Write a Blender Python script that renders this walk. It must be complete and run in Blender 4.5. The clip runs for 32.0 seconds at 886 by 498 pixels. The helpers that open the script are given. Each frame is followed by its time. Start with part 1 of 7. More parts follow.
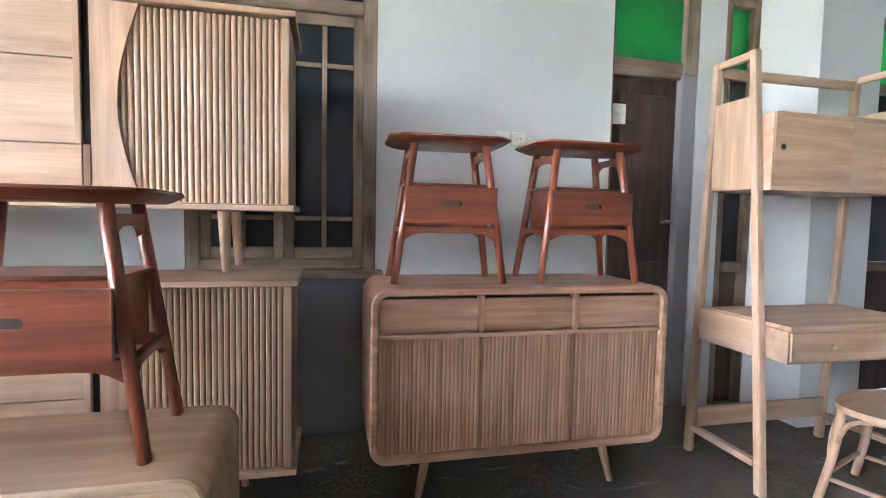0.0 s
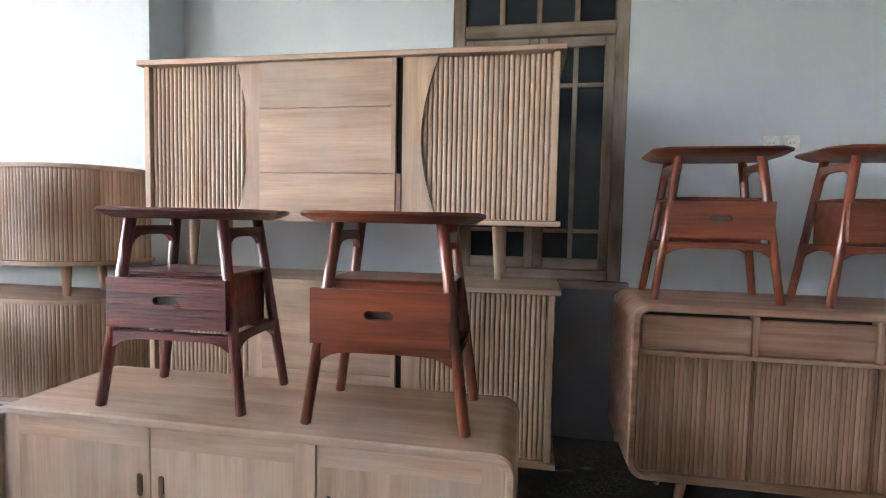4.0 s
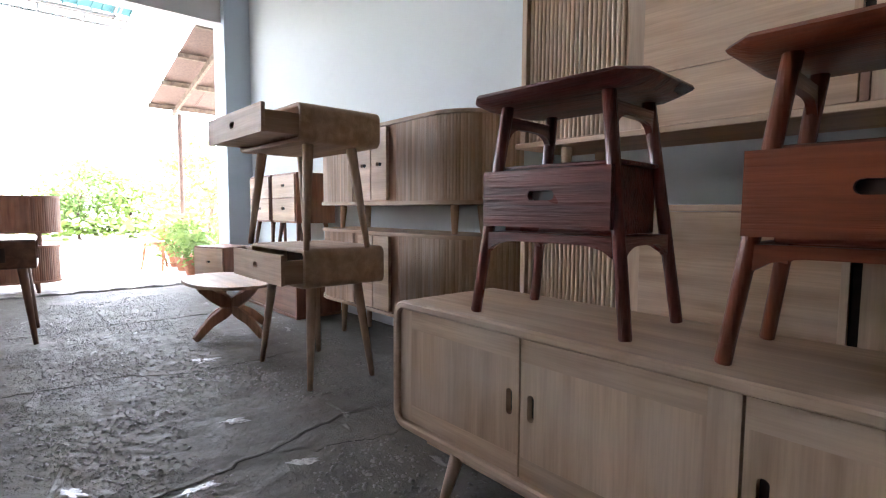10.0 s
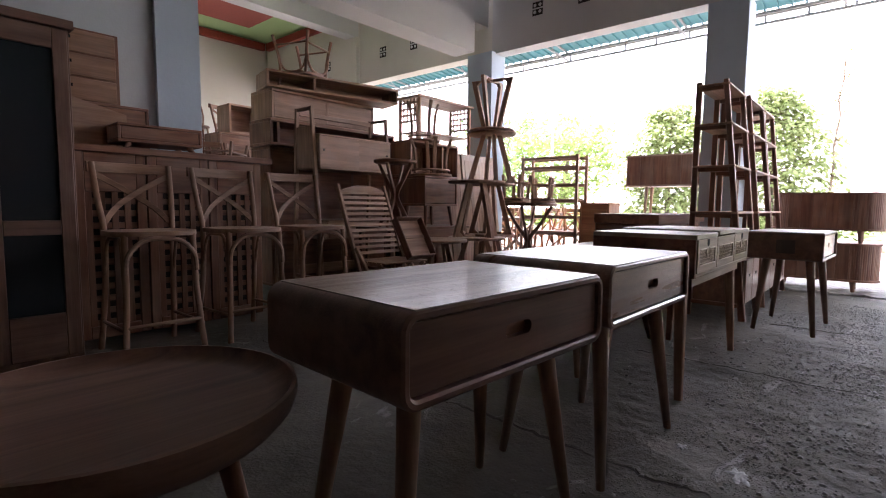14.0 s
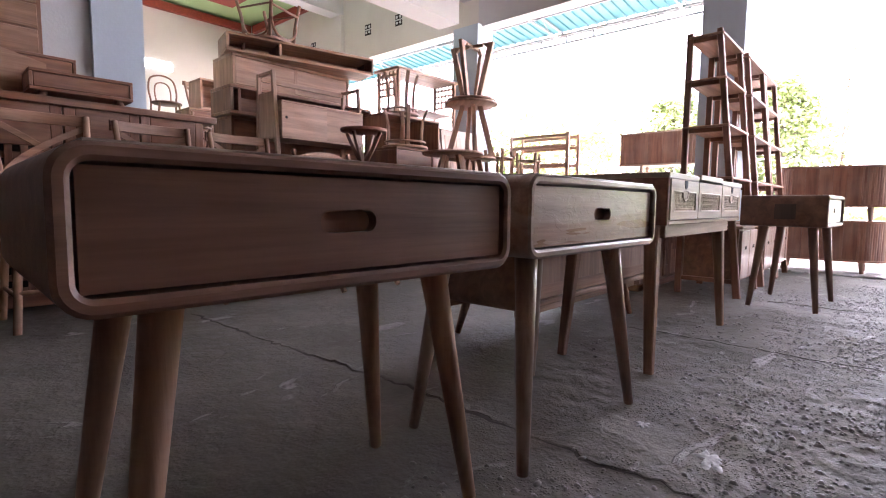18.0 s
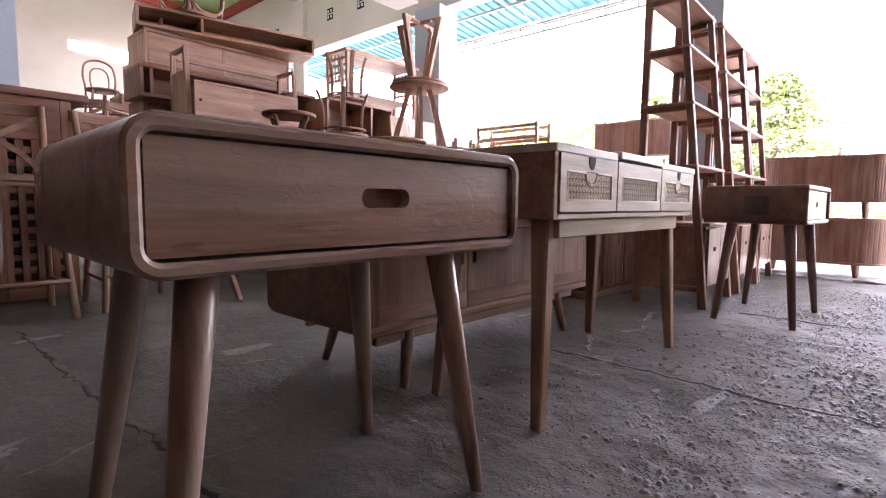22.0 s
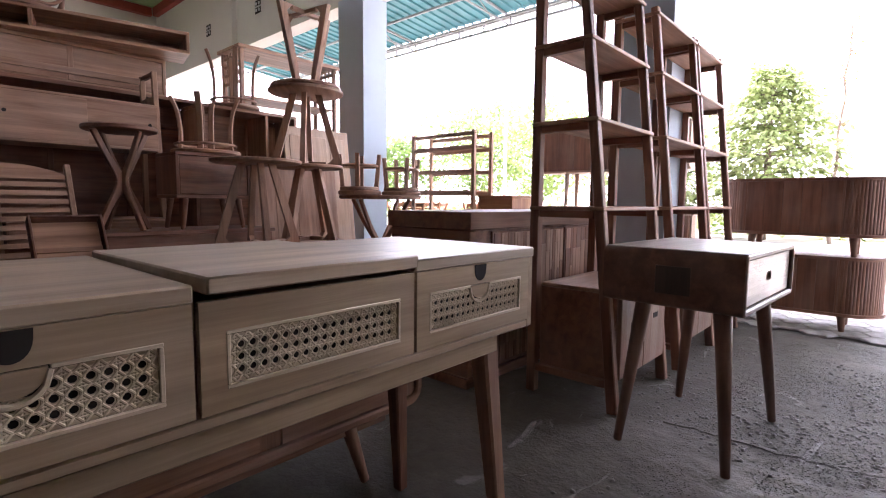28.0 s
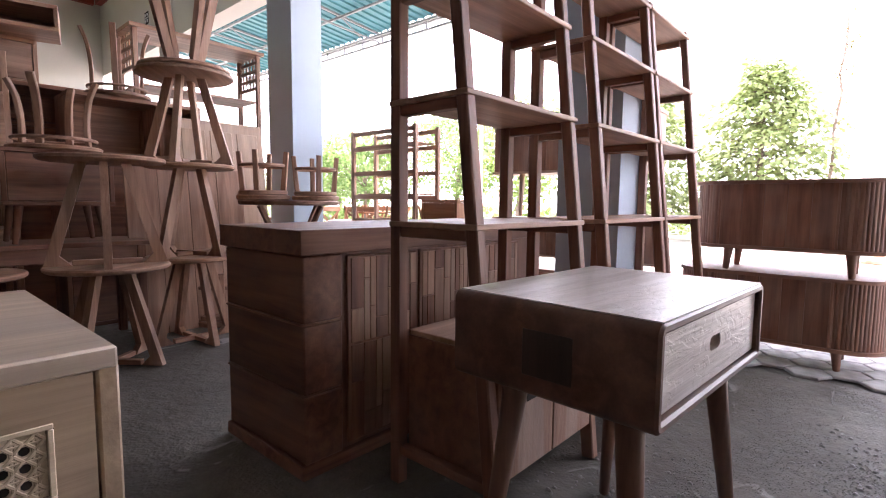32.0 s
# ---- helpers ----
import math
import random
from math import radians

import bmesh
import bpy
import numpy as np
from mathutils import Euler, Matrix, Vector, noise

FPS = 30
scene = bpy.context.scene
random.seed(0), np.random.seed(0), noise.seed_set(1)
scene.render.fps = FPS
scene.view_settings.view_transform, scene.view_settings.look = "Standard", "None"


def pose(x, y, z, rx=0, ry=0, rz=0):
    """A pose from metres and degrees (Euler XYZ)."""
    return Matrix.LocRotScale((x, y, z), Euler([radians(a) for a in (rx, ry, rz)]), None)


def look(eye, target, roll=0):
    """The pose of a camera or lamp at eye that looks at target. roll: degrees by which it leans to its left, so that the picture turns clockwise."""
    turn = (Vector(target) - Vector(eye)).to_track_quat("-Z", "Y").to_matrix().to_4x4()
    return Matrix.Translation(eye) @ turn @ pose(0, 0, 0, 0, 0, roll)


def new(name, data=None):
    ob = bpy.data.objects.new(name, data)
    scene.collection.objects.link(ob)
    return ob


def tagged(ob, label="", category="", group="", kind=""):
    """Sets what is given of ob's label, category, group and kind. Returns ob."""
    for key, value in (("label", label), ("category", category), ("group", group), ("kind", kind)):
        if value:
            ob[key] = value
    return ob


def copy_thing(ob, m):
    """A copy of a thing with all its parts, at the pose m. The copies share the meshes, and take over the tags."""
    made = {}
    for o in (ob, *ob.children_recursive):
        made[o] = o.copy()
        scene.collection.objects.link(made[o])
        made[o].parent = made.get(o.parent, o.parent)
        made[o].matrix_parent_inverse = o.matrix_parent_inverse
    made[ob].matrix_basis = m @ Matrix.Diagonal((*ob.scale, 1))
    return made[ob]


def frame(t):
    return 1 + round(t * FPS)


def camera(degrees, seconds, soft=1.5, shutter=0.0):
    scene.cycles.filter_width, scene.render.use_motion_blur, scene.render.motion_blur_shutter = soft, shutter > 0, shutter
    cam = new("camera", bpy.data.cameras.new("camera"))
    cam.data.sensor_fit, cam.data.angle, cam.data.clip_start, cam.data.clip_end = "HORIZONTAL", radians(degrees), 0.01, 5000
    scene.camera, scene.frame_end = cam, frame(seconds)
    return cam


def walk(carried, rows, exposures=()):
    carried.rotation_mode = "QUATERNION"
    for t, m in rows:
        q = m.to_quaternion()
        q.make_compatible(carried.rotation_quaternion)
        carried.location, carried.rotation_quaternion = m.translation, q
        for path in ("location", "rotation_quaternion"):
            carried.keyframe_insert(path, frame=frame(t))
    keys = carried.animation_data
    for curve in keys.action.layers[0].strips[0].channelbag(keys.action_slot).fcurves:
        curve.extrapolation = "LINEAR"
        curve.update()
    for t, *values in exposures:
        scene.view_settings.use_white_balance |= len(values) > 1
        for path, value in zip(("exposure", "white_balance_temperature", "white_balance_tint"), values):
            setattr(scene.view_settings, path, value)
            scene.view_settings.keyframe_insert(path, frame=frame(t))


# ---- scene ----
cam = camera(83.0, 32.0, soft=1.1)
PATH = [
    (0.0, (0.0257, -0.0600, 1.2664), (0.4770, 1.8845, 1.1425), 1.12),
    (0.5, (-0.0106, -0.0595, 1.2686), (0.2516, 1.9194, 1.1446), 1.06),
    (1.0, (-0.0408, -0.0717, 1.2826), (0.0840, 1.9209, 1.1640), 1.08),
    (1.5, (-0.0560, -0.0937, 1.3321), (-0.0818, 1.9029, 1.2192), 1.16),
    (2.0, (-0.0756, -0.1076, 1.3712), (-0.2515, 1.8816, 1.2599), 1.17),
    (2.5, (-0.1087, -0.1218, 1.3912), (-0.3793, 1.8570, 1.2859), 1.13),
    (3.0, (-0.1335, -0.1462, 1.3878), (-0.4491, 1.8258, 1.2803), 1.10),
    (3.5, (-0.1807, -0.1774, 1.3581), (-0.5161, 1.7912, 1.2480), 1.11),
    (5.5, (-0.2771, -0.2088, 1.0468), (-0.6398, 1.7532, 0.9089), 1.17),
    (6.0, (-0.2976, -0.2099, 0.9653), (-0.6654, 1.7510, 0.8254), 1.16),
    (6.5, (-0.3125, -0.2142, 0.8953), (-0.6875, 1.7454, 0.7561), 1.12),
    (7.0, (-0.3205, -0.2197, 0.8283), (-0.7010, 1.7389, 0.6890), 1.12),
    (7.5, (-0.3397, -0.2193, 0.7965), (-0.7527, 1.7327, 0.6579), 0.99),
    (8.0, (-0.3891, -0.1874, 0.8167), (-0.9287, 1.7339, 0.6850), 0.61),
    (8.5, (-0.4493, -0.1443, 0.8606), (-1.1848, 1.7106, 0.7252), 0.49),
    (9.0, (-0.4883, -0.0941, 0.9194), (-1.4637, 1.6461, 0.7774), 0.52),
    (9.5, (-0.4856, -0.0260, 0.9587), (-1.7125, 1.5463, 0.8081), 0.30),
    (10.0, (-0.4983, 0.1031, 0.9849), (-2.0012, 1.4137, 0.8310), 0.30),
    (10.5, (-0.4901, 0.2307, 1.0127), (-2.2737, 1.1219, 0.8560), 0.30),
    (11.0, (-0.4851, 0.3197, 1.0161), (-2.4506, 0.6519, 0.8540), 0.29),
    (11.5, (-0.5290, 0.4001, 1.0048), (-2.5075, 0.1588, 0.8400), 0.37),
    (12.0, (-0.5374, 0.4337, 0.9910), (-2.4015, -0.2713, 0.8234), 0.38),
    (12.5, (-0.5504, 0.5074, 0.9887), (-2.2647, -0.5094, 0.8230), 0.42),
    (13.0, (-0.6003, 0.5295, 1.0009), (-2.2034, -0.6546, 0.8324), 0.54),
    (13.5, (-0.6380, 0.5375, 0.9629), (-2.1749, -0.7310, 0.7922), 0.60),
    (14.0, (-0.6391, 0.5519, 0.9342), (-2.1397, -0.7590, 0.7620), 0.56),
    (14.5, (-0.6479, 0.5595, 0.9272), (-2.1369, -0.7648, 0.7560), 0.59),
    (16.5, (-0.8815, 0.5511, 0.7808), (-2.3667, -0.7771, 0.6076), 0.63),
    (17.0, (-0.9643, 0.5531, 0.7581), (-2.4500, -0.7746, 0.5846), 0.66),
    (17.5, (-1.0624, 0.5563, 0.7261), (-2.5475, -0.7718, 0.5505), 0.62),
    (18.0, (-1.1483, 0.5546, 0.6749), (-2.6337, -0.7731, 0.4989), 0.64),
    (18.5, (-1.2203, 0.5531, 0.6347), (-2.7054, -0.7748, 0.4583), 0.67),
    (19.0, (-1.3115, 0.5504, 0.6171), (-2.7965, -0.7776, 0.4398), 0.69),
    (19.5, (-1.4098, 0.5523, 0.6059), (-2.8942, -0.7762, 0.4278), 0.66),
    (20.0, (-1.5213, 0.5506, 0.6014), (-3.0061, -0.7775, 0.4232), 0.65),
    (20.5, (-1.6307, 0.5748, 0.6031), (-3.1147, -0.7539, 0.4238), 0.65),
    (21.0, (-1.7336, 0.5953, 0.6128), (-3.2174, -0.7336, 0.4338), 0.64),
    (21.5, (-1.8395, 0.5971, 0.6315), (-3.3228, -0.7322, 0.4510), 0.65),
    (22.0, (-1.9643, 0.5821, 0.6453), (-3.4476, -0.7472, 0.4646), 0.66),
    (22.5, (-2.0634, 0.5727, 0.6613), (-3.5463, -0.7570, 0.4800), 0.69),
    (23.0, (-2.1660, 0.5772, 0.6766), (-3.6485, -0.7528, 0.4941), 0.70),
    (23.5, (-2.2897, 0.5892, 0.7098), (-3.7718, -0.7411, 0.5267), 0.71),
    (24.0, (-2.3793, 0.5899, 0.7228), (-3.8619, -0.7400, 0.5406), 0.71),
    (24.5, (-2.4876, 0.6022, 0.7255), (-3.9704, -0.7275, 0.5431), 0.68),
    (25.0, (-2.6045, 0.6092, 0.7539), (-4.0876, -0.7198, 0.5692), 0.70),
    (25.5, (-2.7188, 0.6244, 0.7851), (-4.2024, -0.7039, 0.5995), 0.72),
    (27.5, (-3.1563, 0.6200, 0.9262), (-4.6314, -0.7173, 0.7368), 0.59),
    (28.0, (-3.2783, 0.5951, 0.9222), (-4.7570, -0.7385, 0.7349), 0.58),
    (28.5, (-3.4060, 0.5707, 0.9220), (-4.8857, -0.7617, 0.7344), 0.57),
    (29.0, (-3.5163, 0.5425, 0.9474), (-4.9967, -0.7891, 0.7598), 0.56),
    (29.5, (-3.6241, 0.5240, 0.9573), (-5.1064, -0.8059, 0.7718), 0.51),
    (30.0, (-3.7581, 0.4894, 0.9591), (-5.2396, -0.8412, 0.7729), 0.49),
    (30.5, (-3.8738, 0.4842, 0.9700), (-5.3556, -0.8460, 0.7839), 0.48),
    (31.0, (-4.0053, 0.4950, 0.9689), (-5.4882, -0.8342, 0.7836), 0.51),
    (31.5, (-4.1264, 0.5220, 0.9650), (-5.6089, -0.8076, 0.7789), 0.54),
    (32.0, (-4.2206, 0.5379, 0.9689), (-5.7056, -0.7893, 0.7857), 0.55),
]
EXPOSURES = [(0.0, 5.75, 6200, 22), (1.0, 5.5, 6200, 22), (2.0, 5.25, 6050, 18), (3.5, 5.03, 6100, 18), (6.0, 5.15, 5900, 18), (8.0, 5.2, 5850, 18), (9.0, 4.75, 5900, 17),
             (10.0, 3.85, 6200, 18), (10.6, 3.4, 6400, 20), (11.2, 2.5, 6450, 20), (11.6, 2.0, 6450, 21), (12.0, 1.5, 6450, 22), (13.0, 1.5, 6450, 24), (14.0, 2.67, 6450, 26),
             (16.5, 3.75, 6450, 31), (19.0, 4.02, 6400, 34), (22.0, 4.0, 6400, 35), (25.5, 3.35, 6400, 34), (27.5, 2.9, 6400, 30), (32.0, 2.88, 6450, 30)]
walk(cam, [(t, look(eye, target, roll)) for t, eye, target, roll in PATH], EXPOSURES)

# ---- world, sun, exposure ----
world = bpy.data.worlds.new("world")
scene.world = world
world.use_nodes = True
wn, wl = world.node_tree.nodes, world.node_tree.links
sky = wn.new("ShaderNodeTexSky")
sky.sky_type, sky.sun_disc = "NISHITA", False
sky.sun_elevation, sky.sun_rotation = radians(60), radians(233)
sky.air_density, sky.dust_density, sky.ozone_density = 1.0, 1.5, 1.0
haze = wn.new("ShaderNodeMix")
haze.data_type = "RGBA"
haze.inputs["Factor"].default_value = 0.6
haze.inputs["B"].default_value = (14.0, 14.6, 15.2, 1)
wn["Background"].inputs["Strength"].default_value = 0.15
wl.new(sky.outputs[0], haze.inputs["A"])
wl.new(haze.outputs["Result"], wn["Background"].inputs["Color"])
sun = new("sun", bpy.data.lights.new("sun", "SUN"))
sun.data.energy, sun.data.angle, sun.data.color = 5.0, radians(0.6), (1.0, 0.95, 0.88)
sun.matrix_world = look((0, 0, 0), (math.cos(radians(60)) * 0.8, math.cos(radians(60)) * 0.6, -math.sin(radians(60))))


# ---- material builders ----
def node_material(name):
    m = bpy.data.materials.new(name)
    m.use_nodes = True
    return m, m.node_tree.nodes, m.node_tree.links, m.node_tree.nodes["Principled BSDF"]


def ramp(nodes, stops):
    r = nodes.new("ShaderNodeValToRGB")
    e = r.color_ramp.elements
    while len(e) < len(stops):
        e.new(0.5)
    for k, (p, c) in zip(e, stops):
        k.position, k.color = p, (*c, 1)
    return r


def wood(name, light, dark, axis=0, rough=0.6, grain=1.0, dust=0.0, coat=0.0, relief=0.15, worn=False, bands=0.16):
    """Wood with its grain along an axis of the object: long streaks, fine pores, patches, a tint of its own for each piece."""
    m, n, l, b = node_material(name)
    co = n.new("ShaderNodeTexCoord")
    oi = n.new("ShaderNodeObjectInfo")
    mp = n.new("ShaderNodeMapping")
    s = [14.0, 14.0, 14.0]
    s[axis] = 1.1
    mp.inputs["Scale"].default_value = s
    off = n.new("ShaderNodeVectorMath")
    off.operation = "MULTIPLY_ADD"
    off.inputs[1].default_value = (1, 1, 1)
    sc = n.new("ShaderNodeVectorMath")
    sc.operation = "SCALE"
    sc.inputs[0].default_value = (7.3, 3.1, 5.7)
    l.new(oi.outputs["Random"], sc.inputs["Scale"])
    l.new(co.outputs["Object"], off.inputs[0])
    l.new(sc.outputs[0], off.inputs[2])
    l.new(off.outputs[0], mp.inputs["Vector"])
    streak = n.new("ShaderNodeTexNoise")
    streak.inputs["Scale"].default_value, streak.inputs["Detail"].default_value = 1.6 * grain, 6
    streak.inputs["Distortion"].default_value = 0.6
    l.new(mp.outputs[0], streak.inputs["Vector"])
    mp2 = n.new("ShaderNodeMapping")
    s2 = [160.0, 160.0, 160.0]
    s2[axis] = 6.0
    mp2.inputs["Scale"].default_value = s2
    l.new(off.outputs[0], mp2.inputs["Vector"])
    pore = n.new("ShaderNodeTexNoise")
    pore.inputs["Scale"].default_value, pore.inputs["Detail"].default_value = 1.0, 3
    l.new(mp2.outputs[0], pore.inputs["Vector"])
    patch = n.new("ShaderNodeTexNoise")
    patch.inputs["Scale"].default_value, patch.inputs["Detail"].default_value = 3.1, 4
    l.new((mp if worn else off).outputs[0], patch.inputs["Vector"])
    if worn:
        patch.inputs["Scale"].default_value, patch.inputs["Distortion"].default_value = 0.42, 0.8
    mid = tuple((a + c) / 2 for a, c in zip(light, dark))
    r = ramp(n, [(0.30, dark), (0.5, mid), (0.68, light)])
    l.new(streak.outputs["Fac"], r.inputs["Fac"])
    mx = n.new("ShaderNodeMix")
    mx.data_type, mx.blend_type = "RGBA", "MULTIPLY"
    pr = ramp(n, [(0.35, (0.62, 0.60, 0.58)), (0.6, (1, 1, 1))])
    l.new(pore.outputs["Fac"], pr.inputs["Fac"])
    mx.inputs["Factor"].default_value = 0.32
    l.new(r.outputs[0], mx.inputs["A"])
    l.new(pr.outputs[0], mx.inputs["B"])
    hs = n.new("ShaderNodeHueSaturation")
    mr = n.new("ShaderNodeMapRange")
    mr.inputs["To Min"].default_value, mr.inputs["To Max"].default_value = 0.9, 1.1
    l.new(oi.outputs["Random"], mr.inputs["Value"])
    mp3 = n.new("ShaderNodeMapping")
    s3 = [9.0, 9.0, 9.0]
    s3[axis] = 0.8
    mp3.inputs["Scale"].default_value = s3
    l.new(off.outputs[0], mp3.inputs["Vector"])
    band = n.new("ShaderNodeTexNoise")
    band.inputs["Scale"].default_value, band.inputs["Detail"].default_value, band.inputs["Roughness"].default_value = 1.0, 2, 0.6
    l.new(mp3.outputs[0], band.inputs["Vector"])
    br = n.new("ShaderNodeMapRange")
    br.inputs["From Min"].default_value, br.inputs["From Max"].default_value = 0.3, 0.7
    br.inputs["To Min"].default_value, br.inputs["To Max"].default_value = 1 - bands, 1 + bands
    l.new(band.outputs["Fac"], br.inputs["Value"])
    bv = n.new("ShaderNodeMath")
    bv.operation = "MULTIPLY"
    l.new(mr.outputs[0], bv.inputs[0])
    l.new(br.outputs[0], bv.inputs[1])
    l.new(bv.outputs[0], hs.inputs["Value"])
    l.new(mx.outputs["Result"], hs.inputs["Color"])
    mx2 = n.new("ShaderNodeMix")
    mx2.data_type = "RGBA"
    dr = ramp(n, [(0.48 if worn else 0.42, (0, 0, 0)), (0.53 if worn else 0.66, (dust, dust, dust))])
    l.new(patch.outputs["Fac"], dr.inputs["Fac"])
    l.new(dr.outputs[0], mx2.inputs["Factor"])
    l.new(hs.outputs[0], mx2.inputs["A"])
    mx2.inputs["B"].default_value = (0.50, 0.43, 0.365, 1)
    l.new(mx2.outputs["Result"], b.inputs["Base Color"])
    rr = n.new("ShaderNodeMapRange")
    rr.inputs["To Min"].default_value, rr.inputs["To Max"].default_value = max(0.08, rough - 0.12), min(1, rough + 0.14)
    l.new(patch.outputs["Fac"], rr.inputs["Value"])
    l.new(rr.outputs[0], b.inputs["Roughness"])
    b.inputs["Coat Weight"].default_value = coat
    b.inputs["Coat Roughness"].default_value = 0.16
    bp = n.new("ShaderNodeBump")
    bp.inputs["Strength"].default_value, bp.inputs["Distance"].default_value = relief, 0.004
    ad = n.new("ShaderNodeMath")
    ad.operation = "ADD"
    l.new(streak.outputs["Fac"], ad.inputs[0])
    l.new(pore.outputs["Fac"], ad.inputs[1])
    high = ad
    if worn:
        flake = n.new("ShaderNodeTexNoise")
        flake.inputs["Scale"].default_value, flake.inputs["Detail"].default_value, flake.inputs["Distortion"].default_value = 1.1, 5, 1.4
        mp4 = n.new("ShaderNodeMapping")
        s4 = [26.0, 26.0, 26.0]
        s4[axis] = 11.0
        mp4.inputs["Scale"].default_value = s4
        l.new(off.outputs[0], mp4.inputs["Vector"])
        l.new(mp4.outputs[0], flake.inputs["Vector"])
        edge = ramp(n, [(0.46, (0, 0, 0)), (0.54, (1, 1, 1))])
        l.new(flake.outputs["Fac"], edge.inputs["Fac"])
        high = n.new("ShaderNodeMath")
        high.operation = "MULTIPLY_ADD"
        high.inputs[1].default_value = 0.7
        l.new(edge.outputs[0], high.inputs[0])
        l.new(ad.outputs[0], high.inputs[2])
    l.new(high.outputs[0], bp.inputs["Height"])
    l.new(bp.outputs[0], b.inputs["Normal"])
    return m


def plaster(name, base, stain, rough=0.85, amount=0.5):
    """Old wall paint: broad stains, fine trowel relief."""
    m, n, l, b = node_material(name)
    co = n.new("ShaderNodeTexCoord")
    a = n.new("ShaderNodeTexNoise")
    a.inputs["Scale"].default_value, a.inputs["Detail"].default_value, a.inputs["Roughness"].default_value = 0.7, 8, 0.65
    c = n.new("ShaderNodeTexNoise")
    c.inputs["Scale"].default_value, c.inputs["Detail"].default_value = 45, 6
    l.new(co.outputs["Object"], a.inputs["Vector"])
    l.new(co.outputs["Object"], c.inputs["Vector"])
    r = ramp(n, [(0.40, base), (0.52, tuple(0.985 * v for v in base)), (0.72, tuple(u * (1 - amount) + v * amount for u, v in zip(base, stain)))])
    l.new(a.outputs["Fac"], r.inputs["Fac"])
    l.new(r.outputs[0], b.inputs["Base Color"])
    b.inputs["Roughness"].default_value = rough
    bp = n.new("ShaderNodeBump")
    bp.inputs["Strength"].default_value, bp.inputs["Distance"].default_value = 0.12, 0.01
    l.new(c.outputs["Fac"], bp.inputs["Height"])
    l.new(bp.outputs[0], b.inputs["Normal"])
    return m


def plain(name, base, rough=0.5, metal=0.0, vary=0.12, scale=30):
    m, n, l, b = node_material(name)
    co = n.new("ShaderNodeTexCoord")
    a = n.new("ShaderNodeTexNoise")
    a.inputs["Scale"].default_value, a.inputs["Detail"].default_value = scale, 5
    l.new(co.outputs["Object"], a.inputs["Vector"])
    r = ramp(n, [(0.35, tuple(v * (1 - vary) for v in base)), (0.65, tuple(min(1, v * (1 + vary)) for v in base))])
    l.new(a.outputs["Fac"], r.inputs["Fac"])
    l.new(r.outputs[0], b.inputs["Base Color"])
    b.inputs["Roughness"].default_value, b.inputs["Metallic"].default_value = rough, metal
    bp = n.new("ShaderNodeBump")
    bp.inputs["Strength"].default_value, bp.inputs["Distance"].default_value = 0.1, 0.003
    l.new(a.outputs["Fac"], bp.inputs["Height"])
    l.new(bp.outputs[0], b.inputs["Normal"])
    return m


def leafy(name, a, c):
    m, n, l, b = node_material(name)
    g = n.new("ShaderNodeNewGeometry")
    r = ramp(n, [(0.0, a), (1.0, c)])
    l.new(g.outputs["Random Per Island"], r.inputs["Fac"])
    l.new(r.outputs[0], b.inputs["Base Color"])
    b.inputs["Roughness"].default_value = 0.55
    t = n.new("ShaderNodeBsdfTranslucent")
    l.new(r.outputs[0], t.inputs["Color"])
    mix = n.new("ShaderNodeMixShader")
    mix.inputs[0].default_value = 0.5
    out = n["Material Output"]
    l.new(b.outputs[0], mix.inputs[1])
    l.new(t.outputs[0], mix.inputs[2])
    l.new(mix.outputs[0], out.inputs["Surface"])
    return m


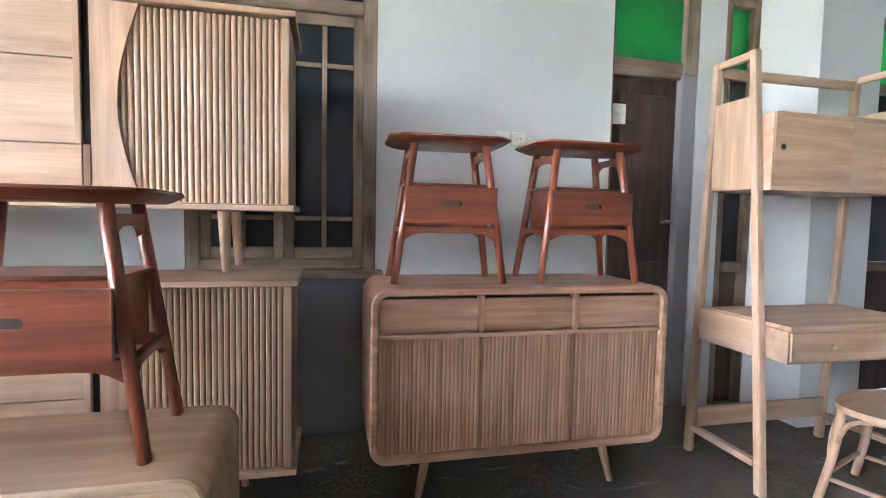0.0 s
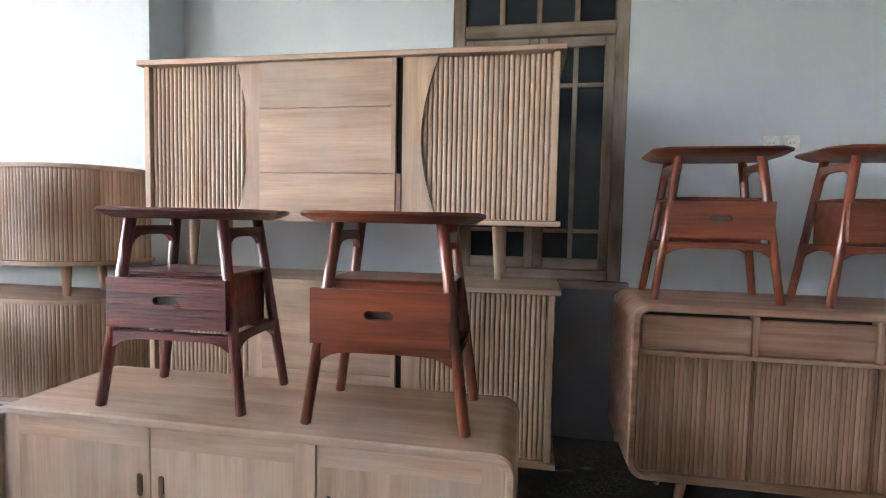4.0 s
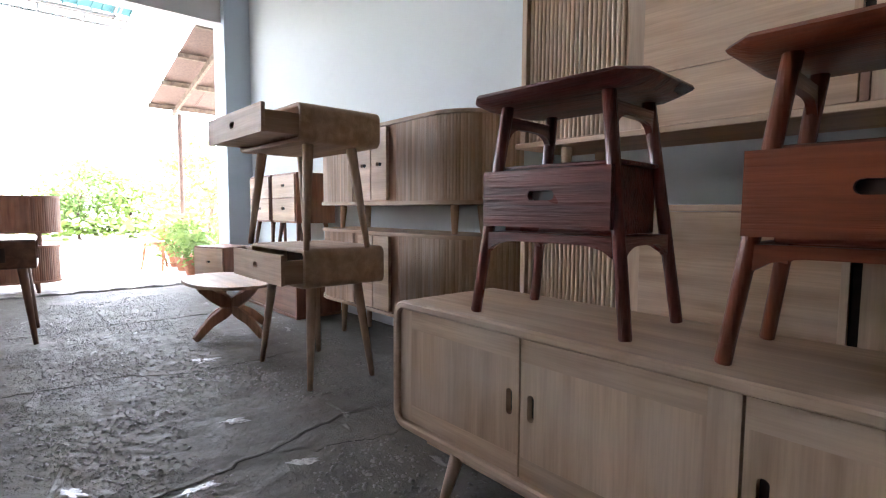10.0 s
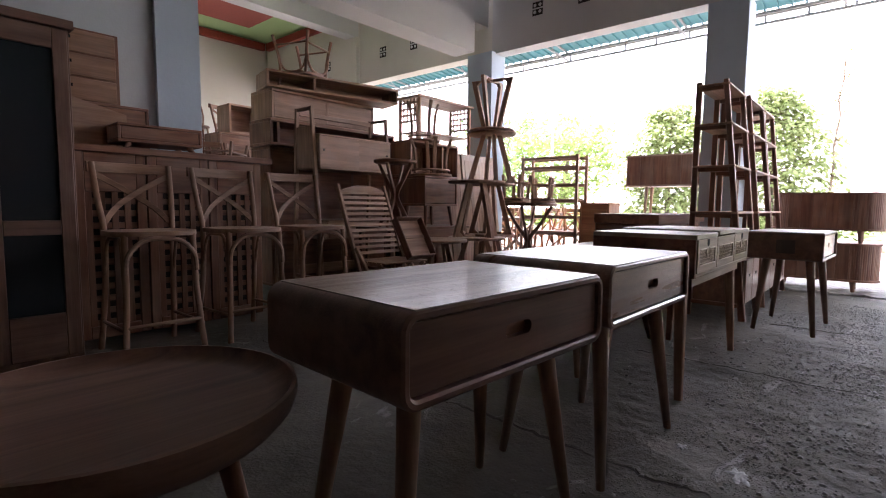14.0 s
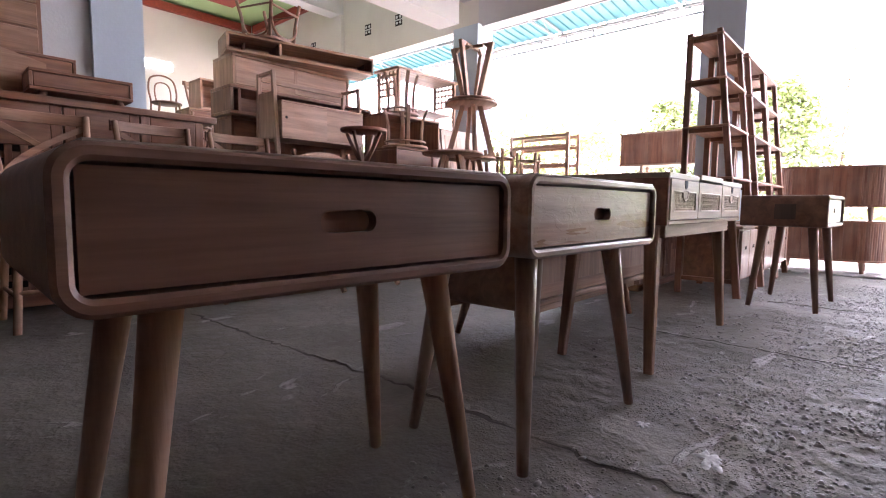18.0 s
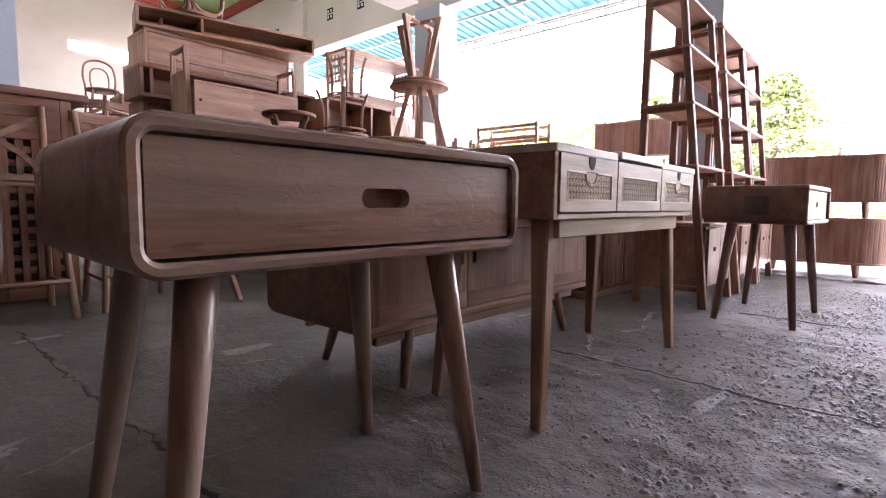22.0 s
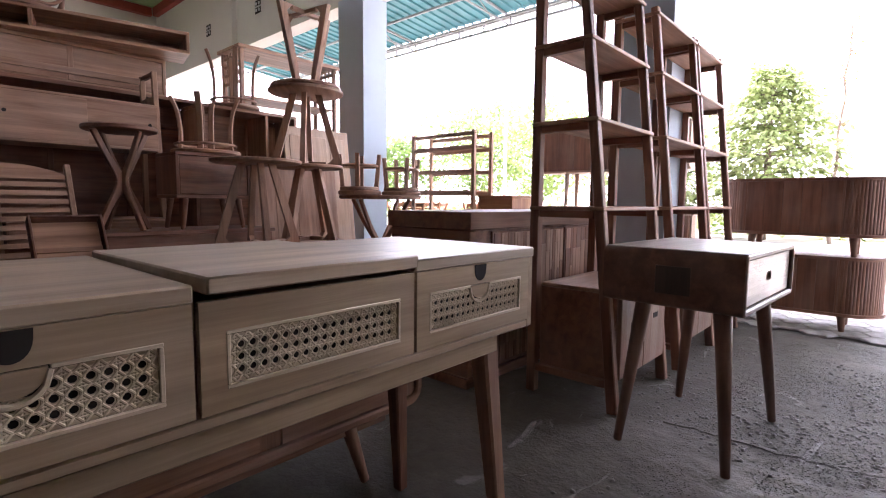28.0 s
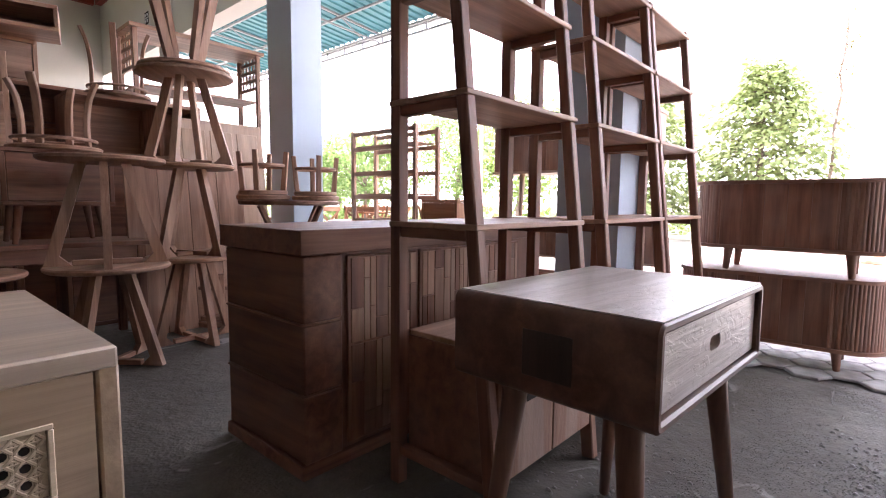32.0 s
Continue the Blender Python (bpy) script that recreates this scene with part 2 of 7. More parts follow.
def concrete_floor():
    """Worn, dusty cement: dark damp patches, flaking skin, gravelly relief, hairline streaks."""
    m, n, l, b = node_material("worn_cement")
    co = n.new("ShaderNodeTexCoord")
    big = n.new("ShaderNodeTexNoise")
    big.inputs["Scale"].default_value, big.inputs["Detail"].default_value, big.inputs["Roughness"].default_value = 0.9, 9, 0.7
    fine = n.new("ShaderNodeTexNoise")
    fine.inputs["Scale"].default_value, fine.inputs["Detail"].default_value, fine.inputs["Roughness"].default_value = 17, 8, 0.6
    grit = n.new("ShaderNodeTexVoronoi")
    grit.inputs["Scale"].default_value = 70
    mp = n.new("ShaderNodeMapping")
    mp.inputs["Scale"].default_value = (1.0, 2.6, 1.0)
    flake = n.new("ShaderNodeTexNoise")
    flake.inputs["Scale"].default_value, flake.inputs["Detail"].default_value, flake.inputs["Distortion"].default_value = 2.4, 7, 1.2
    l.new(co.outputs["Object"], mp.inputs["Vector"])
    l.new(mp.outputs[0], flake.inputs["Vector"])
    for t in (big, fine, grit):
        l.new(co.outputs["Object"], t.inputs["Vector"])
    r = ramp(n, [(0.28, (0.064, 0.057, 0.046)), (0.5, (0.124, 0.114, 0.096)), (0.70, (0.215, 0.202, 0.176))])
    l.new(big.outputs["Fac"], r.inputs["Fac"])
    mx = n.new("ShaderNodeMix")
    mx.data_type, mx.blend_type = "RGBA", "OVERLAY"
    mx.inputs["Factor"].default_value = 0.6
    l.new(r.outputs[0], mx.inputs["A"])
    l.new(fine.outputs["Fac"], mx.inputs["B"])
    fl = ramp(n, [(0.65, (0, 0, 0)), (0.70, (1, 1, 1))])
    l.new(flake.outputs["Fac"], fl.inputs["Fac"])
    mx2 = n.new("ShaderNodeMix")
    mx2.data_type = "RGBA"
    l.new(fl.outputs[0], mx2.inputs["Factor"])
    l.new(mx.outputs["Result"], mx2.inputs["A"])
    mx2.inputs["B"].default_value = (0.27, 0.264, 0.240, 1)
    l.new(mx2.outputs["Result"], b.inputs["Base Color"])
    rr = ramp(n, [(0.35, (0.55, 0.55, 0.55)), (0.6, (0.88, 0.88, 0.88))])
    l.new(fine.outputs["Fac"], rr.inputs["Fac"])
    l.new(rr.outputs[0], b.inputs["Roughness"])
    h1 = n.new("ShaderNodeMath")
    h1.operation = "MULTIPLY_ADD"
    h1.inputs[1].default_value = 0.15
    l.new(grit.outputs["Distance"], h1.inputs[0])
    l.new(fine.outputs["Fac"], h1.inputs[2])
    h2 = n.new("ShaderNodeMath")
    h2.operation = "MULTIPLY_ADD"
    h2.inputs[1].default_value = 0.5
    l.new(fl.outputs[0], h2.inputs[0])
    l.new(h1.outputs[0], h2.inputs[2])
    sep = n.new("ShaderNodeSeparateXYZ")
    l.new(co.outputs["Object"], sep.inputs[0])
    lane = n.new("ShaderNodeMapRange")
    lane.inputs["From Min"].default_value, lane.inputs["From Max"].default_value = -0.45, 0.25
    l.new(sep.outputs["Y"], lane.inputs["Value"])
    rough_zone = n.new("ShaderNodeTexNoise")
    rough_zone.inputs["Scale"].default_value, rough_zone.inputs["Detail"].default_value = 1.3, 5
    l.new(mp.outputs[0], rough_zone.inputs["Vector"])
    mask = ramp(n, [(0.44, (0, 0, 0)), (0.58, (1, 1, 1))])
    l.new(rough_zone.outputs["Fac"], mask.inputs["Fac"])
    zone = n.new("ShaderNodeMath")
    zone.operation = "MULTIPLY"
    l.new(mask.outputs[0], zone.inputs[0])
    l.new(lane.outputs[0], zone.inputs[1])
    warp = n.new("ShaderNodeMix")
    warp.data_type, warp.blend_type = "RGBA", "LINEAR_LIGHT"
    warp.inputs["Factor"].default_value = 0.006
    l.new(co.outputs["Object"], warp.inputs["A"])
    l.new(fine.outputs["Color"], warp.inputs["B"])
    height = h2
    for scale, tall, keep in ((105, 0.9, 0.35),):
        v = n.new("ShaderNodeTexVoronoi")
        v.inputs["Scale"].default_value = scale
        l.new(warp.outputs["Result"], v.inputs["Vector"])
        lump = ramp(n, [(0.10, (1, 1, 1)), (0.42, (0, 0, 0))])
        l.new(v.outputs["Distance"], lump.inputs["Fac"])
        pick = n.new("ShaderNodeMath")
        pick.operation = "GREATER_THAN"
        pick.inputs[1].default_value = keep
        one = n.new("ShaderNodeSeparateColor")
        l.new(v.outputs["Color"], one.inputs[0])
        l.new(one.outputs[0], pick.inputs[0])
        q = n.new("ShaderNodeMath")
        q.operation = "MULTIPLY"
        l.new(lump.outputs[0], q.inputs[0])
        l.new(pick.outputs[0], q.inputs[1])
        z = n.new("ShaderNodeMath")
        z.operation = "MULTIPLY"
        l.new(q.outputs[0], z.inputs[0])
        l.new(zone.outputs[0], z.inputs[1])
        add = n.new("ShaderNodeMath")
        add.operation = "MULTIPLY_ADD"
        add.inputs[1].default_value = tall
        l.new(z.outputs[0], add.inputs[0])
        l.new(height.outputs[0], add.inputs[2])
        height = add
    bp = n.new("ShaderNodeBump")
    bp.inputs["Strength"].default_value, bp.inputs["Distance"].default_value = 1.0, 0.0105
    l.new(height.outputs[0], bp.inputs["Height"])
    l.new(bp.outputs[0], b.inputs["Normal"])
    return m


def glassy(name, tint=(0.02, 0.025, 0.03), rough=0.08):
    m, n, l, b = node_material(name)
    b.inputs["Base Color"].default_value = (*tint, 1)
    b.inputs["Roughness"].default_value = rough
    return m


def sheeting(name, colour, through_light):
    m, n, l, b = node_material(name)
    co = n.new("ShaderNodeTexCoord")
    a = n.new("ShaderNodeTexNoise")
    a.inputs["Scale"].default_value, a.inputs["Detail"].default_value = 1.6, 6
    l.new(co.outputs["Object"], a.inputs["Vector"])
    r = ramp(n, [(0.35, tuple(v * 0.8 for v in colour)), (0.65, colour)])
    l.new(a.outputs["Fac"], r.inputs["Fac"])
    l.new(r.outputs[0], b.inputs["Base Color"])
    b.inputs["Roughness"].default_value = 0.5
    t = n.new("ShaderNodeBsdfTranslucent")
    l.new(r.outputs[0], t.inputs["Color"])
    mix = n.new("ShaderNodeMixShader")
    mix.inputs[0].default_value = through_light
    l.new(b.outputs[0], mix.inputs[1])
    l.new(t.outputs[0], mix.inputs[2])
    l.new(mix.outputs[0], n["Material Output"].inputs["Surface"])
    return m


# ---- materials ----
TEAK = {a: wood("teak_" + "xyz"[a], (0.50, 0.292, 0.186), (0.28, 0.145, 0.088), a, 0.55, dust=0.18) for a in range(3)}
PALE = {a: wood("pale_teak_" + "xyz"[a], (0.58, 0.395, 0.262), (0.43, 0.275, 0.176), a, 0.56, dust=0.38, bands=0.19) for a in range(3)}
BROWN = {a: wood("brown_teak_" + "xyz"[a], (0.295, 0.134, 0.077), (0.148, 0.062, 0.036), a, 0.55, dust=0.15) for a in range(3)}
DUSK = {a: wood("worn_brown_" + "xyz"[a], (0.22, 0.105, 0.064), (0.11, 0.05, 0.031), a, 0.45, dust=0.08, coat=0.15) for a in range(3)}
RED = {a: wood("red_stain_" + "xyz"[a], (0.30, 0.078, 0.034), (0.13, 0.031, 0.014), a, 0.34, coat=0.6, relief=0.5) for a in range(3)}
DEEPRED = {a: wood("deep_red_stain_" + "xyz"[a], (0.235, 0.058, 0.042), (0.085, 0.020, 0.016), a, 0.30, grain=1.6, coat=0.6, relief=1.0) for a in range(3)}
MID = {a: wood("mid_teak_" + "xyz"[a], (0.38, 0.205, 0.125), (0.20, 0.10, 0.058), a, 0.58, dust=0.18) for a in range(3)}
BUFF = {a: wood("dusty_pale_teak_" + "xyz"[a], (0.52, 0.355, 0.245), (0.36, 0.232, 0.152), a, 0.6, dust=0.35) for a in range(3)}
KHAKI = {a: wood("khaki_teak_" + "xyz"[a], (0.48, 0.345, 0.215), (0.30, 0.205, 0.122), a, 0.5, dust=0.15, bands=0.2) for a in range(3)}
# lid colour: dust, plus the openings' sheen painted in as paler wood
DUSTSHEEN = {a: wood("dusty_sheen_lid_" + "xyz"[a], (0.60, 0.465, 0.335), (0.42, 0.305, 0.20), a, 0.42, dust=0.5, bands=0.18) for a in range(3)}
UMBER = {a: wood("umber_teak_" + "xyz"[a], (0.235, 0.125, 0.088), (0.135, 0.066, 0.044), a, 0.42, dust=0.12) for a in range(3)}
# worn wood bleached to carry sky reflection and outside light in its colour
SKYSHEEN = {a: wood("worn_sky_sheen_" + "xyz"[a], (0.78, 0.71, 0.66), (0.50, 0.43, 0.385), a, 0.32, dust=0.3, worn=True, relief=0.3, coat=0.25) for a in range(3)}
# scraped wood, lightened to hold the tops' sky sheen
WORNSHEEN = {a: wood("worn_sheen_top_" + "xyz"[a], (0.40, 0.305, 0.25), (0.22, 0.155, 0.12), a, 0.31, dust=0.6, worn=True, relief=0.3, coat=0.15) for a in range(3)}
GREYED = {a: wood("dusty_teak_" + "xyz"[a], (0.35, 0.208, 0.145), (0.20, 0.107, 0.072), a, 0.30, dust=0.3, coat=0.25, worn=True) for a in range(3)}
DARKDOOR = wood("dark_door_stain", (0.075, 0.045, 0.036), (0.04, 0.024, 0.02), 2, 0.5)
# near-black that puts the shade of unlit interiors into the colour
UNLIT = plain("unlit_inside", (0.035, 0.022, 0.016), 0.8)
OLDWOOD = {a: wood("weathered_frame_" + "xyz"[a], (0.25, 0.18, 0.125), (0.12, 0.082, 0.056), a, 0.8, dust=0.35, relief=0.5) for a in range(3)}
WALL = plaster("pale_blue_wall", (0.60, 0.645, 0.665), (0.45, 0.48, 0.50))
PILLAR = plaster("blue_pillar_paint", (0.47, 0.555, 0.63), (0.36, 0.42, 0.47))
CREAM = plaster("cream_wall", (0.64, 0.61, 0.54), (0.50, 0.46, 0.40))
GREYWALL = plaster("grey_plinth", (0.24, 0.245, 0.26), (0.18, 0.18, 0.19))
CEIL = plaster("ceiling_white", (0.56, 0.56, 0.55), (0.46, 0.46, 0.45))
GREENC = plaster("green_ceiling", (0.42, 0.60, 0.28), (0.36, 0.5, 0.24))
REDC = plain("red_boards", (0.30, 0.05, 0.03), 0.6)
FLOOR = concrete_floor()
GRIT = plain("grit", (0.165, 0.156, 0.14), 0.42, vary=0.4, scale=40)
SKIN = plain("pale_cement_skin", (0.36, 0.355, 0.345), 0.33, vary=0.45, scale=60)
CRACK = plain("crack_dirt", (0.040, 0.034, 0.029), 0.95)
GLASS = glassy("dark_glass")
GREENGLASS = sheeting("green_glass", (0.03, 0.40, 0.13), 0.5)
WHITEP = plain("white_plastic", (0.75, 0.74, 0.70), 0.4)
STEEL = plain("painted_steel", (0.20, 0.205, 0.205), 0.6, 0.0)
TEALROOF = sheeting("teal_sheet", (0.036, 0.135, 0.148), 0.06)
RUST = plain("brown_sheet", (0.14, 0.09, 0.07), 0.8)
CANE = wood("cane", (0.76, 0.64, 0.47), (0.60, 0.47, 0.33), 0, 0.5, bands=0.05)
# near-black for slots, holes and gaps: their shade put into the colour
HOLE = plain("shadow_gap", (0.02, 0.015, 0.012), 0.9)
PAVING = plain("paving_block", (0.31, 0.303, 0.288), 0.9, vary=0.25, scale=9)
EARTH = plain("pale_earth", (0.36, 0.33, 0.28), 0.95, vary=0.3, scale=1.2)
BARK = plain("bark", (0.16, 0.12, 0.09), 0.9, vary=0.3, scale=18)
LEAF1 = leafy("leaves_fresh", (0.13, 0.21, 0.05), (0.25, 0.33, 0.10))
LEAF2 = leafy("leaves_deep", (0.08, 0.15, 0.04), (0.17, 0.24, 0.075))
LEAF4 = leafy("leaves_pale", (0.17, 0.23, 0.08), (0.32, 0.37, 0.16))
LEAF3 = leafy("leaves_dry", (0.13, 0.13, 0.04), (0.22, 0.17, 0.07))
CLAY = plain("clay", (0.32, 0.13, 0.07), 0.8)
ORANGE = {a: wood("orange_wood_" + "xyz"[a], (0.42, 0.20, 0.09), (0.28, 0.11, 0.05), a, 0.55) for a in range(3)}


# ---- mesh helpers ----
def thing(name, label, category, at=(0, 0, 0), rz=0, group="", kind=""):
    ob = new(name)
    ob.empty_display_size = 0.1
    ob.matrix_basis = pose(*at, 0, 0, rz)
    return tagged(ob, label, category, group, kind)


def mesh_of(bm, name, material, smooth=False):
    bmesh.ops.recalc_face_normals(bm, faces=bm.faces)
    me = bpy.data.meshes.new(name)
    bm.to_mesh(me)
    bm.free()
    me.materials.append(material)
    if smooth:
        me.shade_auto(smooth)
    return me


def rounded(me, limit=38):
    for p in me.polygons:
        p.use_smooth = True
    bm = bmesh.new()
    bm.from_mesh(me)
    for e in bm.edges:
        if len(e.link_faces) != 2 or e.calc_face_angle(0) > radians(limit):
            e.smooth = False
    bm.to_mesh(me)
    bm.free()


def part(name, bm, material, parent, label="", at=None):
    me = bm if isinstance(bm, bpy.types.Mesh) else mesh_of(bm, name, material)
    if not isinstance(bm, bpy.types.Mesh):
        rounded(me)
    ob = new(name, me)
    ob.parent = parent
    if at:
        ob.location = at
    if label:
        ob["label"] = label
    return ob


def box(bm, x0, x1, y0, y1, z0, z1, bev=0.003):
    r = bmesh.ops.create_cube(bm, size=1)
    for v in r["verts"]:
        v.co = ((x0 + x1) / 2 + v.co.x * (x1 - x0), (y0 + y1) / 2 + v.co.y * (y1 - y0), (z0 + z1) / 2 + v.co.z * (z1 - z0))
    if bev:
        es = list({e for v in r["verts"] for e in v.link_edges})
        bmesh.ops.bevel(bm, geom=es, offset=min(bev, 0.45 * min(x1 - x0, y1 - y0, z1 - z0)), segments=1, affect="EDGES")
    return bm


def bx(x0, x1, y0, y1, z0, z1, bev=0.003):
    return box(bmesh.new(), min(x0, x1), max(x0, x1), min(y0, y1), max(y0, y1), min(z0, z1), max(z0, z1), bev)


def rod(p0, p1, r0, r1=None, seg=10, bm=None):
    """A round bar, tapered from r0 to r1, with slightly eased ends."""
    bm = bm or bmesh.new()
    r1 = r0 if r1 is None else r1
    p0, p1 = Vector(p0), Vector(p1)
    d = (p1 - p0).normalized()
    q = d.to_track_quat("Z", "Y").to_matrix()
    rings = []
    for p, r in ((p0, r0 * 0.85), (p0 + d * r0 * 0.2, r0), (p1 - d * r1 * 0.2, r1), (p1, r1 * 0.85)):
        rings.append([bm.verts.new(p + q @ Vector((r * math.cos(2 * math.pi * k / seg), r * math.sin(2 * math.pi * k / seg), 0))) for k in range(seg)])
    for a, b in zip(rings, rings[1:]):
        for k in range(seg):
            bm.faces.new((a[k], a[(k + 1) % seg], b[(k + 1) % seg], b[k]))
    bm.faces.new(rings[0][::-1])
    bm.faces.new(rings[-1])
    return bm


def bar(p0, p1, w, d, w1=None, d1=None, up=(0, 0, 1), bm=None):
    """A squared bar from p0 to p1; w across, d along up; tapers to w1, d1; eased edges."""
    bm = bm or bmesh.new()
    p0, p1 = Vector(p0), Vector(p1)
    w1, d1 = w if w1 is None else w1, d if d1 is None else d1
    t = (p1 - p0).normalized()
    s = t.cross(Vector(up))
    if s.length < 1e-4:
        s = t.cross(Vector((0, 1, 0)))
    s.normalize()
    u = s.cross(t)
    rings = []
    for p, a, c in ((p0, w, d), (p1, w1, d1)):
        e = 0.12 * min(a, c)
        pts = [(a / 2 - e, c / 2), (a / 2, c / 2 - e), (a / 2, e - c / 2), (a / 2 - e, -c / 2), (e - a / 2, -c / 2), (-a / 2, e - c / 2), (-a / 2, c / 2 - e), (e - a / 2, c / 2)]
        rings.append([bm.verts.new(p + s * x + u * y) for x, y in pts])
    for k in range(8):
        bm.faces.new((rings[0][k], rings[0][(k + 1) % 8], rings[1][(k + 1) % 8], rings[1][k]))
    bm.faces.new(rings[0][::-1])
    bm.faces.new(rings[1])
    return bm


def sweep(points, r, seg=8, bm=None):
    """A bent round rod through points."""
    bm = bm or bmesh.new()
    pts = [Vector(p) for p in points]
    rings, ref = [], None
    for i, p in enumerate(pts):
        t = (pts[min(i + 1, len(pts) - 1)] - pts[max(i - 1, 0)]).normalized()
        ref = ref or (Vector((0, 0, 1)) if abs(t.z) < 0.9 else Vector((0, 1, 0)))
        s = t.cross(ref).normalized()
        u = s.cross(t)
        ref = u
        rings.append([bm.verts.new(p + r * (math.cos(2 * math.pi * k / seg) * s + math.sin(2 * math.pi * k / seg) * u)) for k in range(seg)])
    for a, b in zip(rings, rings[1:]):
        for k in range(seg):
            bm.faces.new((a[k], a[(k + 1) % seg], b[(k + 1) % seg], b[k]))
    bm.faces.new(rings[0][::-1])
    bm.faces.new(rings[-1])
    return bm


def ribbon(points, w, d, up=(0, 0, 1), swell=None, bm=None):
    """A bent squared band through points: w across, d along up, one closed skin."""
    bm = bm or bmesh.new()
    pts = [Vector(p) for p in points]
    rings = []
    for i, p in enumerate(pts):
        t = (pts[min(i + 1, len(pts) - 1)] - pts[max(i - 1, 0)]).normalized()
        s = t.cross(Vector(up)).normalized()
        u = s.cross(t)
        q = d * (swell(i / (len(pts) - 1)) if swell else 1)
        e = 0.15 * min(w, q)
        rings.append([bm.verts.new(p + s * a + u * c) for a, c in ((w / 2 - e, q / 2), (w / 2, q / 2 - e), (w / 2, e - q / 2), (w / 2 - e, -q / 2), (e - w / 2, -q / 2), (-w / 2, e - q / 2), (-w / 2, q / 2 - e), (e - w / 2, q / 2))])
    for a, b in zip(rings, rings[1:]):
        for k in range(8):
            bm.faces.new((a[k], a[(k + 1) % 8], b[(k + 1) % 8], b[k]))
    bm.faces.new(rings[0][::-1])
    bm.faces.new(rings[-1])
    return bm


def round_rect(x0, x1, z0, z1, r, n=6):
    pts = []
    for cx, cz, a0 in ((x1 - r, z1 - r, 0), (x0 + r, z1 - r, 90), (x0 + r, z0 + r, 180), (x1 - r, z0 + r, 270)):
        for k in range(n + 1):
            a = radians(a0 + 90 * k / n)
            pts.append((cx + r * math.cos(a), cz + r * math.sin(a)))
    return pts


def shell(x0, x1, z0, z1, r, t, y0, y1, ease=0.006):
    """A carcass open to front and back: a rounded rectangular tube of thickness t, with an eased front edge."""
    bm = bmesh.new()
    out, inn = round_rect(x0, x1, z0, z1, r), round_rect(x0 + t, x1 - t, z0 + t, z1 - t, max(r - t, 0.004))
    o2 = round_rect(x0 + ease, x1 - ease, z0 + ease, z1 - ease, max(r - ease, 0.004))
    i2 = round_rect(x0 + t - ease, x1 - t + ease, z0 + t - ease, z1 - t + ease, max(r - t + ease, 0.004))
    loops = [(o2, y0), (out, y0 + ease), (out, y1), (inn, y1), (inn, y0 + ease), (i2, y0)]
    rings = [[bm.verts.new((x, y, z)) for x, z in pts] for pts, y in loops]
    n = len(out)
    for a, b in zip(rings, rings[1:] + rings[:1]):
        for k in range(n):
            bm.faces.new((a[k], a[(k + 1) % n], b[(k + 1) % n], b[k]))
    return bm


def slab(pts, y0, y1, bm=None, axis="y"):
    """A board cut to the outline pts, from y0 to y1 along an axis."""
    bm = bm or bmesh.new()
    put = {"y": lambda a, b, c: (a, c, b), "x": lambda a, b, c: (c, a, b), "z": lambda a, b, c: (a, b, c)}[axis]
    lo = [bm.verts.new(put(a, b, y0)) for a, b in pts]
    hi = [bm.verts.new(put(a, b, y1)) for a, b in pts]
    n = len(pts)
    for k in range(n):
        bm.faces.new((lo[k], lo[(k + 1) % n], hi[(k + 1) % n], hi[k]))
    bm.faces.new(lo[::-1])
    bm.faces.new(hi)
    return bm


def disc(cx, cy, z0, z1, r, n=36, ease=0.006, bm=None):
    bm = bm or bmesh.new()
    rings = []
    for z, q in ((z0, r - ease * 2), (z0 + ease, r - ease * 0.3), (z1 - ease, r), (z1, r - ease)):
        rings.append([bm.verts.new((cx + q * math.cos(2 * math.pi * k / n), cy + q * math.sin(2 * math.pi * k / n), z)) for k in range(n)])
    for a, b in zip(rings, rings[1:]):
        for k in range(n):
            bm.faces.new((a[k], a[(k + 1) % n], b[(k + 1) % n], b[k]))
    bm.faces.new(rings[0][::-1])
    bm.faces.new(rings[-1])
    return bm


def slot(x, z, w, h, n=6):
    """The outline of a lying or standing finger slot."""
    return round_rect(x - w / 2, x + w / 2, z - h / 2, z + h / 2, min(w, h) / 2 * 0.98, n)


def front_with_slot(x0, x1, z0, z1, y0, y1, cut):
    """A drawer or door front with a finger slot cut through it."""
    bm = bmesh.new()
    n = len(cut)
    q = n // 4
    corners = ((x1, z1), (x0, z1), (x0, z0), (x1, z0))
    faces = []
    for y in (y0, y1):
        o = [bm.verts.new((x, y, z)) for x, z in corners]
        h = [bm.verts.new((x, y, z)) for x, z in cut]
        for c in range(4):
            arc = h[c * q:(c + 1) * q]
            for k in range(q - 1):
                bm.faces.new((o[c], arc[k], arc[k + 1]))
            bm.faces.new((o[c], arc[-1], h[(c + 1) * q % n], o[(c + 1) % 4]))
        faces.append((o, h))
    (oa, ha), (ob, hb) = faces
    for ring_a, ring_b in ((oa, ob), (ha, hb)):
        m = len(ring_a)
        for k in range(m):
            bm.faces.new((ring_a[k], ring_a[(k + 1) % m], ring_b[(k + 1) % m], ring_b[k]))
    return bm


# ---- the room ----
FX = -7.2          # inner face of the open front
def structure(name, bm, material, label="", parent=None):
    ob = part(name, bm, material, parent, label)
    return tagged(ob, label, "", "", "structure")


def grid_line(lo, hi, fine_lo, fine_hi, coarse, fine):
    """Coordinates from lo to hi, close together between fine_lo and fine_hi."""
    out, v = [], lo
    while v < hi:
        out.append(v)
        v += fine if fine_lo <= v < fine_hi else coarse
    return out + [hi]


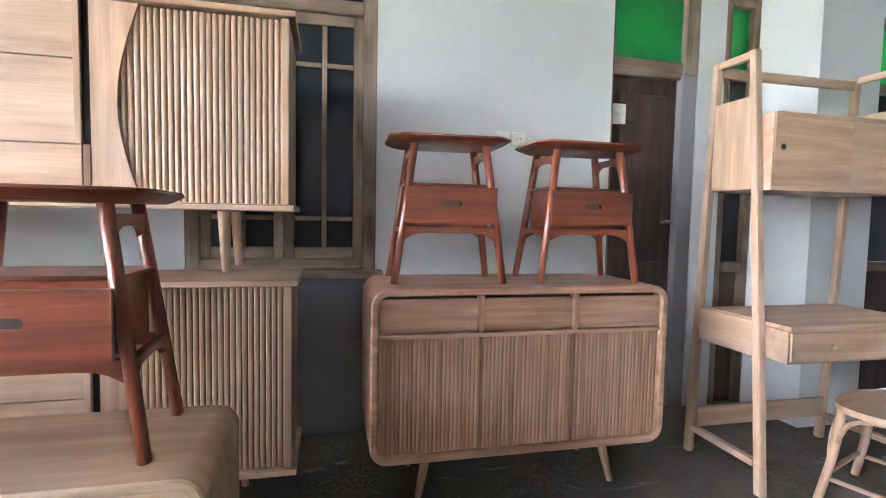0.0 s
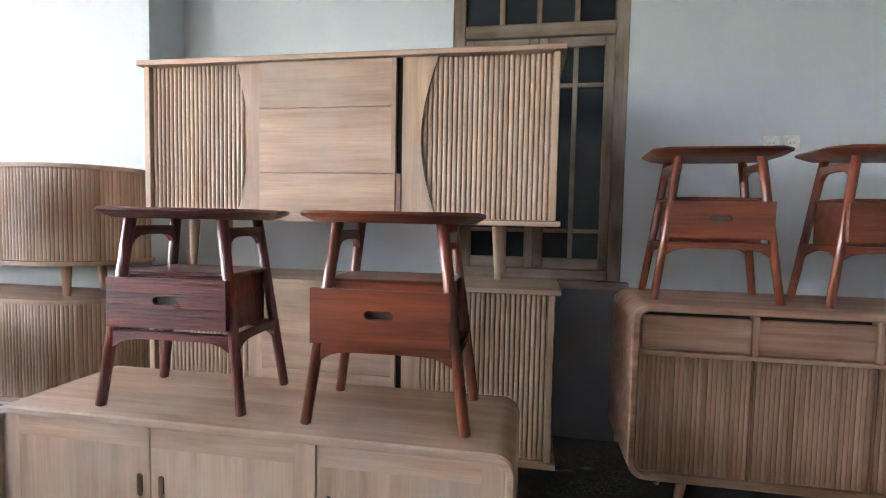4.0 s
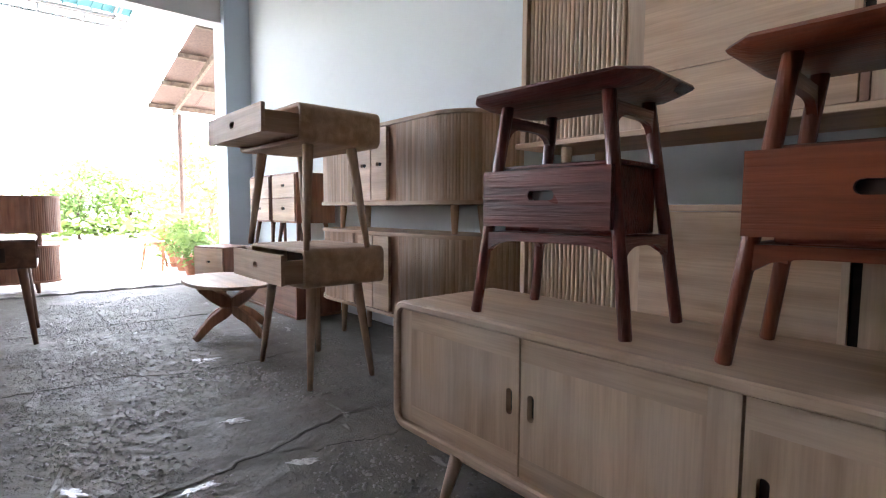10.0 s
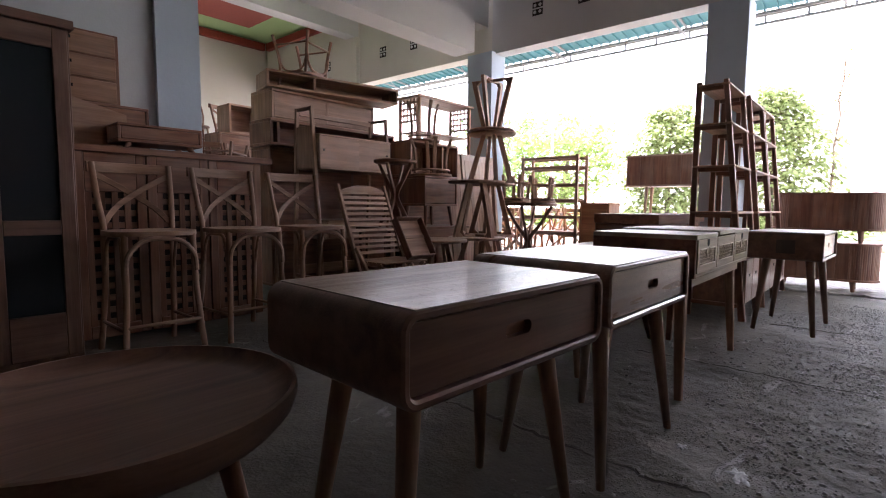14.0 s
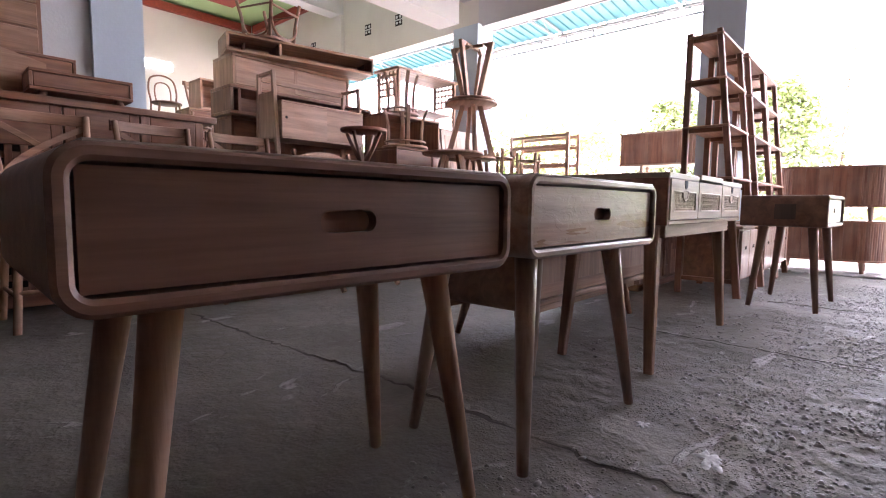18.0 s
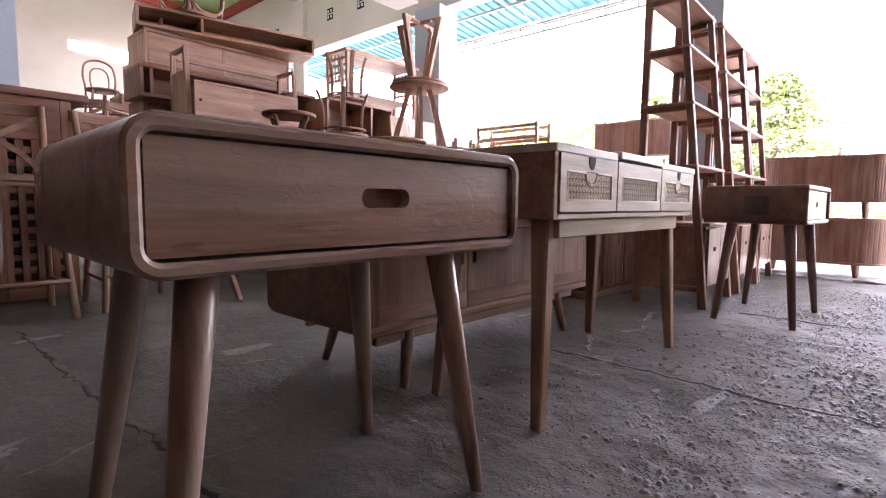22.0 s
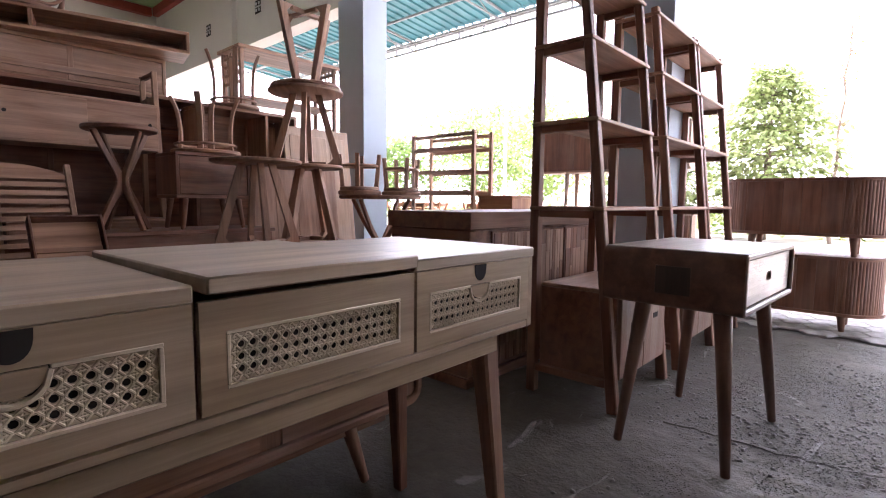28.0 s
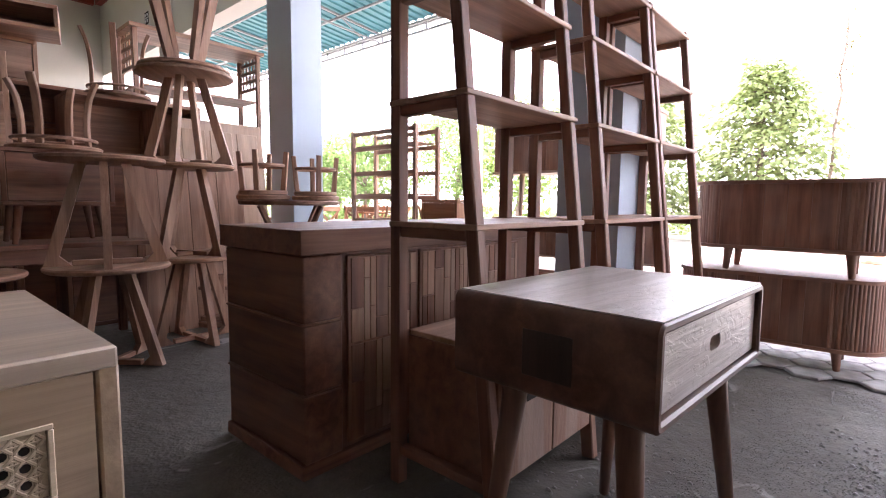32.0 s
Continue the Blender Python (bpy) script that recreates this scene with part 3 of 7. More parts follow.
def floor_height(x, y):
    """Gentle waves, and broken layers of cement skin where the floor is worn."""
    p = Vector((x, y, 0))
    h = 0.006 * noise.noise(p * 1.7) + 0.0025 * noise.noise(p * 6)
    worn = noise.noise(Vector((x * 0.8, y * 1.1, 4.0))) + 0.6 - 0.35 * abs(y - 0.75)
    if worn > 0 and -5.6 < x < -0.6 and -0.5 < y < 1.9:
        n = noise.noise(Vector((x * 3.4, y * 1.7, 9.0))) + 0.55 * noise.noise(Vector((x * 10, y * 6, 2.0))) + 0.25 * noise.noise(Vector((x * 28, y * 20, 1.0)))
        u = n * 3.2
        k = math.floor(u)
        f = min(1.0, (u - k) * 5.0)
        h += 0.0045 * (k + f) * min(1.0, worn * 3.0)
    return h - 0.006 - 0.02 * min(1.0, max(0.0, (-7.62 - x) / 0.1))


def ground_sheet():
    """Cement floor, finely meshed along the walk."""
    xs = grid_line(-9.0, 5.4, -5.6, -0.6, 0.09, 0.017)
    ys = grid_line(-11.1, 3.1, -0.5, 1.9, 0.09, 0.017)
    n = len(ys)
    me = bpy.data.meshes.new("floor")
    me.from_pydata([(x, y, floor_height(x, y)) for x in xs for y in ys], [], [(i * n + j, (i + 1) * n + j, (i + 1) * n + j + 1, i * n + j + 1) for i in range(len(xs) - 1) for j in range(n - 1)])
    me.materials.append(FLOOR)
    for p in me.polygons:
        p.use_smooth = True
    ob = new("floor", me)
    return tagged(ob, "worn grey cement floor with cracks and flaking patches", "floor", "", "structure")


def panel(name, x0, x1, y0, y1, z0, z1, material, label=""):
    return structure(name, bx(x0, x1, y0, y1, z0, z1, 0), material, label)


# back wall with window and door openings; side wall by the drawers
SIDE_Y, BACK_Y, DIV_Y, FAR_Y = 2.55, 2.86, -4.2, -10.88
TOP = 4.35
panel("wall_side", FX, -2.62, SIDE_Y, SIDE_Y + 0.25, 0, TOP, WALL, "pale blue painted side wall")
panel("wall_back_west", -2.62, -0.72, BACK_Y, BACK_Y + 0.2, 0, TOP, WALL, "pale blue painted back wall")
panel("wall_return", -2.62, -2.54, SIDE_Y, BACK_Y, 0, TOP, WALL, "pale blue wall return")
panel("wall_under_window", -0.72, 0.30, BACK_Y, BACK_Y + 0.2, 0, 0.93, GREYWALL, "grey painted wall under the window")
panel("wall_over_window", -0.72, 0.30, BACK_Y, BACK_Y + 0.2, 2.92, TOP, WALL, "pale wall over the window")
panel("wall_back_middle", 0.30, 1.785, BACK_Y, BACK_Y + 0.2, 0, TOP, WALL, "pale blue wall with sockets")
panel("wall_over_door", 1.785, 2.42, BACK_Y, BACK_Y + 0.2, 2.78, TOP, WALL, "pale wall over the door")
panel("wall_back_jamb", 2.42, 2.62, BACK_Y, BACK_Y + 0.2, 0, TOP, WALL, "pale blue wall between door and window")
panel("wall_over_slit", 2.62, 2.89, BACK_Y, BACK_Y + 0.2, 2.78, TOP, WALL, "pale wall over the narrow window")
panel("wall_back_east", 2.89, 3.62, BACK_Y, BACK_Y + 0.2, 0, TOP, WALL, "pale blue back wall")
panel("wall_over_east", 3.62, 4.55, BACK_Y, BACK_Y + 0.2, 2.78, TOP, WALL, "pale wall over the far window")
panel("wall_back_end", 4.55, 5.2, BACK_Y, BACK_Y + 0.2, 0, TOP, WALL, "pale blue back wall")
panel("wall_pillar", 2.893, 3.36, BACK_Y - 0.445, BACK_Y, 0, TOP, WALL, "pale blue square wall pillar")
# unseen closing wall, given a dark grey to weaken light bounced back
panel("wall_east_unseen", 5.2, 5.4, -11.1, 3.06, 0, 4.9, GREYWALL, "unseen end wall, grey to cut bounced light")
panel("wall_divider", -2.31, 5.2, DIV_Y - 0.15, DIV_Y, 0, TOP, WALL, "pale blue dividing wall")
panel("wall_far", FX, 5.2, FAR_Y - 0.2, FAR_Y, 0, 4.9, CREAM, "cream far wall")
panel("ceiling", FX - 0.2, 5.4, DIV_Y, 3.06, TOP, TOP + 0.15, CEIL, "white plaster ceiling")
panel("ceiling_far", FX - 0.2, 5.4, FAR_Y - 0.2, DIV_Y - 0.39, 4.78, 4.93, GREENC, "green ceiling of the far bay")
panel("trim_far", FX + 0.11, 5.2, FAR_Y, FAR_Y + 0.10, 4.58, 4.74, REDC, "red brown cornice")
panel("trim_front", FX, FX + 0.10, FAR_Y + 0.11, -7.75, 4.58, 4.74, REDC, "red brown cornice")
panel("ceiling_field", -6.25, -2.2, -9.95, -8.3, 4.70, 4.77, REDC, "red boarded ceiling field")
panel("beam_far", FX, 5.2, -7.74, -7.45, 4.22, 4.77, CEIL, "white beam across the far bay")
# the unseen opening below this wall is added to light the far bay
panel("wall_front_far_end", FX - 0.25, FX, FAR_Y - 0.2, -7.5, 3.32, 4.9, CREAM, "cream front wall of the far bay")
panel("pillar_far", FX, FX + 0.08, -7.75, -7.42, 0, 4.22, CREAM, "cream pilaster")
panel("beam_divider", FX + 0.45, 5.2, DIV_Y - 0.38, DIV_Y, 3.23, 3.72, CEIL, "white concrete beam")
panel("wall_over_divider", FX, -2.25, DIV_Y - 0.30, DIV_Y - 0.08, 3.72, 4.77, CEIL, "white wall over the beam")
panel("wall_front_upper", FX - 0.25, FX, -4.2, 2.24, 3.30, TOP, CEIL, "white wall over the open front")
panel("wall_front_far", FX - 0.25, FX, -7.5, -4.2, 3.32, 4.9, CREAM, "cream wall over the far opening")
panel("pillar_front_1", FX - 0.26, FX + 0.10, -4.60, -4.13, 0, 3.32, PILLAR, "pale blue front pillar")
panel("pillar_front_2", FX - 0.36, FX, -1.12, -0.70, 0, 3.30, PILLAR, "pale blue front pillar")
panel("pillar_front_3", FX - 0.3, FX + 0.12, 2.24, 2.55, 0, TOP, PILLAR, "pale blue corner pillar")
panel("pillar_divider", -2.67, -2.31, DIV_Y - 0.40, DIV_Y + 0.06, 0, 3.23, PILLAR, "pale blue inner pillar")
ground_sheet()


def yard():
    bm = bmesh.new()
    bmesh.ops.create_grid(bm, x_segments=8, y_segments=8, size=400)
    for v in bm.verts:
        v.co.z = -0.09
    ob = new("ground", mesh_of(bm, "ground", EARTH))
    return tagged(ob, "pale sunlit earth of the yard", "ground", "", "structure")


yard()

# unseen room box behind window and door, and a few long cracks in the cement
# walls and ceiling added out of view to dim the green panes
panel("wall_backroom", -1.2, 5.2, BACK_Y + 1.4, BACK_Y + 1.5, 0, 3.2, CREAM, "unseen cream wall added behind the green panes")
panel("ceiling_backroom", -1.2, 5.2, BACK_Y + 0.21, BACK_Y + 1.6, 3.2, 3.3, CEIL, "unseen ceiling added to keep sun off the room behind")
panel("wall_backroom_end", -1.3, -1.2, BACK_Y + 0.21, BACK_Y + 1.6, 0, 3.3, CREAM, "unseen end wall added to close the room behind")


def crack(points, width):
    """A jagged open joint, sunk into the cement, with a raised broken lip."""
    rnd = random.Random(int(points[0][0] * 100))
    pts = []
    for (xa, ya), (xb, yb) in zip(points, points[1:]):
        n = max(2, int(math.hypot(xb - xa, yb - ya) / 0.035))
        for k in range(n):
            t = k / n
            pts.append((xa + (xb - xa) * t + rnd.gauss(0, 0.008), ya + (yb - ya) * t + rnd.gauss(0, 0.008)))
    pts.append(points[-1])
    bm = bmesh.new()
    bl = bmesh.new()
    rows, lips = [], []
    for i, (x, y) in enumerate(pts):
        q = pts[min(i + 1, len(pts) - 1)], pts[max(i - 1, 0)]
        d = Vector((q[0][0] - q[1][0], q[0][1] - q[1][1])).normalized()
        w = width * max(0.02, 0.38 + 1.5 * noise.noise(Vector((x * 4, y * 4, 2.0))) + rnd.uniform(-0.2, 0.2)) * math.sin(math.pi * (i + 0.6) / (len(pts) + 0.2)) ** 0.4
        s = Vector((-d.y, d.x))
        rows.append([bm.verts.new((x + s.x * w * k, y + s.y * w * k, floor_height(x, y) + 0.0022)) for k in (-0.5, 0.5)])
        r = 0.0008 + 0.005 * max(0.0, noise.noise(Vector((x * 3, y * 3, 7.0))) + 0.25)
        o = rnd.uniform(0.02, 0.05)
        lips.append([bl.verts.new((x + s.x * (w * 0.5 + u), y + s.y * (w * 0.5 + u), z + 0.002 + floor_height(x + s.x * (w * 0.5 + u), y + s.y * (w * 0.5 + u)))) for u, z in ((0.0, -0.002), (0.004, r), (o * 0.5, r * 0.8), (o, -0.004))])
    for a, b in zip(rows, rows[1:]):
        bm.faces.new((a[0], a[1], b[1], b[0]))
    for a, b in zip(lips, lips[1:]):
        for k in range(3):
            bl.faces.new((a[k], a[k + 1], b[k + 1], b[k]))
    structure("floor_crack", bm, CRACK, "open crack in the cement floor")
    structure("floor_crack_lip", bl, FLOOR, "broken raised lip beside a floor crack")


crack([(-2.37, -2.6), (-2.38, -1.5), (-2.42, -0.8), (-2.38, -0.1), (-2.38, 0.5), (-2.48, 0.95), (-2.58, 1.3), (-2.52, 1.7)], 0.024)
crack([(-2.47, 0.86), (-2.35, 1.04), (-2.24, 1.42)], 0.014)
crack([(-3.92, -0.6), (-3.92, 0.1), (-3.89, 0.3), (-3.93, 0.55), (-3.70, 0.95), (-3.70, 1.14), (-3.78, 1.6)], 0.013)
crack([(-5.45, -0.1), (-5.5, 0.6), (-5.46, 1.5)], 0.006)


def floor_patch(x, y, length, width, turn):
    """A pale peeled patch of cement skin, uneven in outline, lying on the floor."""
    rnd = random.Random(int(x * 1000))
    bm = bmesh.new()
    n, rings = 40, 4
    c = bm.verts.new((x, y, floor_height(x, y) + 0.0025))
    prev = None
    rim = [0.62 + 0.55 * noise.noise(Vector((math.cos(2 * math.pi * j / n) * 1.8 + x, math.sin(2 * math.pi * j / n) * 1.8, y))) + rnd.uniform(-0.08, 0.08) for j in range(n)]
    for k in range(1, rings + 1):
        ring = []
        for j in range(n):
            a = 2 * math.pi * j / n
            u, v = rim[j] * length * k / rings * math.cos(a), rim[j] * width * k / rings * math.sin(a)
            px, py = x + u * math.cos(turn) - v * math.sin(turn), y + u * math.sin(turn) + v * math.cos(turn)
            ring.append(bm.verts.new((px, py, floor_height(px, py) + (0.0025 if k < rings else -0.001))))
        for j in range(n):
            i = (j + 1) % n
            bm.faces.new((c, ring[j], ring[i]) if prev is None else (prev[j], ring[j], ring[i], prev[i]))
        prev = ring
    structure("floor_patch", bm, SKIN, "pale peeled patch on the cement floor")


for x, y, length, width, turn in ((-3.97, 1.05, 0.13, 0.075, 1.2), (-2.61, 0.23, 0.10, 0.06, 0.4), (-2.85, 0.86, 0.10, 0.055, 1.0), (-2.30, 0.95, 0.09, 0.05, 0.9), (-2.71, 0.01, 0.06, 0.04, 0.2), (-2.29, 0.30, 0.12, 0.06, 1.3), (-2.35, 0.56, 0.11, 0.05, 1.6)):
    floor_patch(x, y, length, width, turn)


def gravel():
    """Loose grit and broken cement crumbs lying along the lane, in drifts."""
    r3 = random.Random(31)
    verts, faces = [], []
    count = 0
    while count < 8500:
        x, y = r3.uniform(-7.0, -0.4), r3.gauss(0.75, 0.55)
        if not -0.75 < y < 2.0:
            continue
        drift = noise.noise(Vector((x * 1.3, y * 1.7, 5.0))) + 0.5 * noise.noise(Vector((x * 4.0, y * 4.5, 8.0)))
        if drift + r3.uniform(-0.35, 0.35) < 0.08 + max(0.0, 0.05 - y) * 0.6:
            continue
        size = 0.0040 + 0.0075 * r3.random() ** 2.0
        turn, long = r3.uniform(0, 6.28), r3.uniform(1.0, 1.7)
        z = floor_height(x, y)
        k = len(verts)
        for i in range(5):
            a = turn + i * 1.2566 + r3.uniform(-0.3, 0.3)
            u, v = math.cos(a) * long, math.sin(a)
            verts.append((x + size * (u * math.cos(turn) - v * math.sin(turn)), y + size * (u * math.sin(turn) + v * math.cos(turn)), z - 0.001))
        for i in range(5):
            p = verts[k + i]
            q = r3.uniform(0.35, 0.6)
            verts.append((x + (p[0] - x) * q, y + (p[1] - y) * q, z + size * r3.uniform(0.4, 0.78)))
        for i in range(5):
            j = (i + 1) % 5
            faces.append((k + i, k + j, k + 5 + j, k + 5 + i))
        faces.append((k + 5, k + 6, k + 7, k + 8, k + 9))
        count += 1
    me = bpy.data.meshes.new("gravel")
    me.from_pydata(verts, [], faces)
    me.materials.append(GRIT)
    for p in me.polygons:
        p.use_smooth = True
    tagged(new("gravel", me), "grey grit and cement crumbs strewn over the floor", "gravel", "", "stuff")


gravel()


# ---- furniture builders: front towards -y at y = 0, x from 0 to w, standing at z = 0 ----
def tapered_legs(root, spots, h, material, r0=0.014, r1=0.024, lean=0.05, centre=None, label=""):
    cx, cy = centre
    for x, y in spots:
        sx, sy = (1 if x > cx else -1), (1 if y > cy else -1)
        part("leg", rod((x + sx * lean, y + sy * lean * 0.7, 0), (x, y, h), r0, r1, 12), material, root, label)


def slat_row(root, mesh, xs, y, z):
    for x in xs:
        part("slat", mesh, None, root, "", (x, y, z))


def slat_mesh(w, d, h, material):
    """One half-round tambour slat, standing, its back at y = 0."""
    bm = bmesh.new()
    pts = [(-w / 2, 0), (-w / 2, -d * 0.45), (-w * 0.28, -d * 0.9), (0, -d), (w * 0.28, -d * 0.9), (w / 2, -d * 0.45), (w / 2, 0)]
    slab(pts, 0, h, bm, "z")
    me = mesh_of(bm, "slat", material)
    rounded(me, 50)
    return me


def sideboard(at, rz, w, d, z0, z1, doors, label, skin, group="", base=True, slot_h=0.075):
    """Low cabinet: rounded carcass, panelled doors with standing finger slots, four tapered legs, a rail under it."""
    root = thing("sideboard", label, "sideboard", at, rz, group)
    t, r = 0.028, 0.06
    part("carcass", shell(0, w, z0, z1, r, t, 0, d), skin[0], root)
    part("back_panel", bx(t, w - t, d - 0.02, d - 0.008, z0 + t, z1 - t), skin[0], root)
    n = len(doors)
    dw = (w - 2 * t) / n
    for k, side in enumerate(doors):
        x0, x1 = t + k * dw + 0.003, t + (k + 1) * dw - 0.003
        a, b = z0 + t + 0.004, z1 - t - 0.004
        hx = x1 - 0.035 if side == "r" else x0 + 0.035
        door = part("door", front_with_slot(x0, x1, a, b, 0.016, 0.036, slot(hx, (a + b) / 2 + 0.01, 0.022, slot_h)), skin[2], root)
        s = 0.062
        for nm, q in (("stile", (x0 if side == "r" else x1 - s, x0 + s if side == "r" else x1, a, b)),
                      ("rail", (x0 + s * (side == "r"), x1 - s * (side != "r"), b - s, b)), ("rail", (x0 + s * (side == "r"), x1 - s * (side != "r"), a, a + s))):
            part(nm, bx(q[0] + 0.0002, q[1] - 0.0002, 0.0150, 0.0165, q[2] + 0.0002, q[3] - 0.0002, 0), skin[2 if nm == "stile" else 0], door)
        part("slot_lining", bx(hx - 0.02, hx + 0.02, 0.037, 0.045, (a + b) / 2 - 0.06, (a + b) / 2 + 0.08, 0), HOLE, door)
    if base:
        part("base_rail", bx(0.12, w - 0.12, 0.06, 0.085, z0 - 0.05, z0 - 0.001), skin[0], root)
        part("base_rail", bx(0.12, w - 0.12, d - 0.085, d - 0.06, z0 - 0.05, z0 - 0.001), skin[0], root)
    tapered_legs(root, [(0.28, 0.075), (w - 0.28, 0.075), (0.28, d - 0.075), (w - 0.28, d - 0.075)], z0 - 0.001, skin[2], 0.015, 0.026, 0.05, (w / 2, d / 2))
    return root


def tambour_sideboard(at, rz):
    """Sideboard with three drawers over slatted tambour doors in a rounded carcass."""
    w, d, z0, z1 = 1.37, 0.51, 0.235, 0.975
    root = thing("tambour_sideboard", "rounded teak sideboard with three drawers over slatted doors", "sideboard", at, rz)
    t, r = 0.032, 0.075
    part("carcass", shell(0, w, z0, z1, r, t, 0, d), TEAK[0], root)
    part("back_panel", bx(t, w - t, d - 0.02, d - 0.008, z0 + t, z1 - t), TEAK[0], root)
    zr = 0.775
    part("middle_rail", bx(t, w - t, 0.008, d - 0.03, zr - 0.012, zr + 0.006), TEAK[0], root)
    cuts = [t, 0.468, 0.906, w - t]
    for k in range(3):
        a, b = cuts[k] + (0.012 if k else 0.004), cuts[k + 1] - (0.012 if k < 2 else 0.004)
        part("drawer_front", bx(a, b, 0.014, 0.034, zr + 0.012, z1 - t - 0.016, 0.004), TEAK[0], root)
        if k:
            part("divider", bx(cuts[k] - 0.011, cuts[k] + 0.011, 0.002, d - 0.03, zr + 0.007, z1 - t - 0.001), TEAK[2], root)
    # black strip behind the drawers, shade painted into the gaps
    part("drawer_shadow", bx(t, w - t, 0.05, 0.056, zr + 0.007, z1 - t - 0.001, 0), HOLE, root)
    me = slat_mesh(0.0180, 0.0055, zr - 0.012 - z0 - t - 0.004, TEAK[2])
    n = 72
    slat_row(root, me, [t + 0.012 + (w - 2 * t - 0.024) * k / (n - 1) for k in range(n)], 0.03, z0 + t + 0.002)
    part("door_backing", bx(t, w - t, 0.031, 0.036, z0 + t, zr - 0.013, 0), TEAK[2], root)
    for k in (1, 2):
        part("door_gap", bx(cuts[k] - 0.004, cuts[k] + 0.004, 0.012, 0.030, z0 + t + 0.001, zr - 0.014), BROWN[2], root)
    tapered_legs(root, [(0.28, 0.18), (w - 0.24, 0.16), (0.28, d - 0.09), (w - 0.24, d - 0.09)], z0 - 0.001, TEAK[2], 0.015, 0.026, 0.05, (w / 2, d / 2))
    return root


def arc_edge(xa, bulge, z0, z1, n=12):
    return [(xa + bulge * math.sin(math.pi * k / n), z0 + (z1 - z0) * k / n) for k in range(n + 1)]


def tall_media_cabinet(at, upper):
    """Long cabinet: slatted doors at both ends with bowed edges, plain board doors between."""
    w, d, h = 1.98, 0.42, 0.76 if upper else 0.79
    root = thing("slatted_cabinet", "pale teak cabinet with slatted ends, " + ("stacked on its twin" if upper else "carrying its twin"), "cabinet", at, 0, "stacked slatted cabinets")
    skin = PALE
    zb = 0.245 if upper else 0.22
    top, bot = zb + h, zb
    part("top_board", bx(-0.025, w + 0.025, -0.02, d, top - 0.024, top), skin[0], root)
    part("bottom_board", bx(-0.02, w + 0.02, -0.015, d, bot, bot + 0.024), skin[0], root)
    a, b = bot + 0.025, top - 0.025
    for x in (0, w - 0.03):
        part("side_board", bx(x, x + 0.03, 0.0, d, a, b), skin[2], root)
    part("back_panel", bx(0.031, w - 0.031, d - 0.012, d - 0.004, a, b), skin[0], root)
    part("inner_backing", bx(0.031, w - 0.031, 0.030, 0.036, a, b, 0), skin[2], root)
    me = slat_mesh(0.0215, 0.013, b - a - 0.004, skin[2])
    slat_row(root, me, [0.045 + 0.0222 * k for k in range(22)], 0.029, a + 0.002)
    slat_row(root, me, [w - 0.045 - 0.0222 * k for k in range(26)], 0.029, a + 0.002)
    left = [(0.61, a), (0.61, b)] + [(x, z) for x, z in reversed(arc_edge(0.495, 0.055, a, b))]
    part("bowed_panel", slab(left, 0.004, 0.016), skin[2], root)
    right = [(1.30, b), (1.30, a)] + arc_edge(1.46, -0.075, a, b)
    part("bowed_panel", slab(right, 0.004, 0.016), skin[2], root)
    zc = a + (b - a) * (0.70 if upper else 0.45)
    zd = a + (b - a) * (0.28 if upper else 0.2)
    for z0, z1 in ((a, zd), (zd, zc), (zc, b)):
        part("board", bx(0.612, 1.272, -0.003, 0.017, z0 + 0.0012, z1 - 0.0012, 0.002), skin[0], root)
    part("shadow_gap", bx(1.274, 1.299, 0.012, 0.02, a, b, 0), HOLE, root)
    part("slide_block", bx(1.2745, 1.2985, -0.001, 0.0115, a + 0.002, a + (b - a) * 0.28, 0.002), BROWN[2], root, "darker wooden block in the gap")
    part("slide_block", bx(1.252, 1.273, -0.0075, -0.0035, a + (b - a) * 0.281, b - 0.004, 0.001), skin[2], root)
    if upper:
        tapered_legs(root, [(0.22, 0.07), (w - 0.25, 0.07), (0.22, d - 0.07), (w - 0.25, d - 0.07)], zb - 0.001, skin[2], 0.016, 0.026, 0.008, (w / 2, d / 2))
    else:
        tapered_legs(root, [(0.22, 0.09), (w - 0.25, 0.09), (0.22, d - 0.07), (w - 0.25, d - 0.07)], zb - 0.001, skin[2], 0.016, 0.026, 0.02, (w / 2, d / 2))
    return root


def chamfered_top(w, d, z0, z1, c):
    """A tabletop with its corners cut and its edge undercut."""
    bm = bmesh.new()
    def ring(k, z):
        x0, x1, y0, y1 = k, w - k, k, d - k
        q = c
        return [bm.verts.new(p) for p in ((x0 + q, y0, z), (x1 - q, y0, z), (x1, y0 + q, z), (x1, y1 - q, z), (x1 - q, y1, z), (x0 + q, y1, z), (x0, y1 - q, z), (x0, y0 + q, z))]
    rings = [ring(0.035, z0), ring(0.004, z0 + (z1 - z0) * 0.55), ring(0.0, z0 + (z1 - z0) * 0.75), ring(0.005, z1)]
    for a, b in zip(rings, rings[1:]):
        for k in range(8):
            bm.faces.new((a[k], a[(k + 1) % 8], b[(k + 1) % 8], b[k]))
    bm.faces.new(rings[0][::-1])
    bm.faces.new(rings[-1])
    return bm


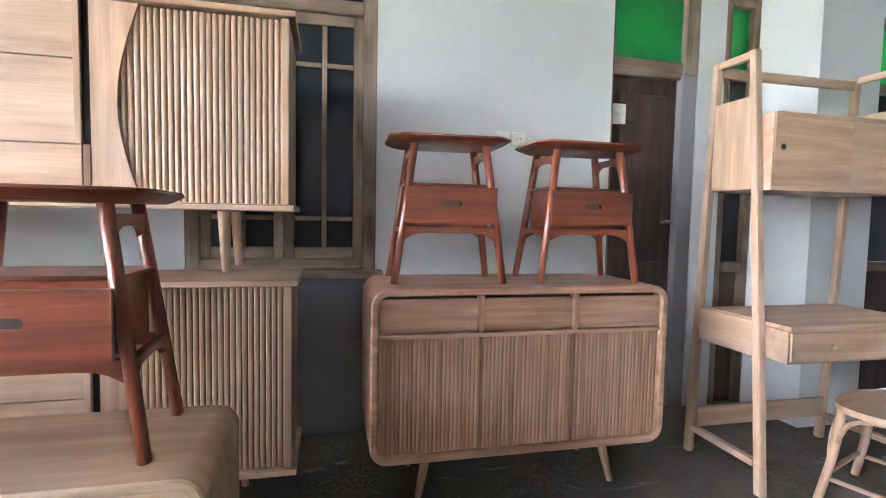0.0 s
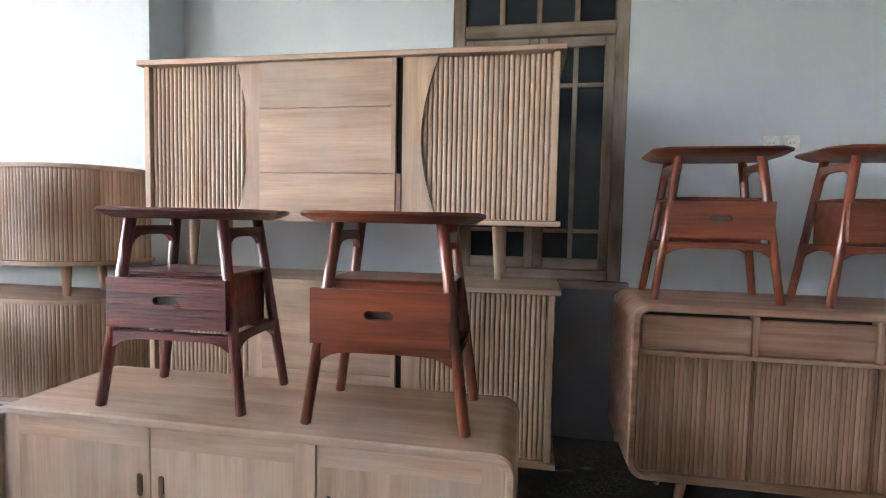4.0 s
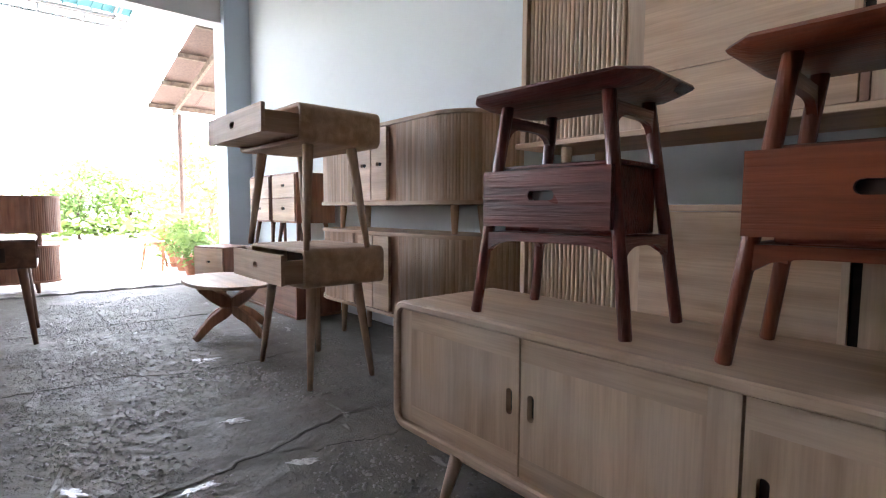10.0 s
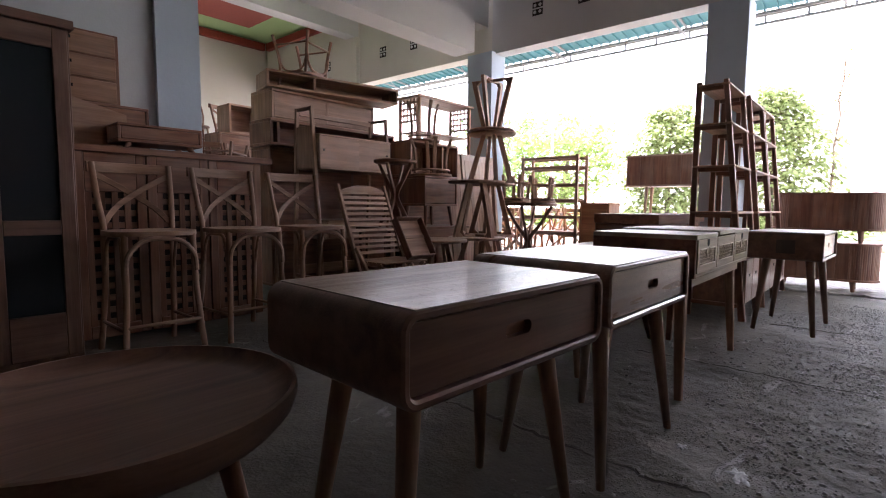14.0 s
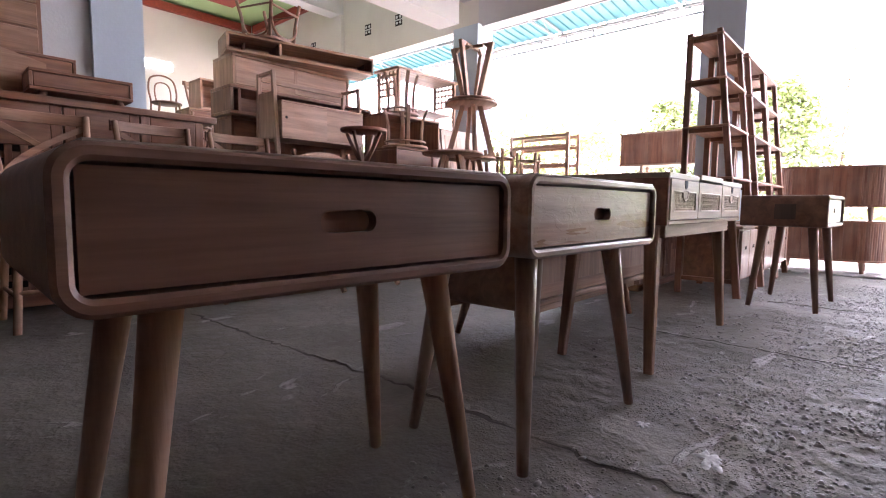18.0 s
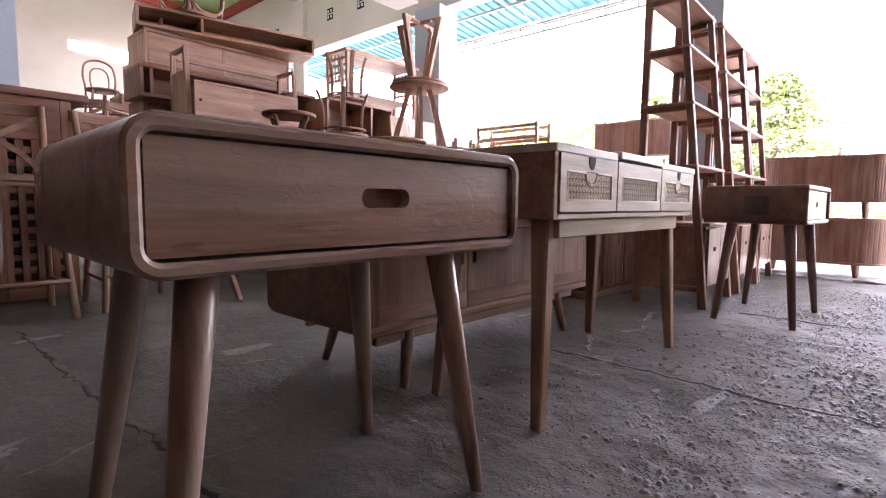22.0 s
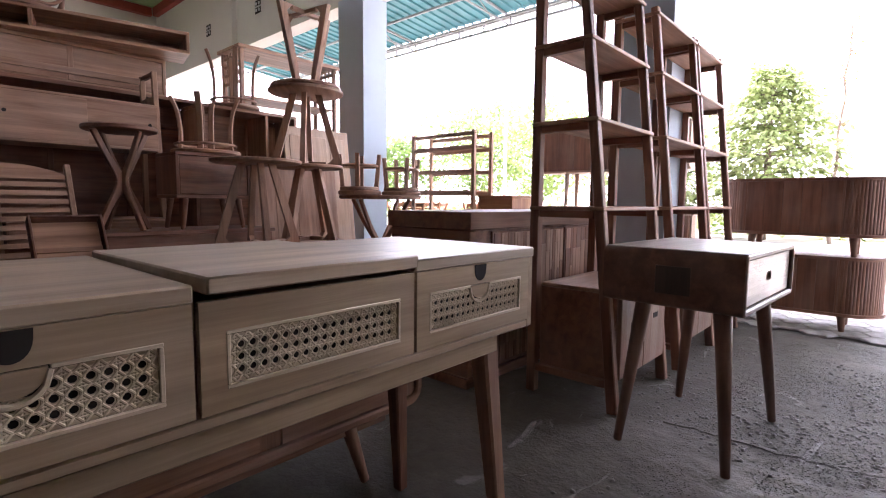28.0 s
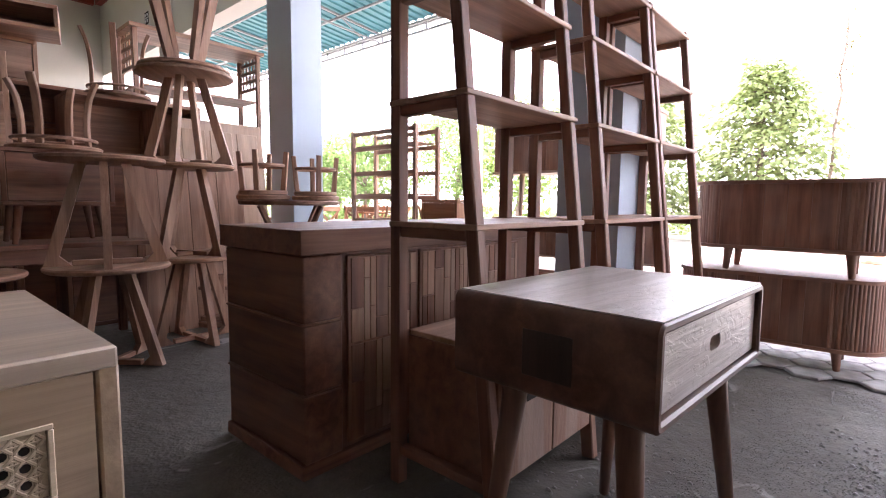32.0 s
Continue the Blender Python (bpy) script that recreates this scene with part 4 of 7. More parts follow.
def side_table(at, rz, open_by, label, skin):
    """Stained side table: leaning round legs, faceted top, one drawer between arched side frames."""
    w, d, h = 0.55, 0.375, 0.65
    root = thing("side_table", label, "side table", at, rz, "red side tables")
    part("top", chamfered_top(w, d, h - 0.034, h, 0.055), skin[0], root)
    tx, ty = 0.115, 0.075          # inset of leg tops
    fx, fy = 0.030, 0.035          # inset of the feet
    for sx in (0, 1):
        for sy in (0, 1):
            p0 = ((w - fx) if sx else fx, (d - fy) if sy else fy, 0)
            p1 = ((w - tx) if sx else tx, (d - ty) if sy else ty, h - 0.03)
            part("leg", rod(p0, p1, 0.0165, 0.0185, 14), skin[2], root)
    def at_z(f, z):
        return f + ({fx: tx, fy: ty}[f] - f) * z / h
    zb = 0.238
    for sy in (0, 1):
        y = at_z(fy, zb) if not sy else d - at_z(fy, zb)
        x0, x1 = at_z(fx, zb) + 0.012, w - at_z(fx, zb) - 0.012
        n = 14
        low = [(x0 + (x1 - x0) * k / n, zb - 0.012 - 0.03 * (abs(2 * k / n - 1) ** 6)) for k in range(n + 1)]
        part("cross_rail", slab([(x0, zb + 0.012)] + low + [(x1, zb + 0.012)], y - 0.011, y + 0.011), skin[0], root)
    for sx in (0, 1):
        for zz, hh in ((zb, 0.024), (h - 0.075, 0.03)):
            x = at_z(fx, zz) if not sx else w - at_z(fx, zz)
            y0, y1 = at_z(fy, zz) + 0.012, d - at_z(fy, zz) - 0.012
            n = 14
            low = [(y0 + (y1 - y0) * k / n, zz - hh / 2 - 0.035 * (abs(2 * k / n - 1) ** 5)) for k in range(n + 1)]
            part("side_rail", slab([(y0, zz + hh / 2)] + low + [(y1, zz + hh / 2)], x - 0.01, x + 0.01, None, "x"), skin[1], root)
    x0, x1, a, b = 0.083, w - 0.083, zb + 0.03, zb + 0.188
    case = part("drawer_case", bx(x0 + 0.012, x1 - 0.012, 0.09, d - 0.06, a - 0.017, b + 0.006), skin[0], root)
    part("case_top", bx(x0 - 0.004, x1 + 0.004, 0.075, d - 0.055, b + 0.0065, b + 0.018), skin[0], case)
    y = 0.018 - open_by
    dr = part("drawer", front_with_slot(x0 - 0.012, x1 + 0.012, a, b, y, y + 0.02, slot((x0 + x1) / 2, (a + b) / 2 + 0.008, 0.085, 0.026)), skin[0], root)
    part("drawer_tray", bx(x0 + 0.02, x1 - 0.02, y + 0.022, 0.12, a + 0.012, b - 0.02), skin[0], dr)
    # dark sheet behind the finger slot, painted shade of the drawer's inside
    part("slot_lining", bx((x0 + x1) / 2 - 0.05, (x0 + x1) / 2 + 0.05, y + 0.0203, y + 0.0215, a + 0.05, b - 0.03, 0), DARKDOOR, dr)
    return root


def desk(at, rz, w, label, skin, d=0.50, z0=0.55, z1=0.745, pull=0.0, group="one-drawer tables", slot_w=0.12, patch=False, feet=(0.04, 0.04, 0.04, 0.06), lean=0.075, slot_x=0.0, top=None, legskin=None, front=None):
    """One-drawer table: rounded box carcass on four leaning tapered legs."""
    root = thing("drawer_table", label, "table", at, rz, group)
    t, r = 0.022, 0.024 if patch else 0.042
    body = part("carcass", shell(0, w, z0, z1, r, t, 0, d), skin[0], root)
    part("back_panel", bx(t, w - t, d - 0.018, d - 0.006, z0 + t, z1 - t), skin[0], root)
    x0, x1, a, b = t + 0.005, w - t - 0.005, z0 + t + 0.005, z1 - t - 0.004
    y = 0.014 - pull
    dr = part("drawer", front_with_slot(x0, x1, a, b, y, y + 0.02, slot((x0 + x1) / 2 + slot_x, (a + b) / 2 + 0.004, slot_w, 0.034)), (front or skin)[0], root)
    part("slot_lining", bx((x0 + x1) / 2 + slot_x - slot_w * 0.7, (x0 + x1) / 2 + slot_x + slot_w * 0.7, y + 0.022, y + 0.03, a + 0.01, b - 0.01, 0), BROWN[0], dr)
    if pull:
        for q in ((x0 + 0.01, x0 + 0.022), (x1 - 0.022, x1 - 0.01)):
            part("drawer_side", bx(q[0], q[1], y + 0.021, y + 0.36, a + 0.004, b - 0.03), skin[1], dr)
        part("drawer_bottom", bx(x0 + 0.023, x1 - 0.023, y + 0.021, y + 0.36, a + 0.008, a + 0.016), skin[1], dr)
    # near-black sheet across the case in place of the shade inside
    part("inner_shadow", bx(t + 0.001, w - t - 0.001, 0.22, 0.225, z0 + t + 0.001, z1 - t - 0.001, 0), UNLIT, root)
    if not pull:
        part("drawer_tray", bx(x0 + 0.02, x1 - 0.02, 0.046, 0.21, a, b - 0.01), skin[1], dr)
    if patch:
        part("patch", bx(-0.003, -0.0005, 0.17, 0.29, z0 + 0.05, z0 + 0.15, 0.001), DARKDOOR, root, "dark square patch on the side")
    if top:
        # thin added sheet: real wear plus sky reflection painted pale
        part("top_veneer", bx(r * 0.8, w - r * 0.8, 0.004, d - 0.002, z1 - 0.002, z1 + 0.0018, 0.0008), top[0], root, "worn top, paler with painted sky sheen")
    for sx in (0, 1):
        for sy in (0, 1):
            fx, fy = (w - feet[1] if sx else feet[0]), (d - feet[3] if sy else feet[2])
            x, yy = fx + (-lean if sx else lean), fy + (-0.055 if sy else 0.055)
            part("leg", rod((fx, fy, 0), (x, yy, z0 - 0.001), 0.0155, 0.030, 16), legskin[2] if legskin else skin[2], root)
    return root


def cane_panel(root, x0, x1, z0, z1, y, notch=None):
    """Woven cane: a net of eight-sided holes with slanting strands crossing over it, in a thin bead."""
    bm = bmesh.new()
    g = 0.0178
    nx, nz = max(2, round((x1 - x0) / g)), max(2, round((z1 - z0) / g))
    gx, gz = (x1 - x0) / nx, (z1 - z0) / nz
    hx, hz, r = gx / 2, gz / 2, 0.0049
    def hidden(x, z, spare=0.0):
        return bool(notch) and (x - notch[0]) ** 2 + (z - z1) ** 2 < (notch[2] - spare) ** 2
    def strand(xa, za, xb, zb, w, ya, rise):
        d = Vector((xb - xa, 0, zb - za)).normalized()
        s = Vector((-d.z, 0, d.x)) * w / 2
        a, b = Vector((xa, ya, za)), Vector((xb, ya, zb))
        m = (a + b) / 2 + Vector((0, -rise, 0))
        rows = [[bm.verts.new(p + s * k + Vector((0, q, 0))) for k, q in ((-1, 0.0010), (-0.55, 0), (0.55, 0), (1, 0.0010))] for p in (a, m, b)]
        for u, v in zip(rows, rows[1:]):
            for k in range(3):
                bm.faces.new((u[k], u[k + 1], v[k + 1], v[k]))
    for i in range(-1, nx):
        for j in range(-1, nz):
            cx, cz = x0 + gx * (i + 1), z0 + gz * (j + 1)
            if hidden(cx, cz, 0.004):
                continue
            edge = i in (-1, nx - 1) or j in (-1, nz - 1)
            xa, xb, za, zb = max(cx - hx, x0), min(cx + hx, x1), max(cz - hz, z0), min(cz + hz, z1)
            if edge:
                bm.faces.new([bm.verts.new((px, y - 0.0002, pz)) for px, pz in ((xa, za), (xb, za), (xb, zb), (xa, zb))])
            else:
                hole = [(cx + r * math.cos(radians(45 * k + 22.5)), cz + r * math.sin(radians(45 * k + 22.5))) for k in range(8)]
                rim = [(cx + hx, cz + hz * 0.41), (cx + hx * 0.41, cz + hz), (cx - hx * 0.41, cz + hz), (cx - hx, cz + hz * 0.41), (cx - hx, cz - hz * 0.41), (cx - hx * 0.41, cz - hz), (cx + hx * 0.41, cz - hz), (cx + hx, cz - hz * 0.41)]
                h = [bm.verts.new((px, y + 0.0002, pz)) for px, pz in hole]
                o = [bm.verts.new((px, y - 0.0002, pz)) for px, pz in rim]
                for k in range(8):
                    bm.faces.new((h[k], h[(k + 1) % 8], o[(k + 1) % 8], o[k]))
                for k, (sx, sz) in enumerate(((1, 1), (-1, 1), (-1, -1), (1, -1))):
                    c = bm.verts.new((cx + sx * hx, y - 0.0002, cz + sz * hz))
                    bm.faces.new((o[2 * k], c, o[2 * k + 1]))
            for sx, sz in ((1, 1), (-1, 1), (-1, -1), (1, -1)):
                p = (cx + sx * hx, cz + sz * hz * 0.14, cx + sx * hx * 0.14, cz + sz * hz)
                if x0 <= min(p[0], p[2]) and max(p[0], p[2]) <= x1 and z0 <= min(p[1], p[3]) and max(p[1], p[3]) <= z1:
                    strand(*p, 0.0036, y - 0.0030, 0.0010)
            for s in (-1, 1):
                if x0 < cx + s * (hx - 0.0019) < x1:
                    strand(cx + s * (hx - 0.0019), za, cx + s * (hx - 0.0019), zb, 0.0027, y - 0.0014, 0.0005)
                if z0 < cz + s * (hz - 0.0019) < z1:
                    strand(xa, cz + s * (hz - 0.0019), xb, cz + s * (hz - 0.0019), 0.0027, y - 0.0019, 0.0005)
    ob = part("cane_webbing", bm, CANE, root, "woven cane webbing")
    # black sheet behind the weave paints the shade in its holes
    part("cane_shade_backing", bx(x0 - 0.004, x1 + 0.004, y + 0.0006, y + 0.0014, z0 - 0.004, z1 + 0.004, 0), HOLE, ob)
    for q in ((x0 - 0.006, x1 + 0.006, z0 - 0.006, z0), (x0 - 0.006, x1 + 0.006, z1, z1 + 0.006), (x0 - 0.006, x0, z0, z1), (x1, x1 + 0.006, z0, z1)):
        if q[2] == z1 and notch:
            part("bead", bx(x0 - 0.006, notch[0] - notch[2], y - 0.007, y, z1, z1 + 0.006, 0.001), CANE, ob)
            part("bead", bx(notch[0] + notch[2], x1 + 0.006, y - 0.007, y, z1, z1 + 0.006, 0.001), CANE, ob)
        else:
            part("bead", bx(q[0], q[1], y - 0.007, y, q[2], q[3], 0.001), CANE, ob)
    if notch:
        nx0, _, r = notch
        n = 14
        pts = [(nx0 - r + 2 * r * k / n) for k in range(n + 1)]
        sweep([(x, y - 0.004, z1 - math.sqrt(max(0, r * r - (x - nx0) ** 2))) for x in pts], 0.004, 6, bmb := bmesh.new())
        part("bead", bmb, CANE, ob)
    return ob


def cane_console(at, rz):
    """Console table with three cane-fronted drawers, hinged lids and square leaning legs."""
    w, d, z0, z1 = 1.243, 0.50, 0.605, 0.81
    skin = KHAKI
    root = thing("cane_console", "dusty teak console table with three woven cane drawer fronts", "console table", at, rz)
    for x in (0, w - 0.022):
        # left side in darker wood: shade away from the opening put into colour
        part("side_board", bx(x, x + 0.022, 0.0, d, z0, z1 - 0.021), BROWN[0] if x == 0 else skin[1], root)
    part("bottom_board", bx(0.022, w - 0.022, 0.0, d, z0, z0 + 0.018), skin[0], root)
    part("back_panel", bx(0.022, w - 0.022, d - 0.016, d, z0 + 0.018, z1 - 0.021), skin[0], root)
    cuts = [0.0, 0.40, 0.812, w]
    for k in range(3):
        lift = 0.009 if k == 1 else 0.0
        lid = part("lid", bx(cuts[k] + 0.0015, cuts[k + 1] - 0.0015, -0.012 if k == 1 else -0.004, d, z1 - (0.016 if k == 1 else 0.0245), z1 + lift), DUSTSHEEN[0], root)
        if k == 1:
            lid.matrix_basis = pose(0.012, -0.004, 0, 0, 0, 0.9)
        a, b = (cuts[k] if k else 0.022) + 0.004, (cuts[k + 1] if k < 2 else w - 0.022) - 0.004
        za, zb = z0 + 0.022, z1 - 0.025
        c0, c1, e0, e1 = a + 0.042, b - 0.042, za + 0.036, za + 0.108
        mid = (a + b) / 2
        dr = part("drawer_front", bx(a, b, 0.004, 0.012, za, zb), skin[0], root)
        part("frame_piece", front_with_slot(a, b, za, zb, -0.004, 0.0035, round_rect(c0 - 0.006, c1 + 0.006, e0 - 0.006, e1 + 0.006, 0.002, 2)), skin[0], dr)
        has = k != 1
        cane_panel(dr, c0, c1, e0, e1, 0.002, (mid, e1 - 0.04, 0.034) if has else None)
        if has:
            n = 16
            half = [(mid - 0.032 * math.cos(math.pi * i / n), e1 + 0.004 - 0.030 * math.sin(math.pi * i / n)) for i in range(n + 1)]
            part("finger_tab", slab(half, -0.0035, 0.0015), skin[0], dr)
            part("finger_hole", slab([(mid - 0.021 * math.cos(math.pi * i / n), zb - 0.001 - 0.036 * math.sin(math.pi * i / n) ** 0.7) for i in range(n + 1)], -0.0052, -0.0038), HOLE, dr)
    part("apron", bx(0.10, w - 0.10, 0.035, 0.058, z0 - 0.055, z0 - 0.001), skin[0], root)
    # back apron and back legs darker than the front ones, as painted shade
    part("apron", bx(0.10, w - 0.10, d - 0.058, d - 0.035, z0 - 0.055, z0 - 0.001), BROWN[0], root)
    for sx in (0, 1):
        for sy in (0, 1):
            x, y = (w - 0.10 if sx else 0.10), (d - 0.085 if sy else 0.085)
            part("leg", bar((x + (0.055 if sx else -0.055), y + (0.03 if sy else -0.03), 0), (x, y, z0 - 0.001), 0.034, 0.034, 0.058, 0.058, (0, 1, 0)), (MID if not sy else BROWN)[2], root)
    return root


def tambour_curved(at, rz, w, h, lift, label, group, drawers=True, flat=None, r=0.34, foot=(0.30, 0.16)):
    """Cabinet with round tambour ends, on four legs; drawers in the middle."""
    d = 0.46
    root = thing("round_end_cabinet", label, "cabinet", at, rz, group)
    n = 12
    skin = BUFF if not flat else BROWN
    def outline(k):
        p = [(k, d - 0.002)]
        p += [(r - (r - k) * math.cos(radians(90 * i / n)), r - (r - k) * math.sin(radians(90 * i / n))) for i in range(n + 1)]
        p += [(w - r + (r - k) * math.sin(radians(90 * i / n)), r - (r - k) * math.cos(radians(90 * i / n))) for i in range(n + 1)]
        return p + [(w - k, d - 0.002)]
    z0, z1 = lift, lift + h
    part("top_board", slab(outline(-0.008), z1 - 0.022, z1, None, "z"), skin[0], root)
    part("bottom_board", slab(outline(-0.008), z0, z0 + 0.022, None, "z"), skin[0], root)
    part("core", slab(outline(0.02), z0 + 0.022, z1 - 0.022, None, "z"), (TEAK if not flat else BROWN)[2], root)
    me = slat_mesh(0.0199, 0.0065, h - 0.046, skin[2])
    pts = outline(0.012)
    path = [Vector((x, y)) for x, y in pts]
    def along(rev):
        q = path[::-1] if rev else path
        s, out, step = 0.02, [], 0.0203
        for a, b in zip(q, q[1:]):
            ln = (b - a).length
            while s < ln:
                p = a + (b - a) * (s / ln)
                t = (b - a).normalized()
                out.append((p, math.degrees(math.atan2(t.y, t.x)) + (180 if rev else 0)))
                s += step
            s -= ln
        return out
    for rev in (False, True):
        for p, ang in along(rev)[:48]:
            if (abs(p.x - w / 2) > w / 2 - r - 0.42) if not flat else not flat[0] - 0.01 < p.x < flat[1] + 0.01:
                ob = part("slat", me, None, root)
                ob.matrix_basis = pose(p.x, p.y, z0 + 0.023, 0, 0, ang)
    if drawers:
        m0, m1 = 0.77, w - 0.77
        for q, wid in enumerate(((m0, (m0 + m1) / 2), ((m0 + m1) / 2, m1))):
            f = part("drawer_front", front_with_slot(wid[0] + 0.006, wid[1] - 0.006, z0 + 0.03, z1 - 0.03, -0.01, 0.012, slot((wid[0] + wid[1]) / 2, (z0 + z1) / 2, 0.07, 0.026)), PALE[0], root)
            part("slot_lining", bx((wid[0] + wid[1]) / 2 - 0.05, (wid[0] + wid[1]) / 2 + 0.05, 0.0125, 0.015, (z0 + z1) / 2 - 0.03, (z0 + z1) / 2 + 0.03, 0), HOLE, f)
    if flat:
        for k in range(5):
            a = flat[0] + (flat[1] - flat[0]) * k / 5
            part("front_board", bx(a + 0.0008, a + (flat[1] - flat[0]) / 5 - 0.0008, 0.002, 0.019, z0 + 0.023, z1 - 0.023, 0.001), BROWN[2], root)
        for a in (flat[0] - 0.012, flat[1]):
            part("stile", bx(a, a + 0.012, -0.002, 0.019, z0 + 0.023, z1 - 0.023, 0.001), BROWN[2], root)
    m = 8
    for k in range(m):
        a = 0.03 + (w - 0.06) * k / m
        part("back_board", bx(a + 0.001, a + (w - 0.06) / m - 0.001, d - 0.002, d + 0.010, z0 + 0.023, z1 - 0.023, 0.002), BROWN[2], root)
    tapered_legs(root, [(foot[0], foot[1]), (w - foot[0], foot[1]), (foot[0], d - 0.07), (w - foot[0], d - 0.07)], lift - 0.001, skin[2], 0.018, 0.028, 0.01, (w / 2, d / 2))
    return root


def ladder_rack(at, rz, label, w=0.70, base=True):
    """Tall open rack: upright back posts, leaning front posts, five shelves, a drawer box at the foot."""
    d, h = 0.46, 2.0
    skin = BROWN
    root = thing("ladder_rack", label, "shelf rack", at, rz, "ladder racks")
    def front_y(z):
        return 0.02 + 0.215 * z / h
    for x in (0.0, w - 0.042):
        part("front_post", bar((x + 0.021, front_y(0), 0), (x + 0.021, front_y(h), h), 0.042, 0.05, 0.042, 0.038, (0, 1, 0)), skin[2], root)
        part("back_post", bx(x, x + 0.042, d - 0.045, d, 0, h), skin[2], root)
        for z in (0.14, 0.89, 1.28, 1.63, 1.955):
            part("side_rail", bx(x + 0.004, x + 0.038, front_y(z) + 0.022, d - 0.046, z - 0.034, z - 0.001), skin[1], root)
    for z in (0.89, 1.28, 1.63, 1.955):
        part("shelf", bx(-0.006, w + 0.006, front_y(z) - 0.028, d - 0.0, z, z + 0.018), TEAK[0], root)
    if base:
        part("box", bx(0.043, w - 0.043, 0.035, d - 0.047, 0.12, 0.52), skin[0], root)
        for k in range(2):
            a = 0.05 + k * (w - 0.1) / 2
            f = part("drawer_front", bx(a + 0.003, a + (w - 0.1) / 2 - 0.003, 0.012, 0.034, 0.14, 0.505), GREYED[2], root)
            part("slot_lining", bx(a + (w - 0.1) / 4 - 0.03, a + (w - 0.1) / 4 + 0.03, 0.0105, 0.0118, 0.36, 0.385, 0), HOLE, f)
        part("box_lid", bx(0.043, w - 0.043, 0.012, d - 0.05, 0.521, 0.54), TEAK[0], root)
    return root


def corner_chest(at, rz):
    """Heavy chest: stacked boards with proud ledges at the side, doors inlaid with strips of veneer."""
    w, d, h = 1.45, 0.57, 0.875
    skin = BROWN
    root = thing("inlaid_chest", "heavy brown teak chest with ledged sides and inlaid strip doors", "chest", at, rz)
    part("top_block", bx(-0.02, w, -0.02, d, h - 0.085, h), skin[0], root)
    zz = [0.05, 0.30, 0.55, h - 0.086]
    part("core", bx(0.015, w, 0.02, d, 0.05, h - 0.087), skin[2], root)
    for a, b in zip(zz, zz[1:]):
        part("side_block", bx(0.0, 0.16, 0.0, d - 0.01, a + 0.004, b - 0.004, 0.005), skin[1], root)
        part("ledge", bx(-0.008, 0.155, 0.004, d - 0.014, a - 0.0035, a + 0.0035, 0.001), skin[1], root)
    part("plinth", bx(-0.01, w, 0.0, d, 0.0, 0.049), skin[0], root)
    rnd = random.Random(5)
    x = 0.19
    while x < w - 0.35:
        f = part("door", bx(x, x + 0.36, 0.006, 0.019, 0.07, h - 0.10), skin[2], root)
        for z0, z1 in ((0.08, 0.44), (0.45, h - 0.11)):
            cx = x + 0.012
            while cx < x + 0.33:
                cw = rnd.choice((0.03, 0.045, 0.06))
                cw = min(cw, x + 0.35 - cx)
                zs = z0 + (z1 - z0) * rnd.choice((0.25, 0.4, 0.6, 0.75))
                part("inlay_strip", bx(cx + 0.0015, cx + cw - 0.0015, 0.001, 0.0058, z0, zs - 0.002, 0.001), (TEAK if rnd.random() < 0.5 else BROWN)[2], f)
                part("inlay_strip", bx(cx + 0.0015, cx + cw - 0.0015, 0.001, 0.0058, zs + 0.002, z1, 0.001), (TEAK if rnd.random() < 0.5 else BROWN)[2], f)
                cx += cw
        x += 0.375
    return root


# ---- the show floor ----
A_AT = (-1.942, 1.125, 0)
sideboard(A_AT, 0, 1.70, 0.46, 0.215, 0.671, "rlr"[0] + "l" + "l", "pale unfinished teak sideboard with three slotted doors", PALE)
tambour_sideboard((0.20, 1.945, 0), 0)
tall_media_cabinet((-2.09, 1.99, 0), False)
tall_media_cabinet((-2.10, 1.99, 1.035), True)
side_table((-1.622, 1.160, 0.6715), 2.5, 0.0, "dark red stained side table with a rough-grained drawer", DEEPRED)
side_table((-0.912, 1.172, 0.6715), 1.5, 0.05, "red stained side table with its drawer ajar", RED)
side_table((0.278, 2.052, 0.975), -2.5, 0.0, "red stained side table standing on the sideboard", RED)
side_table((0.942, 2.012, 0.975), 0.5, 0.0, "red stained side table standing on the sideboard by the door", RED)
tambour_curved((-4.35, 1.99, 0), 0, 1.93, 0.555, 0.285, "teak cabinet with round slatted ends on short legs", "round-ended cabinets by the wall")
tambour_curved((-4.36, 1.99, 0.84), 0, 1.92, 0.535, 0.18, "teak cabinet with round slatted ends, stacked on its twin", "round-ended cabinets by the wall")
desk((-3.70, 1.27, 0), 0, 0.76, "dusty teak table with its drawer pulled out", BUFF, 0.50, 0.562, 0.775, 0.13, slot_w=0.07)
desk((-3.66, 1.20, 0.775), 1, 0.82, "teak table with its drawer pulled out, stacked on another", BUFF, 0.47, 0.55, 0.742, 0.20, slot_w=0.07)
desk((-1.258, -0.082, 0), 177.3, 0.781, "dark brown teak one-drawer table with a worn top", UMBER, 0.51, 0.545, 0.740, slot_w=0.104, feet=(0.07, 0.025, 0.085, 0.075), slot_x=-0.012, top=WORNSHEEN, legskin=MID)
desk((-2.145, -0.068, 0), 178.9, 0.787, "greyed teak one-drawer table with a scraped top", GREYED, 0.55, 0.547, 0.750, slot_w=0.108, feet=(0.035, 0.105, 0.025, 0.13), slot_x=0.010, top=WORNSHEEN)
cane_console((-3.143, -0.085, 0), 180.3)
